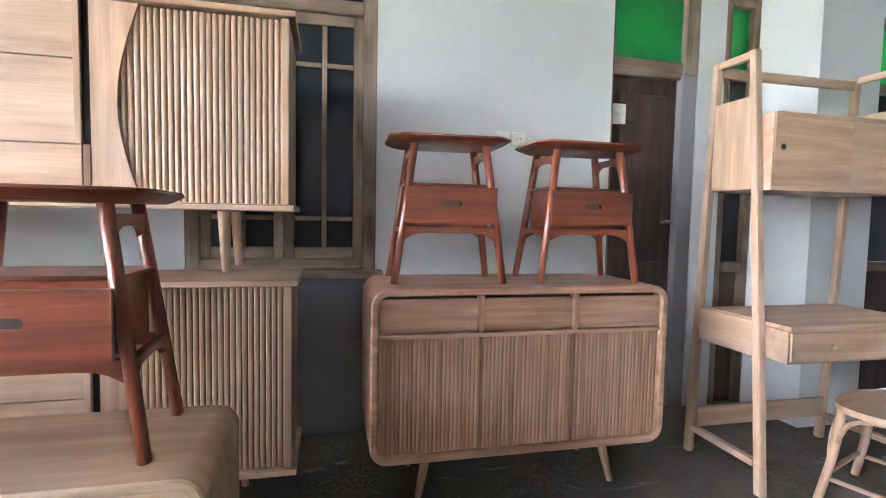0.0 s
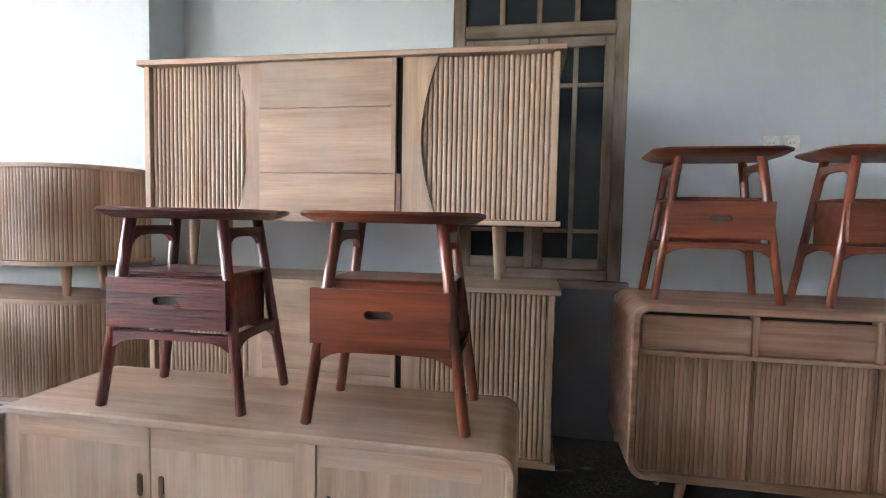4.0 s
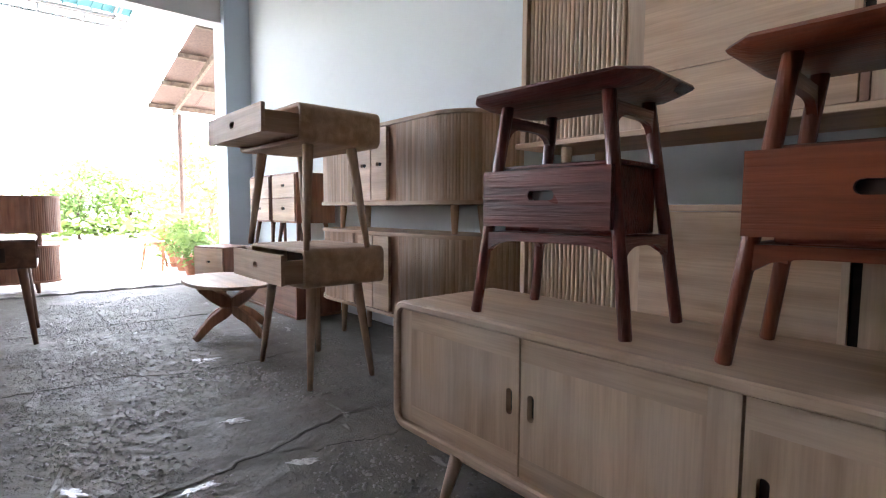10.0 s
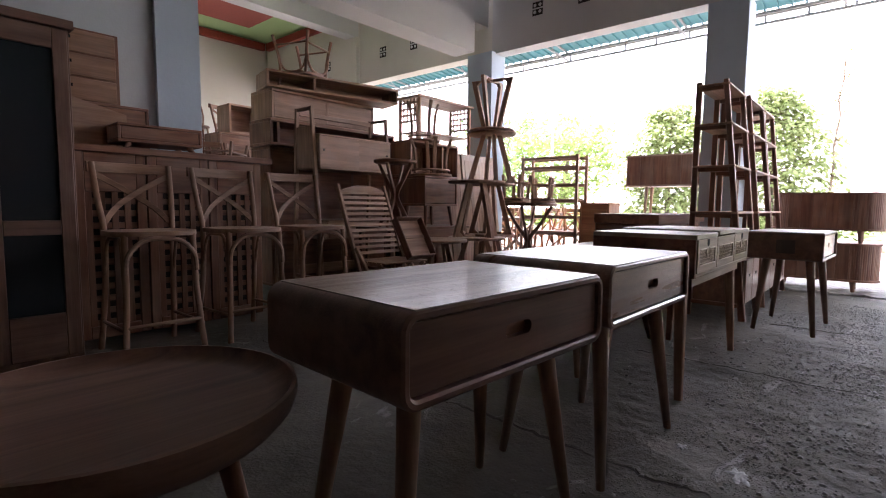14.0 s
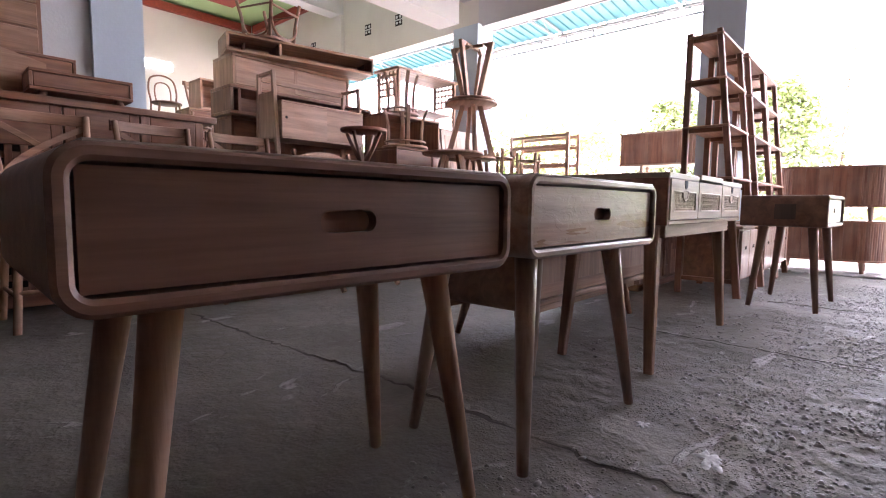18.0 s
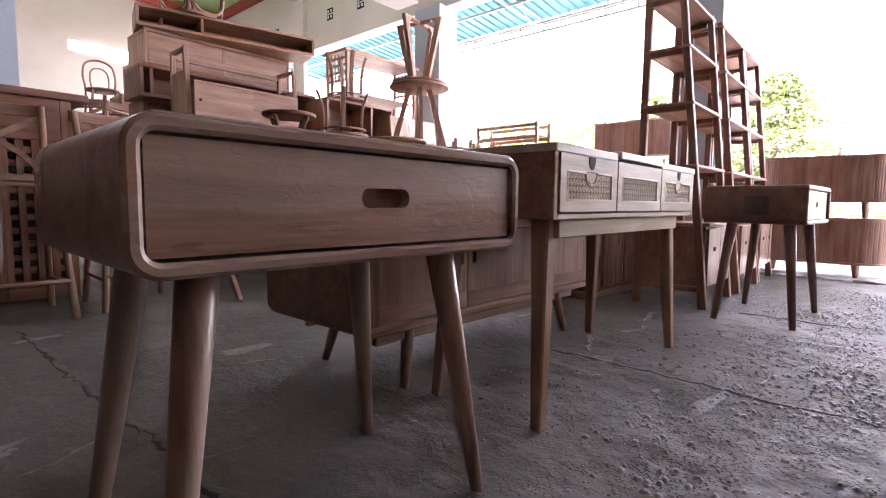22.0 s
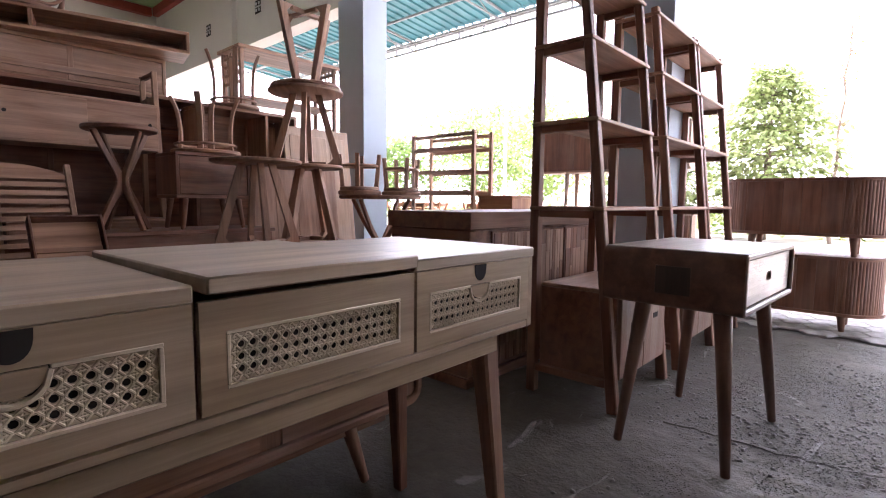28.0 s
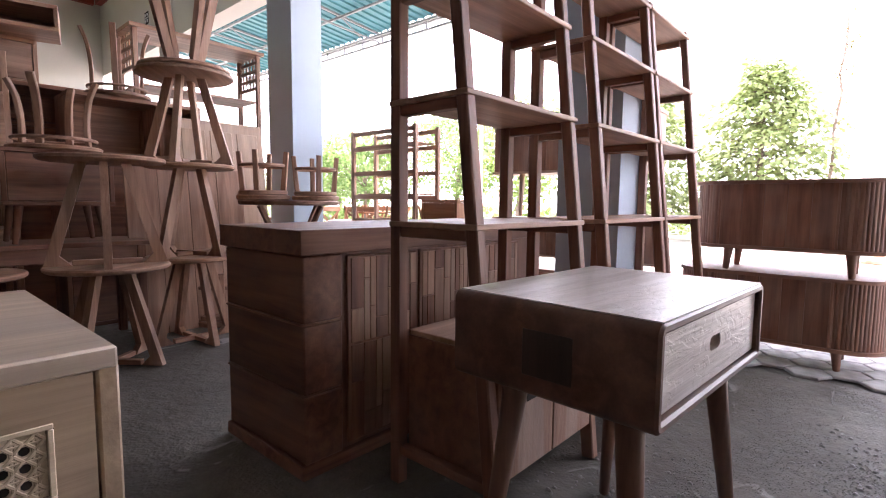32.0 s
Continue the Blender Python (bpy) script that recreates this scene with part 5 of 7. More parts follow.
desk((-5.105, 0.256, 0), 177, 0.70, "brown teak one-drawer table with a patched side, worn top and painted pale sheen", DUSK, 0.49, 0.555, 0.762, slot_w=0.075, patch=True, feet=(0.02, 0.04, 0.03, 0.075), lean=0.06, top=SKYSHEEN, front=SKYSHEEN)
ladder_rack((-5.352, -0.252, 0), 180, "tall brown teak rack with leaning front posts", 0.66)
ladder_rack((-6.17, -0.235, 0), 180, "tall brown teak rack beside the pillar")
ladder_rack((-6.90, -0.235, 0), 180, "tall brown teak rack at the row's end", 0.62)
corner_chest((-5.145, -0.915, 0), 180)
tambour_curved((-7.84, -0.56, 0.002), 90, 1.14, 0.43, 0.123, "dark teak round-ended cabinet on the paving", "round-ended cabinets outside", False, (0.27, 0.865), 0.22, (0.235, 0.085))
tambour_curved((-7.84, -0.475, 0.556), 90, 1.08, 0.43, 0.142, "dark teak round-ended cabinet stacked on another", "round-ended cabinets outside", False, (0.185, 0.78), 0.20, (0.225, 0.085))
sideboard((-2.915, -0.61, 0), 180, 1.60, 0.55, 0.215, 0.665, "rll", "brown teak sideboard with three slotted doors behind the tables", MID)


# ---- openings in the back wall ----
def window_back():
    root = thing("window_1", "weathered wooden window with dark panes and a fanlight", "window", (0, BACK_Y, 0), 0, "", "structure")
    x0, x1, z0, z1 = -0.72, 0.30, 0.93, 2.92
    for q in ((x0, x0 + 0.075, z0, z1), (x1 - 0.075, x1, z0, z1), (x0 + 0.075, x1 - 0.075, z1 - 0.07, z1), (x0 + 0.075, x1 - 0.075, 2.385, 2.465), (x0 + 0.075, x1 - 0.075, z0 + 0.03, z0 + 0.09)):
        part("window_frame", bx(q[0], q[1], 0.0, 0.11, q[2], q[3], 0.006), OLDWOOD[2 if q[3] - q[2] > 0.3 else 0], root)
    part("window_sill", bx(x0 - 0.03, x1 + 0.04, -0.05, 0.10, z0 - 0.02, z0 + 0.029, 0.006), OLDWOOD[0], root)
    for a, b in ((-0.645, -0.211), (-0.209, 0.225)):
        for q in ((a, a + 0.055, 1.022, 2.383), (b - 0.055, b, 1.022, 2.383), (a + 0.055, b - 0.055, 2.325, 2.383), (a + 0.055, b - 0.055, 1.022, 1.085)):
            part("sash", bx(q[0], q[1], 0.015, 0.055, q[2], q[3], 0.004), OLDWOOD[2 if q[3] - q[2] > 0.3 else 0], root)
        m = (a + b) / 2
        part("glazing_bar", bx(m - 0.014, m + 0.014, 0.02, 0.05, 1.086, 2.324, 0.003), OLDWOOD[2], root)
        for z in (1.25, 2.105):
            part("glazing_bar", bx(a + 0.056, m - 0.015, 0.02, 0.05, z - 0.013, z + 0.013, 0.003), OLDWOOD[0], root)
            part("glazing_bar", bx(m + 0.015, b - 0.056, 0.02, 0.05, z - 0.013, z + 0.013, 0.003), OLDWOOD[0], root)
        for u, v in ((a + 0.056, m - 0.015), (m + 0.015, b - 0.056)):
            for s, t in ((1.086, 1.237), (1.263, 2.092), (2.118, 2.324)):
                part("pane", bx(u, v, 0.033, 0.037, s, t, 0), GLASS, root)
    for k in range(4):
        a = -0.645 + 0.2175 * k
        part("pane", bx(a + 0.016, a + 0.2015, 0.033, 0.037, 2.467, 2.848, 0), GLASS, root)
        if k:
            part("glazing_bar", bx(a - 0.016, a + 0.015, 0.02, 0.05, 2.466, 2.849, 0.003), OLDWOOD[2], root)
    # near-black sheet behind the panes, painted shade for an unlit room
    part("dark_room_shade", bx(x0, x1, 0.19, 0.2, z0, z1, 0), UNLIT, root)


def door_back():
    root = thing("door_1", "dark brown door under a green glass fanlight", "door", (0, BACK_Y, 0), 0, "", "structure")
    for q in ((1.786, 1.80, 0, 2.78), (2.32, 2.418, 2.24, 2.78)):
        part("door_frame", bx(q[0], q[1], 0.0, 0.12, q[2], q[3], 0.004), OLDWOOD[2], root)
    for q in ((1.801, 2.319, 2.21, 2.32), (1.801, 2.319, 2.73, 2.78)):
        part("door_frame", bx(q[0], q[1], 0.02, 0.12, q[2], q[3], 0.004), OLDWOOD[0], root)
    part("fanlight_pane", bx(1.801, 2.319, 0.05, 0.058, 2.321, 2.729, 0), GREENGLASS, root, "patterned green glass pane")
    for j in range(5):
        for k in range(16):
            me = bx(-0.011, 0.011, -0.0025, 0, -0.006, 0.006, 0.002) if not (j or k) else me
            if not (j or k):
                me = mesh_of(me, "glass_stud", GREENGLASS)
            part("glass_stud", me, None, root, "", (1.83 + 0.031 * k + 0.012 * (j % 2), 0.0498, 2.60 + 0.024 * j))
    leaf = part("door_leaf", bx(1.802, 2.300, 0.055, 0.09, 0.005, 2.208), DARKDOOR, root)
    part("door_panel", bx(1.88, 2.22, 0.047, 0.056, 0.2, 1.0), DARKDOOR, leaf)
    part("door_panel", bx(1.88, 2.22, 0.047, 0.056, 1.15, 2.1), DARKDOOR, leaf)
    part("door_handle", rod((2.262, 0.005, 1.27), (2.262, 0.055, 1.27), 0.012), STEEL, leaf)
    part("door_handle", rod((2.27, 0.005, 1.27), (2.19, 0.005, 1.265), 0.008), STEEL, leaf)
    part("door_plate", bx(1.82, 1.92, 0.046, 0.0545, 1.90, 2.03, 0.001), WHITEP, leaf, "small white paper label")
    part("door_jamb", bx(2.302, 2.418, 0.004, 0.12, 0.0, 2.238, 0.006), GREYWALL, root, "grey painted door jamb")
    for name, label, x0, x1 in (("window_2", "narrow dark window with green glass at its head", 2.62, 2.892), ("window_3", "dark window with green glass at its head behind the pillar", 3.62, 4.55)):
        r2 = thing(name, label, "window", (0, BACK_Y, 0), 0, "", "structure")
        for q in ((x0, x0 + 0.05, 0, 2.78), (x1 - 0.05, x1, 0, 2.78), (x0 + 0.05, x1 - 0.05, 2.24, 2.31), (x0 + 0.05, x1 - 0.05, 0.93, 1.0), (x0 + 0.05, x1 - 0.05, 2.72, 2.78)):
            part("window_frame", bx(q[0], q[1], 0.0, 0.1, q[2], q[3], 0.004), OLDWOOD[2], r2)
        part("pane", bx(x0 + 0.051, x1 - 0.051, 0.05, 0.056, 2.311, 2.719, 0), GREENGLASS, r2, "green glass pane")
        part("pane", bx(x0 + 0.051, x1 - 0.051, 0.05, 0.056, 1.001, 2.239, 0), GLASS, r2)
        part("lower_board", bx(x0 + 0.051, x1 - 0.051, 0.05, 0.07, 0.0, 0.929, 0), DARKDOOR, r2)


def socket(x):
    root = thing("wall_socket", "white plastic wall socket on pale wall", "socket", (x, BACK_Y, 1.755), 0, "wall sockets")
    part("plate", bx(-0.042, 0.042, -0.009, -0.0005, -0.042, 0.042, 0.004), WHITEP, root)
    part("face", disc(0, 0, 0, 0.006, 0.026, 24, 0.001), WHITEP, root).matrix_basis = pose(0, -0.009, 0, 90, 0, 0)
    for s in (-0.009, 0.009):
        part("pin_hole", rod((s, -0.0155, 0), (s, -0.0148, 0), 0.003, None, 8), HOLE, root)


window_back()
door_back()
socket(1.060)
socket(1.162)


def far_fixtures():
    """Pierced vent blocks high in the front walls, glass blocks in the far wall."""
    for y, z in ((-3.40, 3.80), (-2.68, 3.80), (-1.95, 3.80), (-0.2, 3.8), (0.6, 3.8), (-5.92, 3.80), (-6.73, 3.81), (-8.45, 3.83)):
        r = thing("vent_block", "dark pierced cement vent block in the wall", "vent", (FX, y, z), 0, "vent blocks")
        # black sheet for the shade in the piercings
        part("backing", bx(0.001, 0.004, -0.085, 0.085, -0.095, 0.095, 0), HOLE, r)
        for k in range(2):
            for j in range(2):
                c = rod((0.004, -0.042 + 0.084 * k, -0.047 + 0.094 * j), (0.014, -0.042 + 0.084 * k, -0.047 + 0.094 * j), 0.026, None, 8)
                part("boss", c, CEIL, r)
        for q in ((-0.09, 0.09, -0.01, 0.01), ):
            part("bar", bx(0.004, 0.012, q[0], q[1], q[2], q[3], 0.002), CEIL, r)
    for k in range(5):
        r = thing("glass_block", "frosted glass block in cream wall, glowing in place of daylight", "glass block", (-4.50 - 0.195 * k, FAR_Y, 3.47), 0, "glass blocks")
        part("block", bx(-0.092, 0.092, 0.001, 0.02, -0.085, 0.085, 0.01), FROST, r)


# glass blocks emit a little, standing in for daylight behind them
FROST, fn, fl_, fb = node_material("frosted_daylight_glow")
fb.inputs["Base Color"].default_value = (0.8, 0.85, 0.85, 1)
fb.inputs["Emission Color"].default_value = (0.9, 1.0, 1.0, 1)
fb.inputs["Emission Strength"].default_value = 1.2
far_fixtures()


# ---- more furniture builders ----
def secretary(at, rz, label, skin, w=0.95, d=0.46, h=2.09, zc=(1.425, 1.785), zd=(0.64, 0.815), knob=True):
    """Writing desk in a ladder frame: leaning posts, sliding-door cabinet above, drawer desk below."""
    root = thing("secretary_desk", label, "desk", at, rz, "ladder-frame desks")
    def fy(z):
        return 0.0 + 0.17 * z / h
    for x in (0.0, w - 0.04):
        part("front_post", bar((x + 0.02, fy(0) + 0.02, 0), (x + 0.02, fy(h) + 0.02, h), 0.04, 0.045, 0.04, 0.036, (0, 1, 0)), skin[2], root)
        part("back_post", bar((x + 0.02, d + 0.04, 0), (x + 0.02, d - 0.04, h), 0.04, 0.042, 0.04, 0.036, (0, 1, 0)), skin[2], root)
        part("side_rail", bx(x + 0.003, x + 0.037, fy(h) + 0.04, d - 0.06, h - 0.036, h - 0.001), skin[1], root)
        part("side_rail", bx(x + 0.003, x + 0.037, fy(0.14) + 0.045, d + 0.012, 0.12, 0.155), skin[1], root)
        part("side_panel", bx(x + 0.006, x + 0.034, fy(zc[0]) + 0.044, d - 0.045, zc[0] + 0.005, zc[1] + 0.09), skin[2], root)
        part("side_panel", bx(x + 0.006, x + 0.034, fy(zd[0]) + 0.044, d - 0.01, zd[0], zd[1] - 0.005), skin[1], root)
    part("back_rail", bx(0.041, w - 0.041, d - 0.055, d - 0.03, h - 0.07, h - 0.02), skin[0], root)
    part("foot_rail", bx(0.041, w - 0.041, d + 0.005, d + 0.03, 0.14, 0.25), skin[0], root)
    y0 = fy(zc[0]) - 0.045
    cab = part("cabinet", bx(0.042, w - 0.042, y0 + 0.012, d - 0.05, zc[0], zc[1]), skin[0], root)
    part("cabinet_edge", bx(0.042, w - 0.042, y0, y0 + 0.0115, zc[1] - 0.02, zc[1]), skin[0], cab)
    part("cabinet_edge", bx(0.042, w - 0.042, y0, y0 + 0.0115, zc[0], zc[0] + 0.02), skin[0], cab)
    for k, (a, b) in enumerate(((0.043, w * 0.52), (w * 0.5, w - 0.043))):
        part("sliding_door", bx(a, b, y0 + 0.002 + 0.005 * k, y0 + 0.0065 + 0.005 * k, zc[0] + 0.021, zc[1] - 0.021, 0.001), skin[0], cab)
    part("finger_hole", rod((0.09, y0 + 0.0005, (zc[0] + zc[1]) / 2 + 0.02), (0.09, y0 + 0.0022, (zc[0] + zc[1]) / 2 + 0.02), 0.013, None, 14), HOLE, cab)
    part("finger_hole", rod((w - 0.10, y0 + 0.005, (zc[0] + zc[1]) / 2 + 0.02), (w - 0.10, y0 + 0.0072, (zc[0] + zc[1]) / 2 + 0.02), 0.013, None, 14), HOLE, cab)
    y1 = fy(zd[0]) - 0.12
    part("desktop", bx(0.041, w - 0.041, y1, d - 0.02, zd[1] - 0.022, zd[1]), skin[0], root)
    box_ = part("desk_case", bx(0.042, w - 0.042, y1 + 0.012, d - 0.03, zd[0], zd[1] - 0.0225), skin[0], root)
    part("drawer_front", bx(0.05, w - 0.05, y1, y1 + 0.0115, zd[0] + 0.012, zd[1] - 0.03), skin[0], box_)
    if knob:
        part("knob", rod((w / 2 - 0.2, y1, (zd[0] + zd[1]) / 2 - 0.01), (w / 2 - 0.2, y1 - 0.016, (zd[0] + zd[1]) / 2 - 0.01), 0.01, 0.013, 12), skin[0], box_)
    return root


def curve(pts, n=8):
    """A smooth run through the points."""
    v = [Vector(p) for p in pts]
    v = [v[0]] + v + [v[-1]]
    out = []
    for a, b, c, d in zip(v, v[1:], v[2:], v[3:]):
        for k in range(n):
            t = k / n
            out.append(0.5 * ((2 * b) + (c - a) * t + (2 * a - 5 * b + 4 * c - d) * t * t + (3 * b - a - 3 * c + d) * t ** 3))
    return out + [v[-2]]


def cross_back_chair(name, label, category, skin, seat_z=0.46, back_z=0.88, group=""):
    """Bentwood cross-back chair or bar chair, front towards -y, centred on x = 0."""
    root = thing(name, label, category, (0, 0, 0), 0, group)
    w, d = 0.25, 0.22
    pts = [(w * math.copysign(abs(math.cos(a)) ** 0.65, math.cos(a)), d * math.copysign(abs(math.sin(a)) ** 0.75, math.sin(a))) for a in (2 * math.pi * k / 32 for k in range(32))]
    part("seat", slab(pts, seat_z - 0.028, seat_z, None, "z"), skin[0], root)
    for s in (-1, 1):
        part("front_leg", sweep(curve([(s * 0.19, -0.16, seat_z - 0.02), (s * 0.20, -0.18, seat_z * 0.5), (s * 0.225, -0.22, 0)]), 0.0185, 10), skin[2], root)
        part("back_leg", sweep(curve([(s * 0.22, 0.27, 0), (s * 0.20, 0.20, seat_z * 0.55), (s * 0.20, 0.185, seat_z), (s * 0.215, 0.23, seat_z + 0.2), (s * 0.225, 0.285, back_z)]), 0.018, 10), skin[2], root)
        part("side_arch", sweep(curve([(s * 0.205, -0.17, seat_z * 0.62), (s * 0.20, -0.12, seat_z - 0.07), (s * 0.195, 0, seat_z - 0.042), (s * 0.20, 0.12, seat_z - 0.07), (s * 0.203, 0.19, seat_z * 0.62)]), 0.011, 8), skin[1], root)
        part("side_stretcher", rod((s * 0.212, -0.205, seat_z * 0.24), (s * 0.21, 0.235, seat_z * 0.24), 0.011, None, 8), skin[1], root)
    part("front_arch", sweep(curve([(-0.20, -0.19, seat_z - 0.25), (-0.185, -0.19, seat_z - 0.14), (-0.11, -0.188, seat_z - 0.062), (0, -0.185, seat_z - 0.043), (0.11, -0.188, seat_z - 0.062), (0.185, -0.19, seat_z - 0.14), (0.20, -0.19, seat_z - 0.25)]), 0.0145, 8), skin[0], root)
    part("front_stretcher", rod((-0.21, -0.205, seat_z * 0.27), (0.21, -0.205, seat_z * 0.27), 0.012, None, 8), skin[0], root)
    n = 10
    part("top_rail", ribbon([(-0.25 + 0.5 * k / n, 0.29 + 0.035 * math.sin(math.pi * k / n), back_z - 0.028) for k in range(n + 1)], 0.018, 0.066), skin[0], root)
    for s in (-1, 1):
        pts = curve([(s * 0.20, 0.19, seat_z + 0.03), (s * 0.10, 0.25, seat_z + (back_z - seat_z) * 0.35), (-s * 0.06, 0.28 + 0.006 * s, seat_z + (back_z - seat_z) * 0.62), (-s * 0.215, 0.278, back_z - 0.07)])
        part("cross_band", ribbon(pts, 0.034, 0.009, (0, 1, 0)), skin[0], root)
    return root


def loop_stool(at, rz, label, skin, h=0.60, r=0.275, flip=False, group="stacked round stools"):
    """Round stool on two crossing plate frames, each cut out to a rounded loop."""
    root = thing("round_stool", label, "stool", at, rz, group)
    part("seat", disc(0, 0, h - 0.03, h, r, 40, 0.008), skin[0], root)
    top, foot, zt = r * 0.42, r * 0.96, h - 0.031
    for ang in (0, 90):
        lift = 0.0 if ang == 0 else 0.0005
        for s in (1, -1):
            leg = [(s * foot, 0), (s * top, zt), (s * (top - 0.052), zt), (s * (foot - 0.075), 0.055), (s * (foot - 0.10), 0.03), (s * (foot - 0.13), 0)]
            ob = part("leg", slab(leg, -0.019, 0.019), skin[2], root)
            ob.matrix_basis = pose(0, 0, lift, 0, 0, ang)
        ob = part("foot_rail", bx(-(foot - 0.131), foot - 0.131, -0.0185, 0.0185, lift, 0.03 + lift), skin[0], root)
        ob.matrix_basis = pose(0, 0, 0, 0, 0, ang)
    if flip:
        root.matrix_basis = pose(*at, 180, 0, rz)
    return root


def cross_plate_stool(at, rz, label, skin, h=0.68, r=0.24, name="cross_stool", category="stool"):
    """Round top over crossed, inward-bowed plate legs."""
    root = thing(name, label, category, at, rz)
    part("seat", disc(0, 0, h - 0.035, h, r, 40, 0.008), skin[0], root)
    for k in range(4):
        q = r * 0.82
        z = h - 0.036
        pts = curve([(q, 0, 0), (q * 0.55, 0, z * 0.24), (0.022, 0, z * 0.45), (0.022, 0, z * 0.55), (q * 0.55, 0, z * 0.76), (q, 0, z)], 6)
        ob = part("curved_leg", ribbon(pts, 0.026, 0.036, (1, 0, 0.001), lambda t: 1.0 + 1.1 * (1 - abs(2 * t - 1)) ** 3), skin[2], root)
        ob.matrix_basis = pose(0, 0, 0, 0, 0, 90 * k + 0.5)
    return root


def slat_chair(at, rz, label, skin):
    """Folding garden chair: bowed top rail, eleven thin back slats, seat slats."""
    root = thing("slatted_chair", label, "chair", at, rz)
    w, h = 0.56, 1.13
    def by(z):
        return 0.10 + 0.28 * (z - 0.4) / 0.7
    for x in (0, w):
        part("back_post", bar((x, by(0.30), 0.30), (x, by(1.12), 1.12), 0.03, 0.04, None, None, (0, 1, 0)), skin[2], root)
        part("front_leg", bar((x, -0.30, 0), (x, 0.12, 0.55), 0.03, 0.038, None, None, (0, 1, 0)), skin[2], root)
        part("rear_leg", bar((x * 0.94 + 0.016, 0.34, 0), (x * 0.94 + 0.016, -0.20, 0.42), 0.024, 0.034, None, None, (0, 1, 0)), skin[2], root)
    n = 10
    top = [(w * k / n, 1.06 + 0.06 * math.sin(math.pi * k / n)) for k in range(n + 1)]
    part("top_rail", slab([(0.016, 1.035)] + [(min(max(x, 0.016), w - 0.016), z) for x, z in top] + [(w - 0.016, 1.035)], by(1.06) - 0.012, by(1.06) + 0.012), skin[0], root)
    for k in range(11):
        z = 0.50 + 0.05 * k
        part("slat", bar((0.016, by(z), z), (w - 0.016, by(z), z), 0.012, 0.03, None, None, (0, 0.35, 1)), skin[0], root)
    for k in range(7):
        y = -0.24 + 0.06 * k
        part("slat", bx(0.018, w - 0.018, y, y + 0.045, 0.425, 0.44), skin[0], root)
    return root


def open_box(name, label, category, at, rz, w, d, h, t, skin, legs=0.0, doors=0, shelf=None):
    """Case with an open front (or sliding doors), on short legs."""
    root = thing(name, label, category, at, rz)
    part("top_board", bx(0, w, 0, d, legs + h - t, legs + h), skin[0], root)
    part("bottom_board", bx(0, w, 0, d, legs, legs + t), skin[0], root)
    for x in (0, w - t):
        part("side_board", bx(x, x + t, 0.001, d, legs + t + 0.0005, legs + h - t - 0.0005), skin[2], root)
    part("back_panel", bx(t + 0.0005, w - t - 0.0005, d - 0.012, d - 0.002, legs + t + 0.0005, legs + h - t - 0.0005), skin[0], root)
    if doors:
        wd = (w - 2 * t) / doors
        for k in range(doors):
            f = part("door", bx(t + wd * k + 0.003, t + wd * (k + 1) - 0.003, 0.008, 0.024, legs + t + 0.003, legs + h - t - 0.003), skin[0], root)
            if k:
                part("door_stile", bx(t + wd * k - 0.02, t + wd * k + 0.02, 0.002, 0.0075, legs + t + 0.003, legs + h - t - 0.003), skin[2], root)
    if shelf:
        part("divider", bx(shelf - t / 2, shelf + t / 2, 0.01, d - 0.015, legs + t + 0.001, legs + h - t - 0.001), skin[2], root)
    if legs > 0.02:
        tapered_legs(root, [(0.08, 0.06), (w - 0.08, 0.06), (0.08, d - 0.06), (w - 0.08, d - 0.06)], legs - 0.001, skin[2], 0.015, 0.024, 0.03, (w / 2, d / 2))
    return root


def plain_table(name, label, category, at, rz, w, d, h, skin, t=0.03, leg=0.05):
    root = thing(name, label, category, at, rz)
    part("tabletop", bx(0, w, 0, d, h - t, h, 0.004), skin[0], root)
    for x in (0.02, w - 0.02 - leg):
        for y in (0.02, d - 0.02 - leg):
            part("leg", bx(x, x + leg, y, y + leg, 0, h - t - 0.0005), skin[2], root)
    for y in (0.03, d - 0.055):
        part("apron", bx(0.02 + leg + 0.001, w - 0.02 - leg - 0.001, y, y + 0.025, h - t - 0.09, h - t - 0.001), skin[0], root)
    return root


# ---- by the door ----
secretary((1.985, 1.79, 0), 0, "pale teak writing desk in a ladder frame with sliding doors", PALE)
ch = cross_back_chair("bentwood_chair", "pale bentwood chair pulled up to the desk", "chair", PALE)
ch.matrix_basis = pose(2.53, 1.60, 0, 0, 0, 200)

# ---- round tray table and the bar ----
tray = thing("tray_table", "dark brown round wooden tray table with a deep rounded rim", "table", (-0.93, -0.52, 0))
bm = bmesh.new()
prof = [(0.0, 0.545), (0.27, 0.545), (0.305, 0.556), (0.319, 0.575), (0.327, 0.574), (0.329, 0.558), (0.320, 0.528), (0.296, 0.502), (0.25, 0.487), (0.0, 0.483)]
rings = [[bm.verts.new((r * math.cos(2 * math.pi * k / 48), r * math.sin(2 * math.pi * k / 48), z)) for k in range(48)] for r, z in prof[1:-1]]
for a, b in zip(rings, rings[1:]):
    for k in range(48):
        bm.faces.new((a[k], a[(k + 1) % 48], b[(k + 1) % 48], b[k]))
bm.faces.new(rings[0])
bm.faces.new(rings[-1][::-1])
part("tray", bm, UMBER[0], tray)
for k in range(3):
    a = radians(120 * k + 40)
    part("leg", rod((0.27 * math.cos(a), 0.27 * math.sin(a), 0), (0.17 * math.cos(a), 0.17 * math.sin(a), 0.486), 0.014, 0.024, 12), BROWN[2], tray)

bc = cross_back_chair("bar_chair", "brown bentwood bar chair with crossed back bands", "bar chair", MID, 0.765, 1.185, "bar chairs")
bc.matrix_basis = pose(-1.79, -2.89, 0, 0, 0, 180)
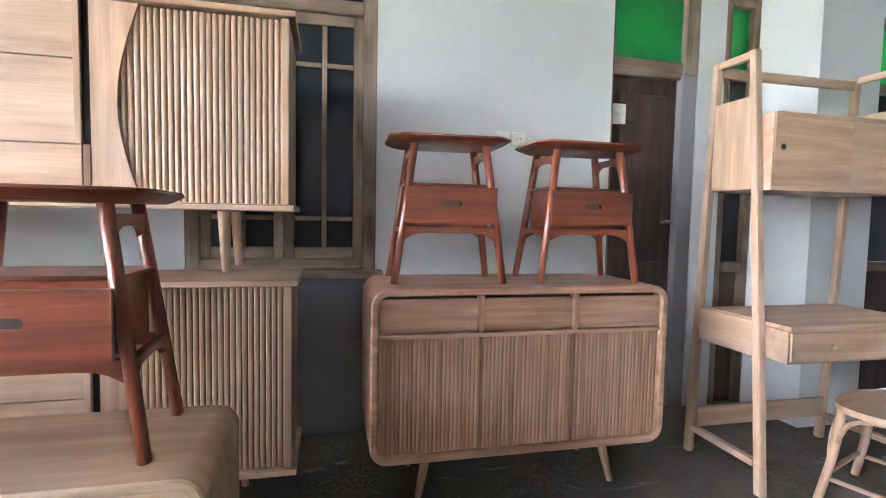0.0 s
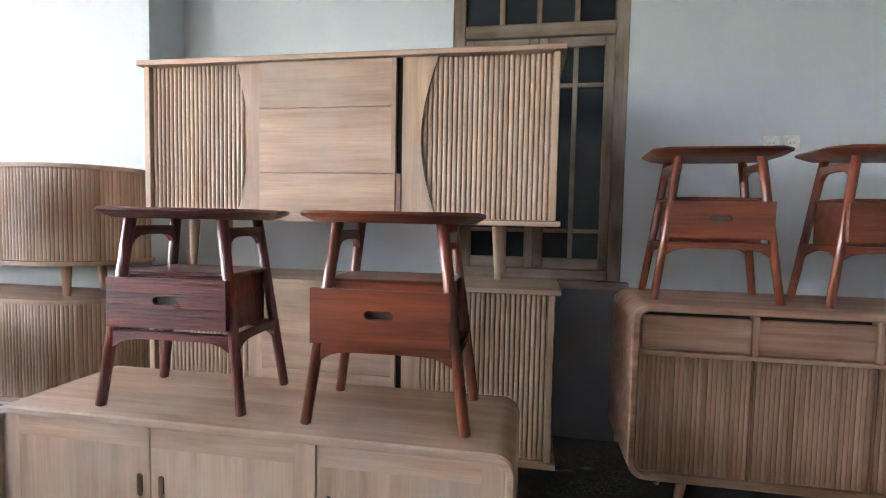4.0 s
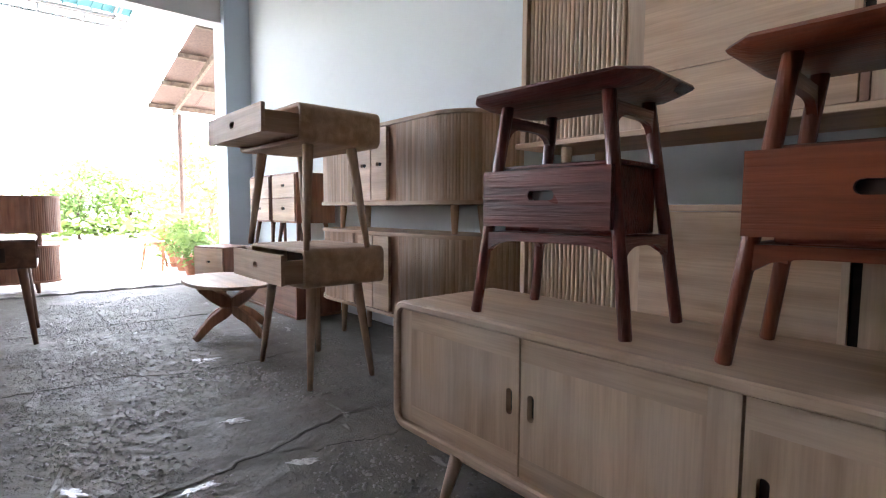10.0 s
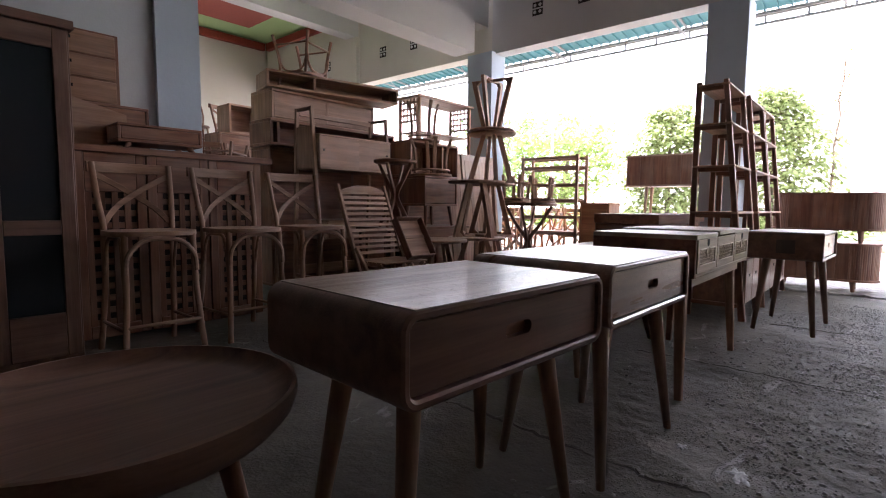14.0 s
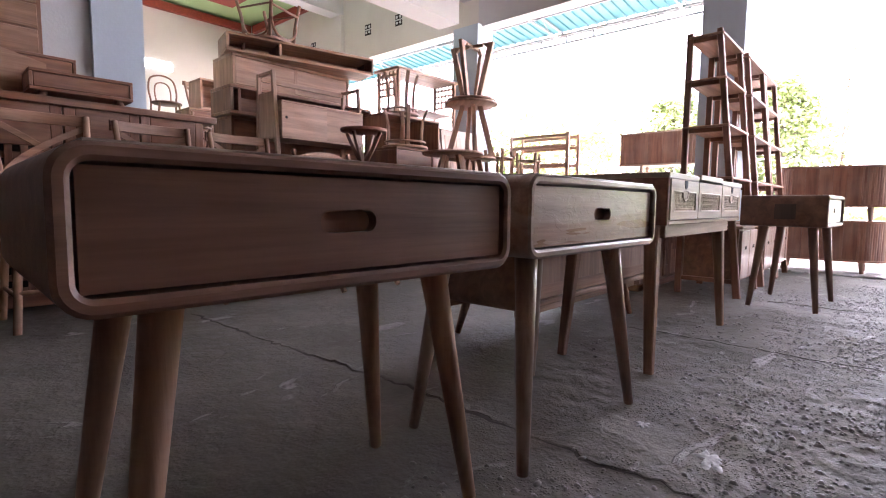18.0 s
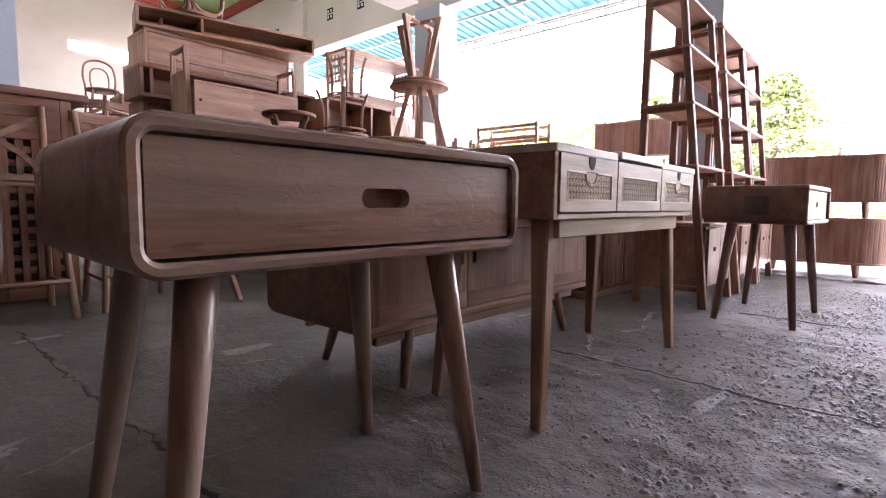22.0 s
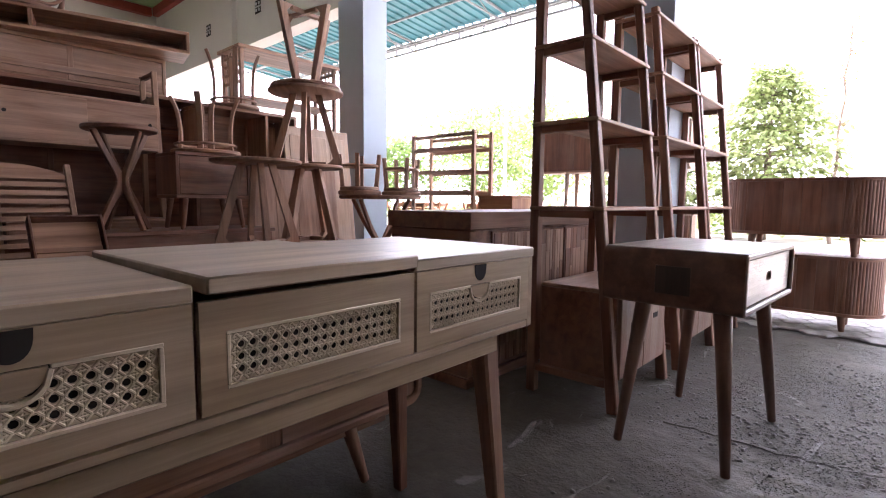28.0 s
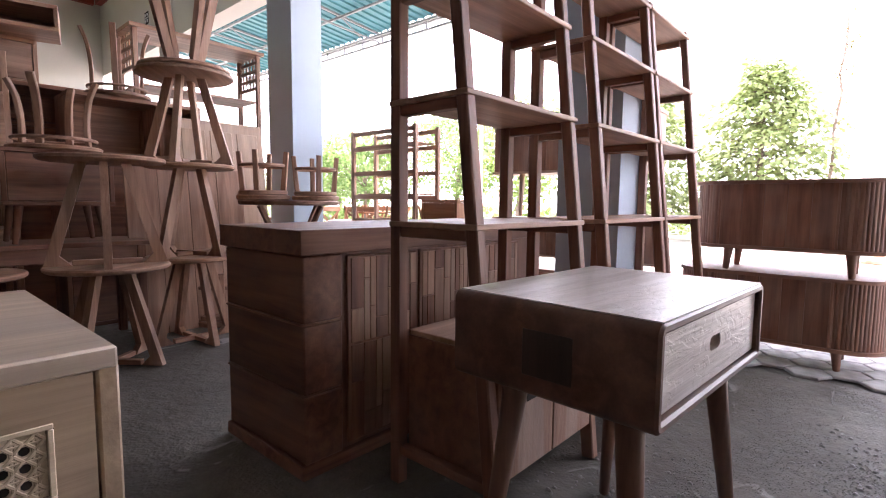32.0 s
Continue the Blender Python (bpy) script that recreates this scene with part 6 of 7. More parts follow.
copy_thing(bc, pose(-2.405, -2.91, 0, 0, 0, 182))
copy_thing(bc, pose(-3.005, -2.94, 0, 0, 0, 179))


def lattice_bar(at, rz):
    w, d, h = 1.34, 0.45, 1.265
    root = thing("bar_counter", "dark teak bar counter with square-pierced front panels", "bar counter", at, rz)
    part("counter_top", bx(-0.06, w + 0.06, -0.03, d, h, h + 0.045), BROWN[0], root)
    # core painted near-black for the shade behind the lattice
    part("core", bx(0.03, w - 0.03, 0.05, d - 0.02, 0.03, h - 0.001), UNLIT, root)
    for k in range(3):
        x0 = 0.02 + k * (w - 0.04) / 3
        x1 = x0 + (w - 0.04) / 3 - 0.01
        f = part("lattice_panel", bx(x0, x0 + 0.06, 0.0, 0.03, 0.02, h - 0.002), BROWN[2], root)
        part("stile", bx(x1 - 0.06, x1, 0.0, 0.03, 0.02, h - 0.002), BROWN[2], f)
        part("rail", bx(x0 + 0.061, x1 - 0.061, 0.0, 0.03, h - 0.26, h - 0.002), BROWN[0], f)
        part("rail", bx(x0 + 0.061, x1 - 0.061, 0.0, 0.03, 0.02, 0.10), BROWN[0], f)
        n = 4
        step = (x1 - x0 - 0.122) / n
        for j in range(n):
            a = x0 + 0.061 + step * j
            part("lattice_bar", bx(a, a + step * 0.5, 0.006, 0.018, 0.101, h - 0.261, 0.001), BROWN[2], f)
        m = 11
        st = (h - 0.361) / m
        for j in range(m):
            z = 0.101 + st * j
            part("lattice_bar", bx(x0 + 0.062, x1 - 0.062, 0.019, 0.027, z, z + st * 0.5, 0.001), BROWN[0], f)
    return root


lattice_bar((-1.49, -3.36, 0), 180)
open_box("flat_chest", "flat brown wooden chest lying on the bar", "chest", (-1.79, -3.42, 1.311), 178, 0.56, 0.34, 0.13, 0.02, BROWN, 0.045, 1)
cup = thing("glass_cupboard", "tall dark wooden cupboard with glazed doors", "cupboard", (-0.62, -2.95, 0), 180)
part("case", bx(0, 0.82, 0.03, 0.45, 0, 1.90), UMBER[2], cup)
part("cornice", bx(-0.02, 0.84, 0.0, 0.47, 1.901, 1.95), UMBER[0], cup)
for k in range(2):
    a = 0.01 + 0.40 * k
    dr = part("door", bx(a, a + 0.07, 0.0, 0.029, 0.05, 1.89), UMBER[2], cup)
    part("stile", bx(a + 0.325, a + 0.395, 0.0, 0.029, 0.05, 1.89), UMBER[2], dr)
    for z0, z1 in ((0.05, 0.30), (0.75, 0.83), (1.78, 1.89)):
        part("rail", bx(a + 0.071, a + 0.324, 0.0, 0.029, z0, z1), UMBER[0], dr)
    for z0, z1 in ((0.301, 0.749), (0.831, 1.779)):
        part("pane", bx(a + 0.071, a + 0.324, 0.012, 0.016, z0, z1, 0), GLASS, dr)
open_box("wall_cabinet", "brown wooden cabinet standing against the dividing wall", "cabinet", (-1.50, -3.80, 0), 180, 0.62, 0.38, 1.66, 0.02, BROWN, 0.0, 1)
dc = thing("drawer_chest", "small brown chest with three long drawers", "chest", (-1.485, -3.88, 1.665), 180)
part("case", bx(0, 0.47, 0.012, 0.26, 0, 0.52), BROWN[2], dc)
for k in range(3):
    f = part("drawer_front", bx(0.012, 0.445, 0.0, 0.0115, 0.012 + 0.168 * k, 0.168 + 0.168 * k), MID[0], dc)
    part("finger_notch", bx(0.06, 0.17, -0.0015, 0.0005, 0.10 + 0.168 * k, 0.122 + 0.168 * k, 0), HOLE, f)
sb = thing("leaning_panel", "pale tan board with a slanting top standing on the bar", "panel", (0, -3.70, 1.3105))
part("panel", slab([(-1.93, 0), (-1.93, 0.265), (-1.45, 0.39), (-1.45, 0)], -0.012, 0.012), TEAK[0], sb)

# ---- the stacks in the far bay ----
open_box("tall_cabinet", "tall dark teak cabinet carrying stacked pieces", "cabinet", (-3.62, -4.62, 0), 180, 1.74, 0.42, 1.58, 0.03, BROWN, 0.0, 3)
open_box("shelf_unit", "open brown shelf unit lying between stacked cabinets", "shelf", (-3.56, -4.50, 1.581), 180, 1.84, 0.46, 0.289, 0.032, BROWN, 0.0, 0, 0.1)
open_box("sliding_cabinet", "teak cabinet with two sliding doors, stacked high", "cabinet", (-3.64, -4.60, 1.871), 180, 1.48, 0.46, 0.345, 0.03, TEAK, 0.0, 2)
open_box("shelf_unit", "open teak shelf unit lying on top of a cabinet", "shelf", (-3.57, -4.58, 2.2175), 167, 1.66, 0.40, 0.19, 0.028, TEAK, 0.0, 0, 0.55)
secretary((-3.76, -3.87, 0), 180, "brown teak ladder-frame desk with sliding doors", TEAK, 1.09, 0.50, 1.97, (1.31, 1.68), (0.57, 0.77), False)
hc = cross_back_chair("bentwood_chair", "brown bentwood chair turned over on top of the shelves", "chair", BROWN)
hc.matrix_basis = pose(-4.10, -4.66, 2.863, 180, 0, 20)
open_box("tall_cabinet", "tall brown cabinet in the far bay under stacked chairs", "cabinet", (-4.05, -6.75, 0), 180, 1.25, 0.5, 1.98, 0.03, BROWN, 0.0, 2)
open_box("box_shelf", "open brown wooden box shelf standing on a tall cabinet", "shelf", (-4.22, -6.78, 1.981), 180, 0.56, 0.40, 0.43, 0.03, TEAK)
plain_table("work_table", "high dark wooden table with chairs stacked on it", "table", (-3.55, -7.25, 0), 180, 1.6, 0.7, 1.68, BROWN)


def hoop_chair(at, rz, label, skin):
    """Bentwood chair: round seat, tall outer hoop and a smaller inner one."""
    root = thing("hoop_chair", label, "chair", at, rz)
    part("seat", disc(0, 0, 0.43, 0.46, 0.205, 36, 0.008), skin[0], root)
    part("seat_ring", sweep([(0.165 * math.cos(2 * math.pi * k / 28), 0.165 * math.sin(2 * math.pi * k / 28), 0.27) for k in range(29)], 0.009, 8), skin[0], root)
    for s in (-1, 1):
        part("front_leg", rod((s * 0.18, -0.18, 0), (s * 0.13, -0.13, 0.431), 0.013, 0.016, 10), skin[2], root)
    outer = [(-0.19, 0.23, 0), (-0.17, 0.17, 0.44), (-0.19, 0.21, 0.66), (-0.15, 0.25, 0.84), (0, 0.265, 0.90), (0.15, 0.25, 0.84), (0.19, 0.21, 0.66), (0.17, 0.17, 0.44), (0.19, 0.23, 0)]
    part("outer_hoop", sweep(curve(outer), 0.0135, 10), skin[2], root)
    inner = [(-0.09, 0.17, 0.455), (-0.11, 0.20, 0.62), (-0.085, 0.23, 0.75), (0, 0.24, 0.79), (0.085, 0.23, 0.75), (0.11, 0.20, 0.62), (0.09, 0.17, 0.455)]
    part("inner_hoop", sweep(curve(inner), 0.0105, 10), skin[2], root)
    return root


hoop_chair((-4.07, -7.60, 1.681), 175, "brown bentwood chair with a double hoop back on a high table", BROWN)
c = copy_thing(hc, pose(-4.70, -7.62, 1.681, 0, 0, 190))
tagged(c, "brown bentwood chair standing on a high table", "chair")
plain_table("chair_table", "dark wooden table crowded with stacked chairs", "table", (-3.05, -5.15, 0), 180, 1.15, 0.62, 0.80, BROWN)
for x, y, z, rx, rz, tx in ((-3.32, -5.40, 0.801, 0, 170, "dark brown bentwood chair standing on a crowded table"), (-3.86, -5.46, 0.801, 0, 200, "dark brown bentwood chair beside others on a table"), (-3.50, -5.52, 1.66, 180, 40, "dark brown bentwood chair turned over on its neighbour")):
    c = copy_thing(hc, pose(x, y, z, rx, 0, rz))
    tagged(c, tx, "chair")
slat_chair((-3.475, -2.83, 0), 180, "brown slatted folding chair with a bowed top rail", TEAK)
plain_table("bench_table", "long low brown table carrying stools and a case", "table", (-4.12, -3.20, 0), 180, 1.30, 0.55, 0.70, BROWN)
cross_plate_stool((-4.39, -3.42, 0.701), 20, "dark round stool on crossed plates, standing on a table", BROWN, 0.715, 0.23)
open_box("small_case", "brown wooden case on short legs, standing on a table", "case", (-4.68, -3.25, 0.701), 180, 0.56, 0.40, 0.335, 0.025, BROWN, 0.23, 1)
loop_stool((-4.42, -2.81, 0), 10, "brown round stool with plate legs", MID, 0.60, 0.29)
loop_stool((-5.085, -2.84, 0), 40, "brown round stool with plate legs under a stack", TEAK, 0.595, 0.315)
loop_stool((-5.085, -2.85, 0.596), 75, "brown round stool stacked on another", TEAK, 0.615, 0.315)
loop_stool((-5.64, -3.05, 0), 5, "brown round stool at the foot of a stack", TEAK, 0.595, 0.295)
loop_stool((-5.64, -3.05, 0.596), 20, "brown round stool in a stack", TEAK, 0.615, 0.285)
loop_stool((-5.63, -3.05, 1.212), 50, "brown round stool high in a stack", TEAK, 0.60, 0.30)
loop_stool((-5.63, -3.05, 2.44), 10, "brown round stool turned over on top of a stack", TEAK, 0.62, 0.28, True)


def turned_stool(at, rz, label, skin, r=0.25, h=0.44):
    """Round stool lying on its seat, four flat curved legs in the air, a ring under the seat."""
    root = thing("turned_stool", label, "stool", at, rz, "stools turned over")
    part("seat", disc(0, 0, 0, 0.032, r, 36, 0.008), skin[0], root)
    part("ring", sweep([(r * 0.86 * math.cos(2 * math.pi * k / 32), r * 0.86 * math.sin(2 * math.pi * k / 32), 0.075) for k in range(33)], 0.011, 8), skin[0], root)
    for k in range(4):
        a = radians(90 * k + 40)
        c, s = math.cos(a), math.sin(a)
        pts = curve([(c * r * 0.74, s * r * 0.74, 0.033), (c * r * 0.72, s * r * 0.72, h * 0.4), (c * r * 0.80, s * r * 0.80, h * 0.75), (c * r * 0.98, s * r * 0.98, h)], 5)
        part("leg", ribbon(pts, 0.042, 0.026, (c, s, 0.001)), skin[2], root)
    return root


turned_stool((-4.98, -3.44, 1.2665), 15, "brown round stool turned over on a case", TEAK)
turned_stool((-5.52, -4.08, 1.761), 30, "brown round stool turned over on a cupboard", MID, 0.23, 0.52)
open_box("open_cupboard", "brown open cupboard with a shelf behind the stools", "cupboard", (-5.16, -3.95, 1.3), 180, 0.94, 0.40, 0.46, 0.03, MID, 0.0, 0, 0.62)
open_box("low_cupboard", "dark wooden cupboard under an open one behind the stools", "cupboard", (-5.10, -3.96, 0), 180, 1.0, 0.40, 1.299, 0.03, BROWN, 0.0, 2)
lq = thing("leaning_panel", "plain pale wooden board leaning behind the stools", "panel", (-5.36, -3.36, 0), 180)
for k in range(4):
    pq = part("plank", bx(0.215 * k + 0.001, 0.215 * k + 0.214, 0, 0.025, 0, 1.22, 0.002), TEAK[2], lq)
    pq.matrix_basis = pose(0, 0, 0, -6, 0, 0)
lp = thing("leaning_panel", "large pale wooden door panel leaning on the stacks", "panel", (-5.75, -3.42, 0), 180)
pb = part("panel", bx(0, 0.72, 0, 0.03, 0, 1.62), PALE[2], lp)
pb.matrix_basis = pose(0, 0, 0, -7, 0, 0)
for k in range(3):
    st = part("moulding", bx(0.05 + 0.22 * k, 0.23 + 0.22 * k, -0.006, -0.0005, 0.08, 1.54), PALE[2], lp)
    st.matrix_basis = pose(0, 0, 0, -7, 0, 0)


def lattice_cabinet(at, rz):
    root = thing("lattice_cabinet", "brown cabinet with pierced lattice sides under its top", "cabinet", at, rz)
    w, d = 1.15, 0.42
    part("body", bx(0, w, 0, d, 0, 1.72), BROWN[2], root)
    for k in range(3):
        part("door", bx(0.02 + 0.37 * k, 0.38 + 0.37 * k, -0.018, -0.0005, 0.1, 1.68), TEAK[2], root)
    for x in (0, w - 0.04):
        for y in (0.0, d - 0.04):
            part("post", bx(x, x + 0.04, y, y + 0.04, 1.721, 2.425), TEAK[2], root)
        for j in range(4):
            part("lattice_bar", bx(x + 0.012, x + 0.028, 0.041, d - 0.041, 2.10 + 0.085 * j, 2.13 + 0.085 * j, 0.001), TEAK[1], root)
        for j in range(5):
            y = 0.05 + 0.07 * j
            part("lattice_bar", bx(x + 0.0285, x + 0.038, y, y + 0.025, 2.10, 2.425, 0.001), TEAK[2], root)
    part("top_board", bx(-0.03, w + 0.03, -0.03, d + 0.03, 2.426, 2.46), TEAK[0], root)
    part("shelf", bx(0.041, w - 0.041, 0.01, d - 0.01, 1.955, 1.975), TEAK[0], root)
    return root


lattice_cabinet((-5.72, -4.34, 0), 180)
cross_plate_stool((-6.33, -2.94, 0), 15, "brown table on crossed curved plates", BROWN, 0.976, 0.375, "cross_table", "table")


def ring_stool(at, rz, q=1.0):
    root = thing("low_stool", "low round wooden stool turned upside down on a table", "stool", at, rz, "low stools")
    part("seat", disc(0, 0, 0, 0.045 * q, 0.225 * q, 36, 0.008), TEAK[0], root)
    part("seat_rim", disc(0, 0, 0.0455 * q, 0.085 * q, 0.205 * q, 36, 0.006), TEAK[0], root)
    for k in range(4):
        a = radians(45 + 90 * k)
        c, s = math.cos(a) * q, math.sin(a) * q
        part("leg", bar((0.175 * c, 0.175 * s, 0.0855 * q), (0.205 * c, 0.205 * s, 0.42 * q), 0.045 * q, 0.045 * q, 0.04 * q, 0.04 * q, (c, s, 0)), TEAK[2], root)
    part("ring", sweep([(0.185 * q * math.cos(2 * math.pi * k / 28), 0.185 * q * math.sin(2 * math.pi * k / 28), 0.30 * q) for k in range(29)], 0.016 * q, 8), TEAK[0], root)


ring_stool((-6.155, -3.02, 0.977), 0, 0.86)
ring_stool((-6.49, -2.83, 0.977), 20, 0.80)
ring_stool((-6.0, -3.42, 0.0), 20)

# ---- low table and chests by the side wall ----
jt = thing("coffee_table", "pale oval coffee table on crossed curved plates", "coffee table", (-4.62, 1.43, 0), 0)
pts = [(0.50 * math.copysign(abs(math.cos(a)) ** 0.85, math.cos(a)), 0.325 * math.sin(a)) for a in (2 * math.pi * k / 44 for k in range(44))]
part("tabletop", slab(pts, 0.405, 0.428, None, "z"), PALE[0], jt)
for k in range(4):
    run = curve([(0.33, 0, 0.012), (0.20, 0, 0.115), (0.055, 0, 0.185), (0.055, 0, 0.245), (0.17, 0, 0.315), (0.28, 0, 0.402)], 6)
    ob = part("curved_leg", ribbon(run, 0.03, 0.05, (1, 0, 0.001), lambda t: 1.05 + 1.2 * (1 - abs(2 * t - 1))), TEAK[2], jt)
    ob.matrix_basis = pose(0.04, 0, 0, 0, 0, 21 + 90 * k)


def open_drawer(at, rz, tilt, w, d, h):
    """A loose drawer without its cabinet, propped up."""
    root = thing("loose_drawer", "empty brown wooden drawer propped on a slatted chair", "drawer", at, rz)
    root.matrix_basis = pose(*at, tilt, 0, rz)
    part("bottom", bx(0.013, w - 0.013, 0.013, d - 0.013, 0.004, 0.012), TEAK[0], root)
    for x in (0, w - 0.0125):
        part("side", bx(x, x + 0.0125, 0, d, 0, h), BROWN[1], root)
    for y in (0, d - 0.0125):
        part("end", bx(0.013, w - 0.013, y, y + 0.0125, 0, h), BROWN[0], root)
    part("rail", bx(0.013, w - 0.013, d * 0.5, d * 0.5 + 0.03, 0.0121, 0.022), TEAK[0], root)
    return root


open_drawer((-3.76, -2.60, 0.450), 180, 60, 0.33, 0.40, 0.075)


def drawer_stand(at, rz, label, w, d, h, legs, rows, skin, front, group=""):
    root = thing("bedside_chest", label, "bedside chest", at, rz, group)
    part("case", bx(0, w, 0.015, d, legs, legs + h), skin[2], root)
    dz = (h - 0.03) / rows
    for k in range(rows):
        a, b = legs + 0.015 + dz * k + 0.004, legs + 0.015 + dz * (k + 1) - 0.004
        f = part("drawer_front", front_with_slot(0.015, w - 0.015, a, b, 0.0, 0.014, slot(w / 2, (a + b) / 2 + 0.01, 0.075, 0.026)), front[0], root)
        part("slot_lining", bx(w / 2 - 0.05, w / 2 + 0.05, 0.0145, 0.0149, a + 0.03, b - 0.03, 0), HOLE, f)
    tapered_legs(root, [(0.08, 0.07), (w - 0.08, 0.07), (0.08, d - 0.06), (w - 0.08, d - 0.06)], legs - 0.001, skin[2], 0.014, 0.022, 0.04, (w / 2, d / 2))


open_box("low_cabinet", "low brown cabinet beside the round-ended ones", "cabinet", (-5.92, 2.02, 0), 0, 1.24, 0.45, 0.60, 0.025, BROWN, 0.0, 2)
drawer_stand((-5.28, 2.06, 0.601), 0, "pale two-drawer bedside chest on a low cabinet", 0.52, 0.40, 0.46, 0.26, 2, BROWN, PALE, "bedside chests")
drawer_stand((-5.86, 2.06, 0.601), 0, "pale two-drawer bedside chest on a low cabinet", 0.52, 0.40, 0.46, 0.26, 2, BROWN, PALE, "bedside chests")
drawer_stand((-6.75, 1.72, 0), 20, "brown bedside chest with a pale top near the opening", 0.52, 0.42, 0.36, 0.20, 1, BROWN, PALE)


# ---- outside: paving, canopy, neighbours, trees ----
def paving():
    root = thing("pavement", "pale grey hexagonal paving blocks at the threshold", "pavement", (0, 0, 0), 0, "", "structure")
    bm = bmesh.new()
    r = 0.118
    hexa = [(r * math.cos(radians(60 * k + 30)), r * math.sin(radians(60 * k + 30))) for k in range(6)]
    outer = [bm.verts.new((x, y, 0.0)) for x, y in hexa]
    lip = [bm.verts.new((x * 0.97, y * 0.97, 0.012)) for x, y in hexa]
    top = [bm.verts.new((x * 0.90, y * 0.90, 0.016)) for x, y in hexa]
    for a, b in ((outer, lip), (lip, top)):
        for k in range(6):
            bm.faces.new((a[k], a[(k + 1) % 6], b[(k + 1) % 6], b[k]))
    bm.faces.new(top)
    me = mesh_of(bm, "paving_block", PAVING)
    n = 0
    for j in range(60):
        for i in range(24):
            x = -7.80 - i * r * math.sqrt(3) - (r * math.sqrt(3) / 2 if j % 2 else 0)
            y = -2.6 + j * r * 1.5
            if y > 2.6 or x < -8.95 + 0.02 or n >= 300:
                continue
            n += 1
            part("paving_block", me, None, root, "", (x, y, -0.014))
    bm = bmesh.new()
    for j in range(-80, 80):
        for i in range(30):
            x = -9.05 - i * r * math.sqrt(3) - (r * math.sqrt(3) / 2 if j % 2 else 0)
            y = j * r * 1.5
            o = [bm.verts.new((x + a * 0.93, y + b * 0.93, -0.004)) for a, b in hexa]
            bm.faces.new(o)
    ob = part("paving_rest", bm, PAVING, root)
    ob["kind"] = "stuff"
    part("paving_bed", bx(-14.5, -9.0, -14, 12, -0.08, -0.012, 0), EARTH, root)


paving()


def canopy():
    """Corrugated teal sheets on a light steel frame, sloping down from the front wall to a lattice girder."""
    root = thing("canopy", "teal corrugated canopy roof on grey lattice steel", "canopy", (0, 0, 0), 0, "", "structure")
    x0, z0, x1, z1 = FX - 0.3, 4.72, -11.2, 4.36
    def z_at(x):
        return z0 + (z1 - z0) * (x - x0) / (x1 - x0)
    y = -13.0
    k = 0
    while y < 1.9:
        y1 = min(y + 0.80, 1.95)
        bm = bmesh.new()
        run = []
        for i in range(4):
            q = y + (y1 - y) * i / 4
            p = (y1 - y) / 4
            run += [(q, 0.0), (q + p * 0.80, 0.0), (q + p * 0.84, -0.035), (q + p * 0.96, -0.035)]
        run.append((y1, 0.0))
        for (ya, ha), (yb, hb) in zip(run, run[1:]):
            v = [bm.verts.new(p) for p in ((x0, ya, z0 + ha + 0.075), (x1, ya, z1 + ha + 0.06), (x1, yb, z1 + hb + 0.06), (x0, yb, z0 + hb + 0.075))]
            bm.faces.new(v)
        part("sheet", bm, TEALROOF, root)
        y = y1
        k += 1
    for x in (-8.2, -9.2, -10.2, -11.15):
        part("purlin", bx(x - 0.02, x + 0.02, -13, 1.95, z_at(x) - 0.045, z_at(x) - 0.002), STEEL, root)
    for y in (-12.5, -10.0, -7.5, -5.0, -2.5, -0.1, 1.7):
        part("rafter", bar((x0, y, z0 + 0.02), (x1, y, z1 + 0.02), 0.04, 0.04), STEEL, root)
        part("rafter", bar((x0, y, z0 - 0.28), (x1, y, z1 - 0.14), 0.03, 0.03), STEEL, root)
        for q in range(8):
            xa = x0 + (x1 - x0) * q / 8
            xb = x0 + (x1 - x0) * (q + 1) / 8
            part("web", bar((xa, y, z_at(xa) - 0.26 if q % 2 else z_at(xa)), (xb, y, z_at(xb) if q % 2 else z_at(xb) - 0.22), 0.018, 0.018), STEEL, root)
    part("girder_chord", bx(x1 - 0.025, x1 + 0.025, -13, 1.95, z1 - 0.02, z1 + 0.022), STEEL, root)
    part("girder_chord", bx(x1 - 0.025, x1 + 0.025, -13, 1.95, z1 - 0.20, z1 - 0.16), STEEL, root)
    part("gutter_lip", bx(x1 - 0.10, x1 - 0.03, -13, 1.95, z1 - 0.035, z1 - 0.005), STEEL, root)
    y = -13.0
    while y < 1.9:
        part("girder_web", bx(x1 - 0.016, x1 + 0.016, y, y + 0.03, z1 - 0.159, z1 - 0.021), STEEL, root)
        y += 0.62
    return root


canopy()
pl = thing("flag_pole", "thin weathered pole standing in the yard", "pole", (-13.5, -6.6, -0.09))
part("pole", rod((0, 0, 0), (0.02, 0, 4.6), 0.05, 0.035, 10), plain("pole_paint", (0.45, 0.30, 0.28), 0.7), pl)
gp = thing("steel_post", "rust brown steel post under the lean-to roof", "post", (-10.45, 2.52, -0.09))
part("post", rod((0, 0, 0), (0, 0, 2.76), 0.04, 0.04, 10), RUST, gp)


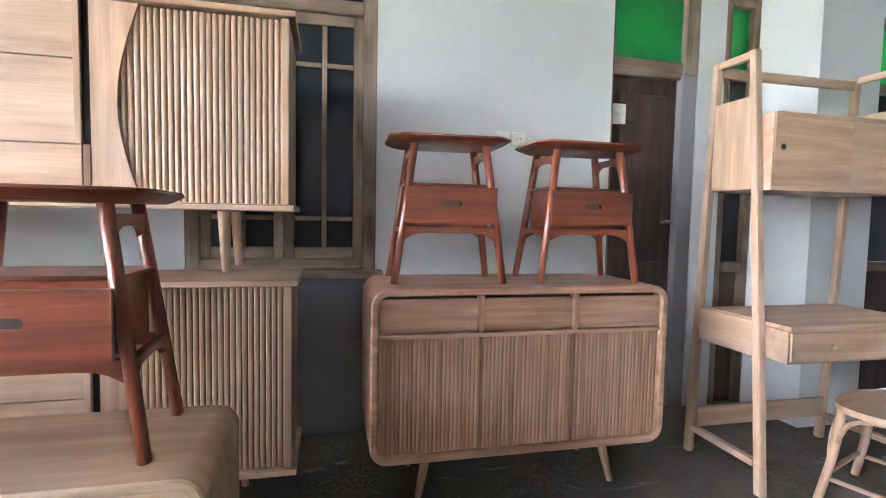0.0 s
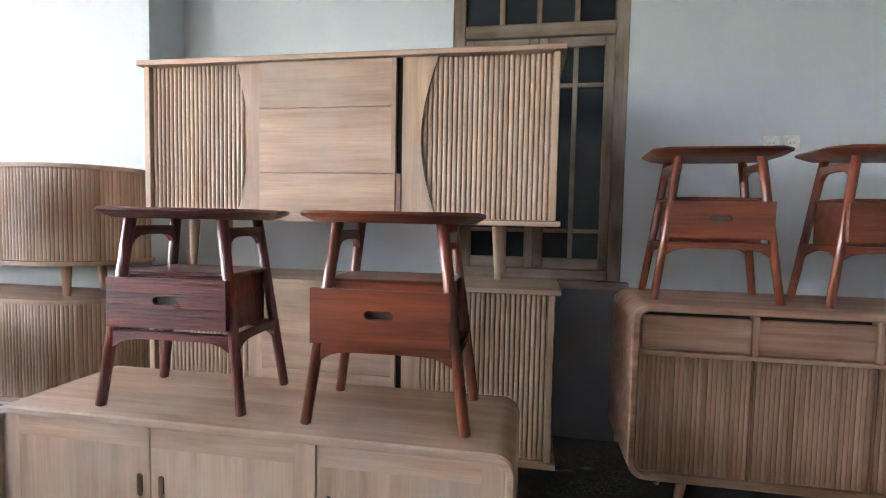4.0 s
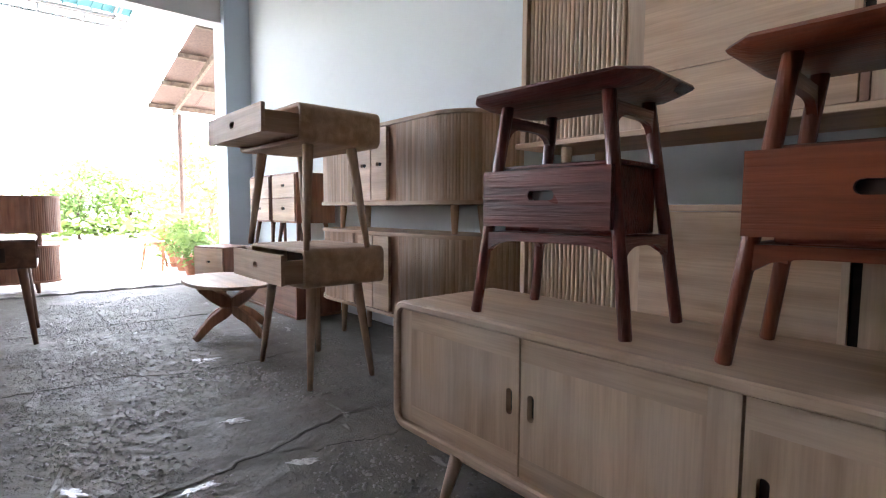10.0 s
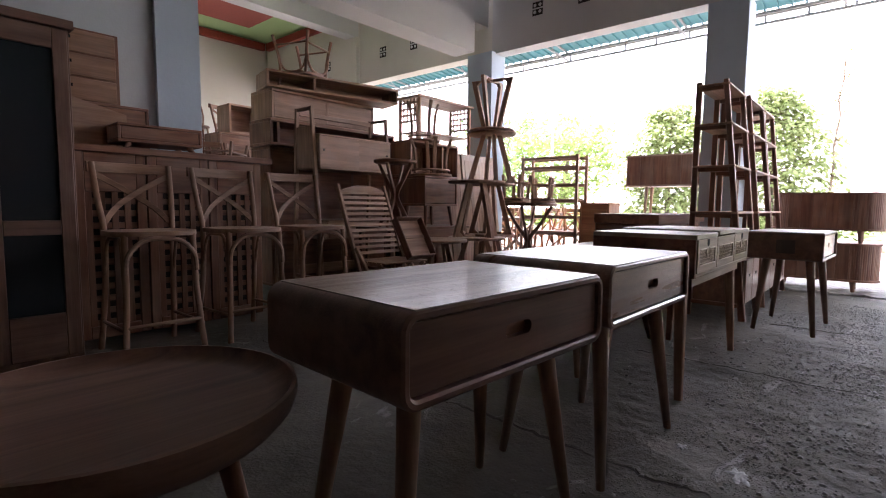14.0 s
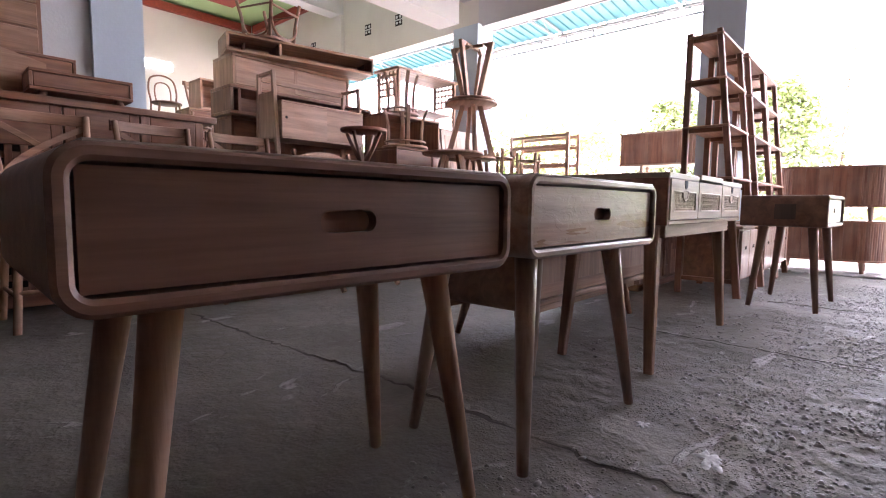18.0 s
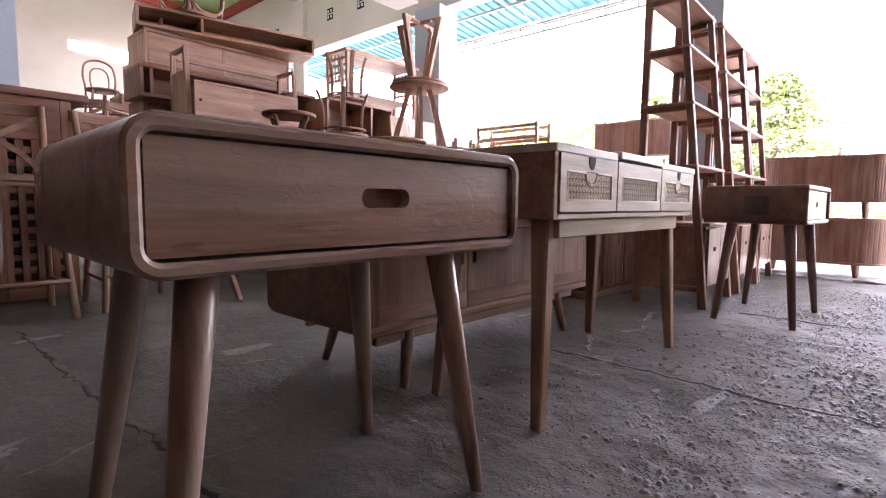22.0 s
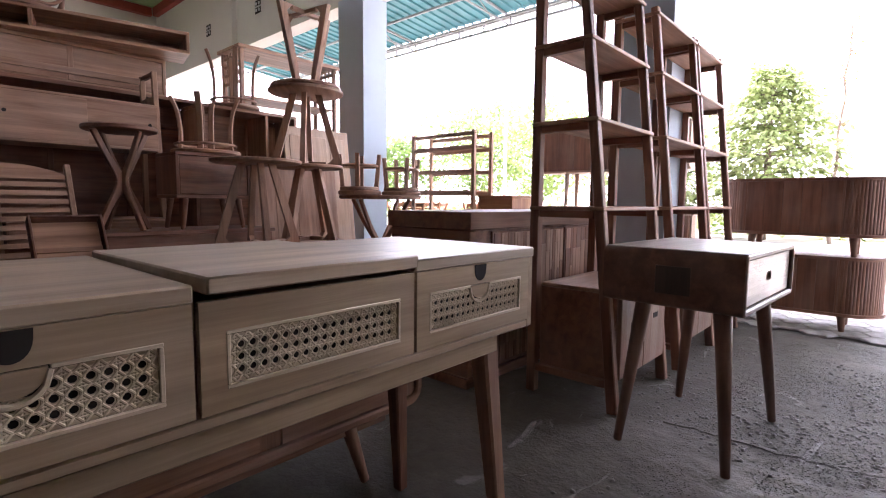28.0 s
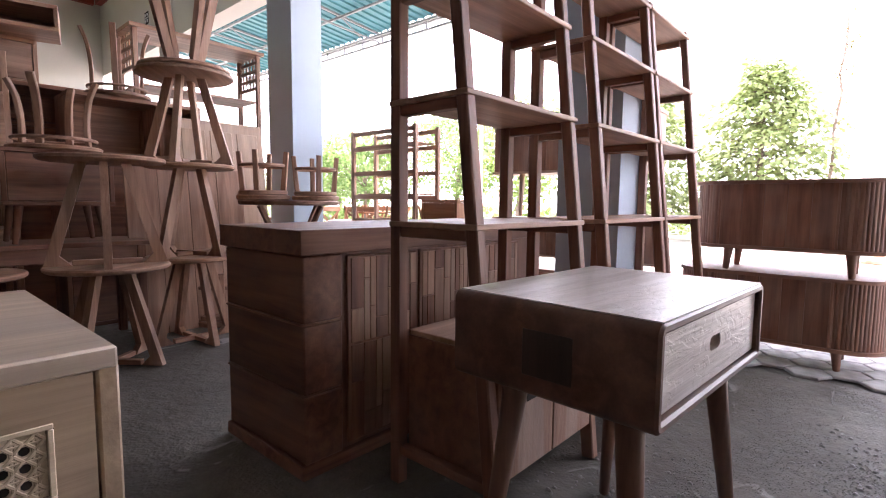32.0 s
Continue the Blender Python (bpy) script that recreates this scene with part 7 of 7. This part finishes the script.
def lean_to():
    """Brown tin roof beside the canopy: corrugated sheets falling outward over rough purlins."""
    root = thing("lean_to", "brown tin lean-to roof on rough beams beside the building", "roof", (0, 0, 0))
    xe, xh, ze, zh = -10.55, -7.5, 2.80, 3.41
    y = 2.07
    while y < 5.6:
        bm = bmesh.new()
        m = 14
        cols = []
        for i in range(m + 1):
            h = 0.012 * math.sin(math.pi * i)  + (0.018 if i % 2 else 0.0)
            cols.append([bm.verts.new((x, y + 0.72 * i / m, z + h)) for x, z in ((xe - 0.12, ze - 0.02), (-9.0, ze + (zh - ze) * 0.51), (xh, zh))])
        for a, b in zip(cols, cols[1:]):
            for k in range(2):
                bm.faces.new((a[k], a[k + 1], b[k + 1], b[k]))
        part("sheet", bm, RUST, root)
        y += 0.70
    for x in (-10.5, -9.5, -8.5, -7.6):
        z = ze + (zh - ze) * (x - xe) / (xh - xe)
        part("purlin", bx(x - 0.03, x + 0.03, 2.05, 5.7, z - 0.075, z - 0.005), BARK, root)
    for yy in (2.45, 4.2, 5.6):
        part("rafter", bar((xe, yy, ze - 0.12), (xh, yy, zh - 0.12), 0.05, 0.08), BARK, root)
    part("post", rod((-10.45, 4.2, -0.09), (-10.45, 4.2, ze - 0.16), 0.05, 0.045, 8), BARK, root)
    return root


lean_to()

tambour_curved((-8.73, -0.85, 0.85), 90 + 180, 1.58, 0.46, 0.40, "brown tambour cabinet standing high outside", "cabinets outside", False)
tambour_curved((-8.72, -0.80, 0.30), 90 + 180, 1.62, 0.36, 0.18, "brown tambour cabinet standing outside", "cabinets outside", False)
open_box("low_chest", "brown wooden chest under the cabinets outside", "chest", (-9.12, -0.86, 0), 270, 1.5, 0.4, 0.30, 0.03, BROWN, 0.0, 2)
open_box("orange_chest", "orange wooden chest standing outside", "chest", (-8.15, -2.45, 0), 270, 0.46, 0.4, 1.0, 0.03, ORANGE, 0.0, 1)


def slat_rack(at, rz):
    root = thing("slatted_rack", "pale slatted wooden rack standing outside", "rack", at, rz)
    w, d, h = 1.0, 0.36, 1.73
    for x in (0, w - 0.045):
        for y in (0, d - 0.04):
            part("post", bx(x, x + 0.045, y, y + 0.04, 0, h), TEAK[2], root)
    for z in (0.25, 0.52, 0.78, 1.03, 1.28, 1.54, 1.70):
        for y in (0.005, d - 0.03):
            part("slat", bx(0.046, w - 0.046, y, y + 0.02, z - 0.03, z + 0.015), TEAK[0], root)
    for z in (0.52, 1.03, 1.54):
        for k in range(4):
            part("slat", bx(0.046, w - 0.046, 0.04 + 0.075 * k, 0.09 + 0.075 * k, z + 0.016, z + 0.03), TEAK[0], root)
    return root


slat_rack((-8.05, -2.93, 0), 270)
yc = cross_back_chair("yard_chair", "orange wooden chair stacked outside in the sun", "chair", ORANGE, 0.46, 0.90, "chairs in the yard")
yc.matrix_basis = pose(-8.9, -3.6, 0, 0, 0, 100)
for i, (x, y, z, rx, rz) in enumerate(((-9.1, -4.4, 0, 0, 60), (-9.3, -5.1, 0, 0, 150), (-9.0, -5.0, 0.93, 180, 30), (-9.4, -3.3, 0, 0, 200), (-9.6, -4.5, 0, 0, 10), (-9.2, -3.9, 0.93, 180, 70), (-9.7, -5.6, 0, 0, 80), (-9.5, -5.9, 0.92, 180, 0), (-8.4, -4.8, 0, 0, 120), (-8.3, -5.6, 0, 0, 20))):
    copy_thing(yc, pose(x, y, z, rx, 0, rz))
for i, (x, y, rz) in enumerate(((-8.0, -6.2, 15), (-8.15, -4.3, 30))):
    cross_plate_stool((x, y, 0), rz, "brown table on crossed plates near the far opening", TEAK, 0.75, 0.42, "cross_table", "table")


def crown_mesh(rnd, rx, ry, rz, count, size, material, bare=0.0, base=0.0):
    """Leaves in drifts: clumps on a lumpy crown, each clump a loose spray of leaves, with gaps."""
    bm = bmesh.new()
    clumps = []
    while len(clumps) < count // 46:
        p = Vector((rnd.uniform(-1, 1), rnd.uniform(-1, 1), rnd.uniform(-1, 1)))
        q = p.length
        if 0.35 < q < 1.0 and noise.noise(p * 2.3 + Vector((rx, ry, rz))) > -0.18 + bare:
            clumps.append(Vector((p.x * rx, p.y * ry, p.z * rz + base)))
    for c in clumps:
        tilt = Vector((rnd.uniform(-1, 1), rnd.uniform(-1, 1), 0.4)).normalized()
        s = rnd.uniform(0.7, 1.35)
        for _ in range(46):
            o = Vector((rnd.gauss(0, 0.42), rnd.gauss(0, 0.42), rnd.gauss(0, 0.20))) * s * (rx / 2.6) ** 0.5
            d = Vector((rnd.uniform(-1, 1), rnd.uniform(-1, 1), rnd.uniform(-0.7, 0.3))).normalized()
            w = d.cross(tilt).normalized() * size * 0.32
            p = c + o
            e = size * rnd.uniform(0.7, 1.4)
            v = [bm.verts.new(p + d * e * t + w * k) for t, k in ((0, 0), (0.45, 1), (1, 0), (0.45, -1))]
            bm.faces.new(v)
    me = bpy.data.meshes.new("crown")
    bm.to_mesh(me)
    bm.free()
    me.materials.append(material)
    return me


def tree(at, rnd, h, spread, material, count=5200, bare=0.0, label="leafy green tree beyond the yard", size=0.16):
    root = thing("tree", label, "tree", at, rnd.uniform(0, 360), "trees beyond the yard")
    bm = bmesh.new()
    lean = Vector((rnd.uniform(-0.3, 0.3), rnd.uniform(-0.3, 0.3), 0))
    sweep([lean * t * t + Vector((0, 0, h * 0.62 * t)) for t in (0, 0.3, 0.6, 1)], 0.02 * h, 8, bm)
    for k in range(7):
        a = rnd.uniform(0, 6.28)
        b = Vector((0, 0, h * rnd.uniform(0.28, 0.55)))
        e = Vector((math.cos(a) * spread * 0.7, math.sin(a) * spread * 0.7, h * rnd.uniform(0.55, 0.9)))
        rod(b, e, 0.009 * h, 0.003 * h, 6, bm)
    part("trunk", bm, BARK, root)
    ob = part("crown", crown_mesh(rnd, spread, spread, h * 0.38, count, size, material, bare), None, root, "", (0, 0, h * 0.62))
    return root


rnd = random.Random(11)
for x, y, h, s, m, n, bare in (
        (-17.0, -15.0, 3.9, 2.0, LEAF2, 4200, 0.06), (-19.0, -9.2, 4.6, 2.3, LEAF1, 4800, 0.06), (-19.5, -12.4, 5.2, 2.2, LEAF2, 4600, 0.05), (-16.5, -17.5, 3.5, 2.2, LEAF2, 3600, 0.06),
        (-22.0, 2.0, 2.9, 1.1, LEAF2, 2200, 0.05),
        (-22.5, 3.7, 2.6, 1.2, LEAF1, 2200, 0.06), (-17.5, 5.0, 3.3, 1.9, LEAF1, 4200, 0.05), (-21.0, -22.0, 4.2, 2.8, LEAF2, 4200, 0.05),
        (-15.0, -23.0, 3.6, 2.4, LEAF1, 3600, 0.05), (-23.0, 9.0, 3.4, 2.0, LEAF2, 2600, 0.05)):
    tree((x, y, -0.09), rnd, h, s, m, n, bare)


def layered_tree(at, h, spread, seed):
    """Broad tree whose limbs carry flat, drooping sprays of small leaves, tier over tier."""
    root = thing("tree", "broad green tree with layered sprays of fine leaves", "tree", at, 0, "trees beyond the yard")
    r2 = random.Random(seed)
    bm, lf = bmesh.new(), bmesh.new()
    rod((0, 0, 0), (0.06, 0.05, h * 0.93), 0.022 * h, 0.005 * h, 8, bm)
    for k in range(84):
        t = 0.14 + 0.84 * (k + r2.random()) / 84
        reach = spread * max(0.3, 1 - max(0.0, (t - 0.4) / 0.62) ** 3.2) * r2.uniform(0.72, 1.12)
        az = k * 2.4 + r2.uniform(-0.4, 0.4)
        out = Vector((math.cos(az), math.sin(az), 0))
        side = Vector((-out.y, out.x, 0))
        rise, sag = r2.uniform(0.05, 0.35), r2.uniform(0.15, 0.45)
        def spot(u):
            return Vector((0.06 * t, 0.05 * t, h * t * 0.93)) + out * reach * u + Vector((0, 0, rise * u - sag * u * u))
        for u in (0.0, 0.45):
            rod(spot(u), spot(u + 0.45), 0.004 * h * (1 - u), 0.004 * h * (0.6 - u), 5, bm)
        for _ in range(104):
            u = r2.uniform(0.22, 1.06)
            wide = 0.46 * math.sin(min(u, 1.0) * 2.7) + 0.06
            v = r2.uniform(-wide, wide)
            p = spot(u) + side * v + Vector((0, 0, -0.5 * v * v + r2.gauss(0, 0.12)))
            d = (out * r2.uniform(0.1, 1) + side * (1.2 * v + r2.uniform(-0.7, 0.7)) + Vector((0, 0, r2.uniform(-0.9, 0.25)))).normalized()
            e = r2.uniform(0.13, 0.25)
            w = d.cross(Vector((r2.uniform(-0.5, 0.5), r2.uniform(-0.5, 0.5), 1))).normalized() * e * 0.30
            lf.faces.new([lf.verts.new(p + d * e * a + w * b) for a, b in ((0, 0), (0.45, 1), (1, 0), (0.45, -1))])
    part("trunk", bm, BARK, root)
    part("crown", lf, LEAF4, root)
    return root


layered_tree((-20.5, -2.3, -0.09), 5.3, 1.85, 5)
layered_tree((-20.2, -5.5, -0.09), 5.1, 1.95, 8)


def bare_tree(at, h):
    """A thin crooked stem with short twigs and few leaves."""
    root = thing("tree", "thin crooked half-bare tree beyond the yard", "tree", at, 0, "trees beyond the yard")
    r2 = random.Random(23)
    stem = [Vector((r2.uniform(-0.05, 0.05), 0.17 * k / 12 + r2.uniform(-0.06, 0.06), h * k / 12)) for k in range(13)]
    bm = bmesh.new()
    for k, (a, b) in enumerate(zip(stem, stem[1:])):
        rod(a, b + (b - a) * 0.03, 0.052 - 0.003 * k, 0.049 - 0.003 * k, 7, bm)
    lf = bmesh.new()
    for k in range(46):
        z = r2.uniform(0.3, 1.0)
        i = min(int(z * 12), 11)
        p = stem[i].lerp(stem[i + 1], z * 12 - i)
        d = Vector((r2.uniform(-1, 1), r2.uniform(-1, 1), r2.uniform(-0.2, 0.8))).normalized() * r2.uniform(0.15, 0.42)
        rod(p, p + d, 0.010, 0.004, 5, bm)
        for _ in range(r2.randint(2, 7)):
            q = p + d * r2.uniform(0.4, 1.1)
            e = Vector((r2.uniform(-1, 1), r2.uniform(-1, 1), r2.uniform(-0.8, 0.4))).normalized() * 0.13
            w = e.cross(Vector((0.2, 0.3, 1))).normalized() * 0.03
            lf.faces.new([lf.verts.new(q + e * t + w * u) for t, u in ((0, 0), (0.45, 1), (1, 0), (0.45, -1))])
    part("trunk", bm, BARK, root)
    part("crown", lf, LEAF3, root)
    return root


bare_tree((-20.0, -0.72, -0.09), 5.75)


def hedge():
    bm = bmesh.new()
    for k in range(9000):
        y = rnd.uniform(-32, 14)
        x = -24 + 0.25 * abs(y + 6) + rnd.gauss(0, 0.8)
        p = Vector((x, y, rnd.uniform(0, 1.0) * (0.6 + 0.5 * noise.noise(Vector((y * 0.4, 0, 3))))))
        d = Vector((rnd.uniform(-1, 1), rnd.uniform(-1, 1), rnd.uniform(-0.3, 1))).normalized()
        w = d.cross(Vector((0.3, 0.2, 1))).normalized() * 0.11
        e = rnd.uniform(0.2, 0.4)
        bm.faces.new([bm.verts.new(p + d * e * t + w * q) for t, q in ((0, 0), (0.45, 1), (1, 0), (0.45, -1))])
    me = bpy.data.meshes.new("hedge")
    bm.to_mesh(me)
    bm.free()
    me.materials.append(LEAF1)
    tagged(new("undergrowth", me), "bright green undergrowth along the yard's edge", "undergrowth", "", "stuff")


hedge()


def potted_plant(at, h, label):
    root = thing("potted_plant", label, "plant", at, rnd.uniform(0, 360), "potted plants")
    bm = bmesh.new()
    prof = [(0.10, 0.0), (0.15, 0.22), (0.165, 0.225), (0.165, 0.26), (0.14, 0.26), (0.13, 0.21)]
    rg = [[bm.verts.new((r * math.cos(2 * math.pi * k / 20), r * math.sin(2 * math.pi * k / 20), z)) for k in range(20)] for r, z in prof]
    for a, b in zip(rg, rg[1:]):
        for k in range(20):
            bm.faces.new((a[k], a[(k + 1) % 20], b[(k + 1) % 20], b[k]))
    bm.faces.new(rg[0][::-1])
    bm.faces.new(rg[-1])
    part("pot", bm, CLAY, root)
    part("stem", rod((0, 0, 0.2), (0.02, 0.03, 0.2 + h * 0.6), 0.012, 0.006, 6), BARK, root)
    part("foliage", crown_mesh(rnd, 0.24, 0.24, h * 0.45, 420, 0.09, LEAF1), None, root, "", (0, 0, 0.24 + h * 0.45))


for x, y, h in ((-8.6, 2.2, 0.45), (-9.3, 2.25, 0.6), (-10.0, 2.3, 0.6), (-8.2, 2.35, 0.3)):
    potted_plant((x, y, 0.0), h, "green potted plant in a clay pot by the threshold")


def lumber_pile(at, rz):
    """A low untidy pile of sawn planks on bearers."""
    root = thing("lumber_pile", "low pile of pale sawn planks lying in the sun", "lumber", at, rz)
    r2 = random.Random(8)
    for x in (-1.1, 1.1):
        part("bearer", bx(x - 0.05, x + 0.05, -0.8, 0.8, 0, 0.09), OLDWOOD[1], root)
    for k in range(3):
        y = -0.75
        while y < 0.7 - 0.2 * k:
            wd = r2.uniform(0.14, 0.24)
            ob = part("plank", bx(-1.5, 1.5, 0, wd - 0.012, 0, 0.036), PALE[0], root)
            ob.matrix_basis = pose(r2.uniform(-0.2, 0.2), y, 0.0905 + 0.037 * k, 0, 0, r2.uniform(-1.2, 1.2) * (k == 2))
            y += wd + 0.012
    return root


lumber_pile((-15.6, 1.9, -0.09), 80)
lumber_pile((-17.2, 3.4, -0.09), 66)
for x, y, rz in ((-9.7, 2.02, 30),):
    c = copy_thing(yc, pose(x, y, 0, 0, 0, rz))
    tagged(c, "orange wooden chair standing in the sun by the threshold", "chair", "chairs in the yard")
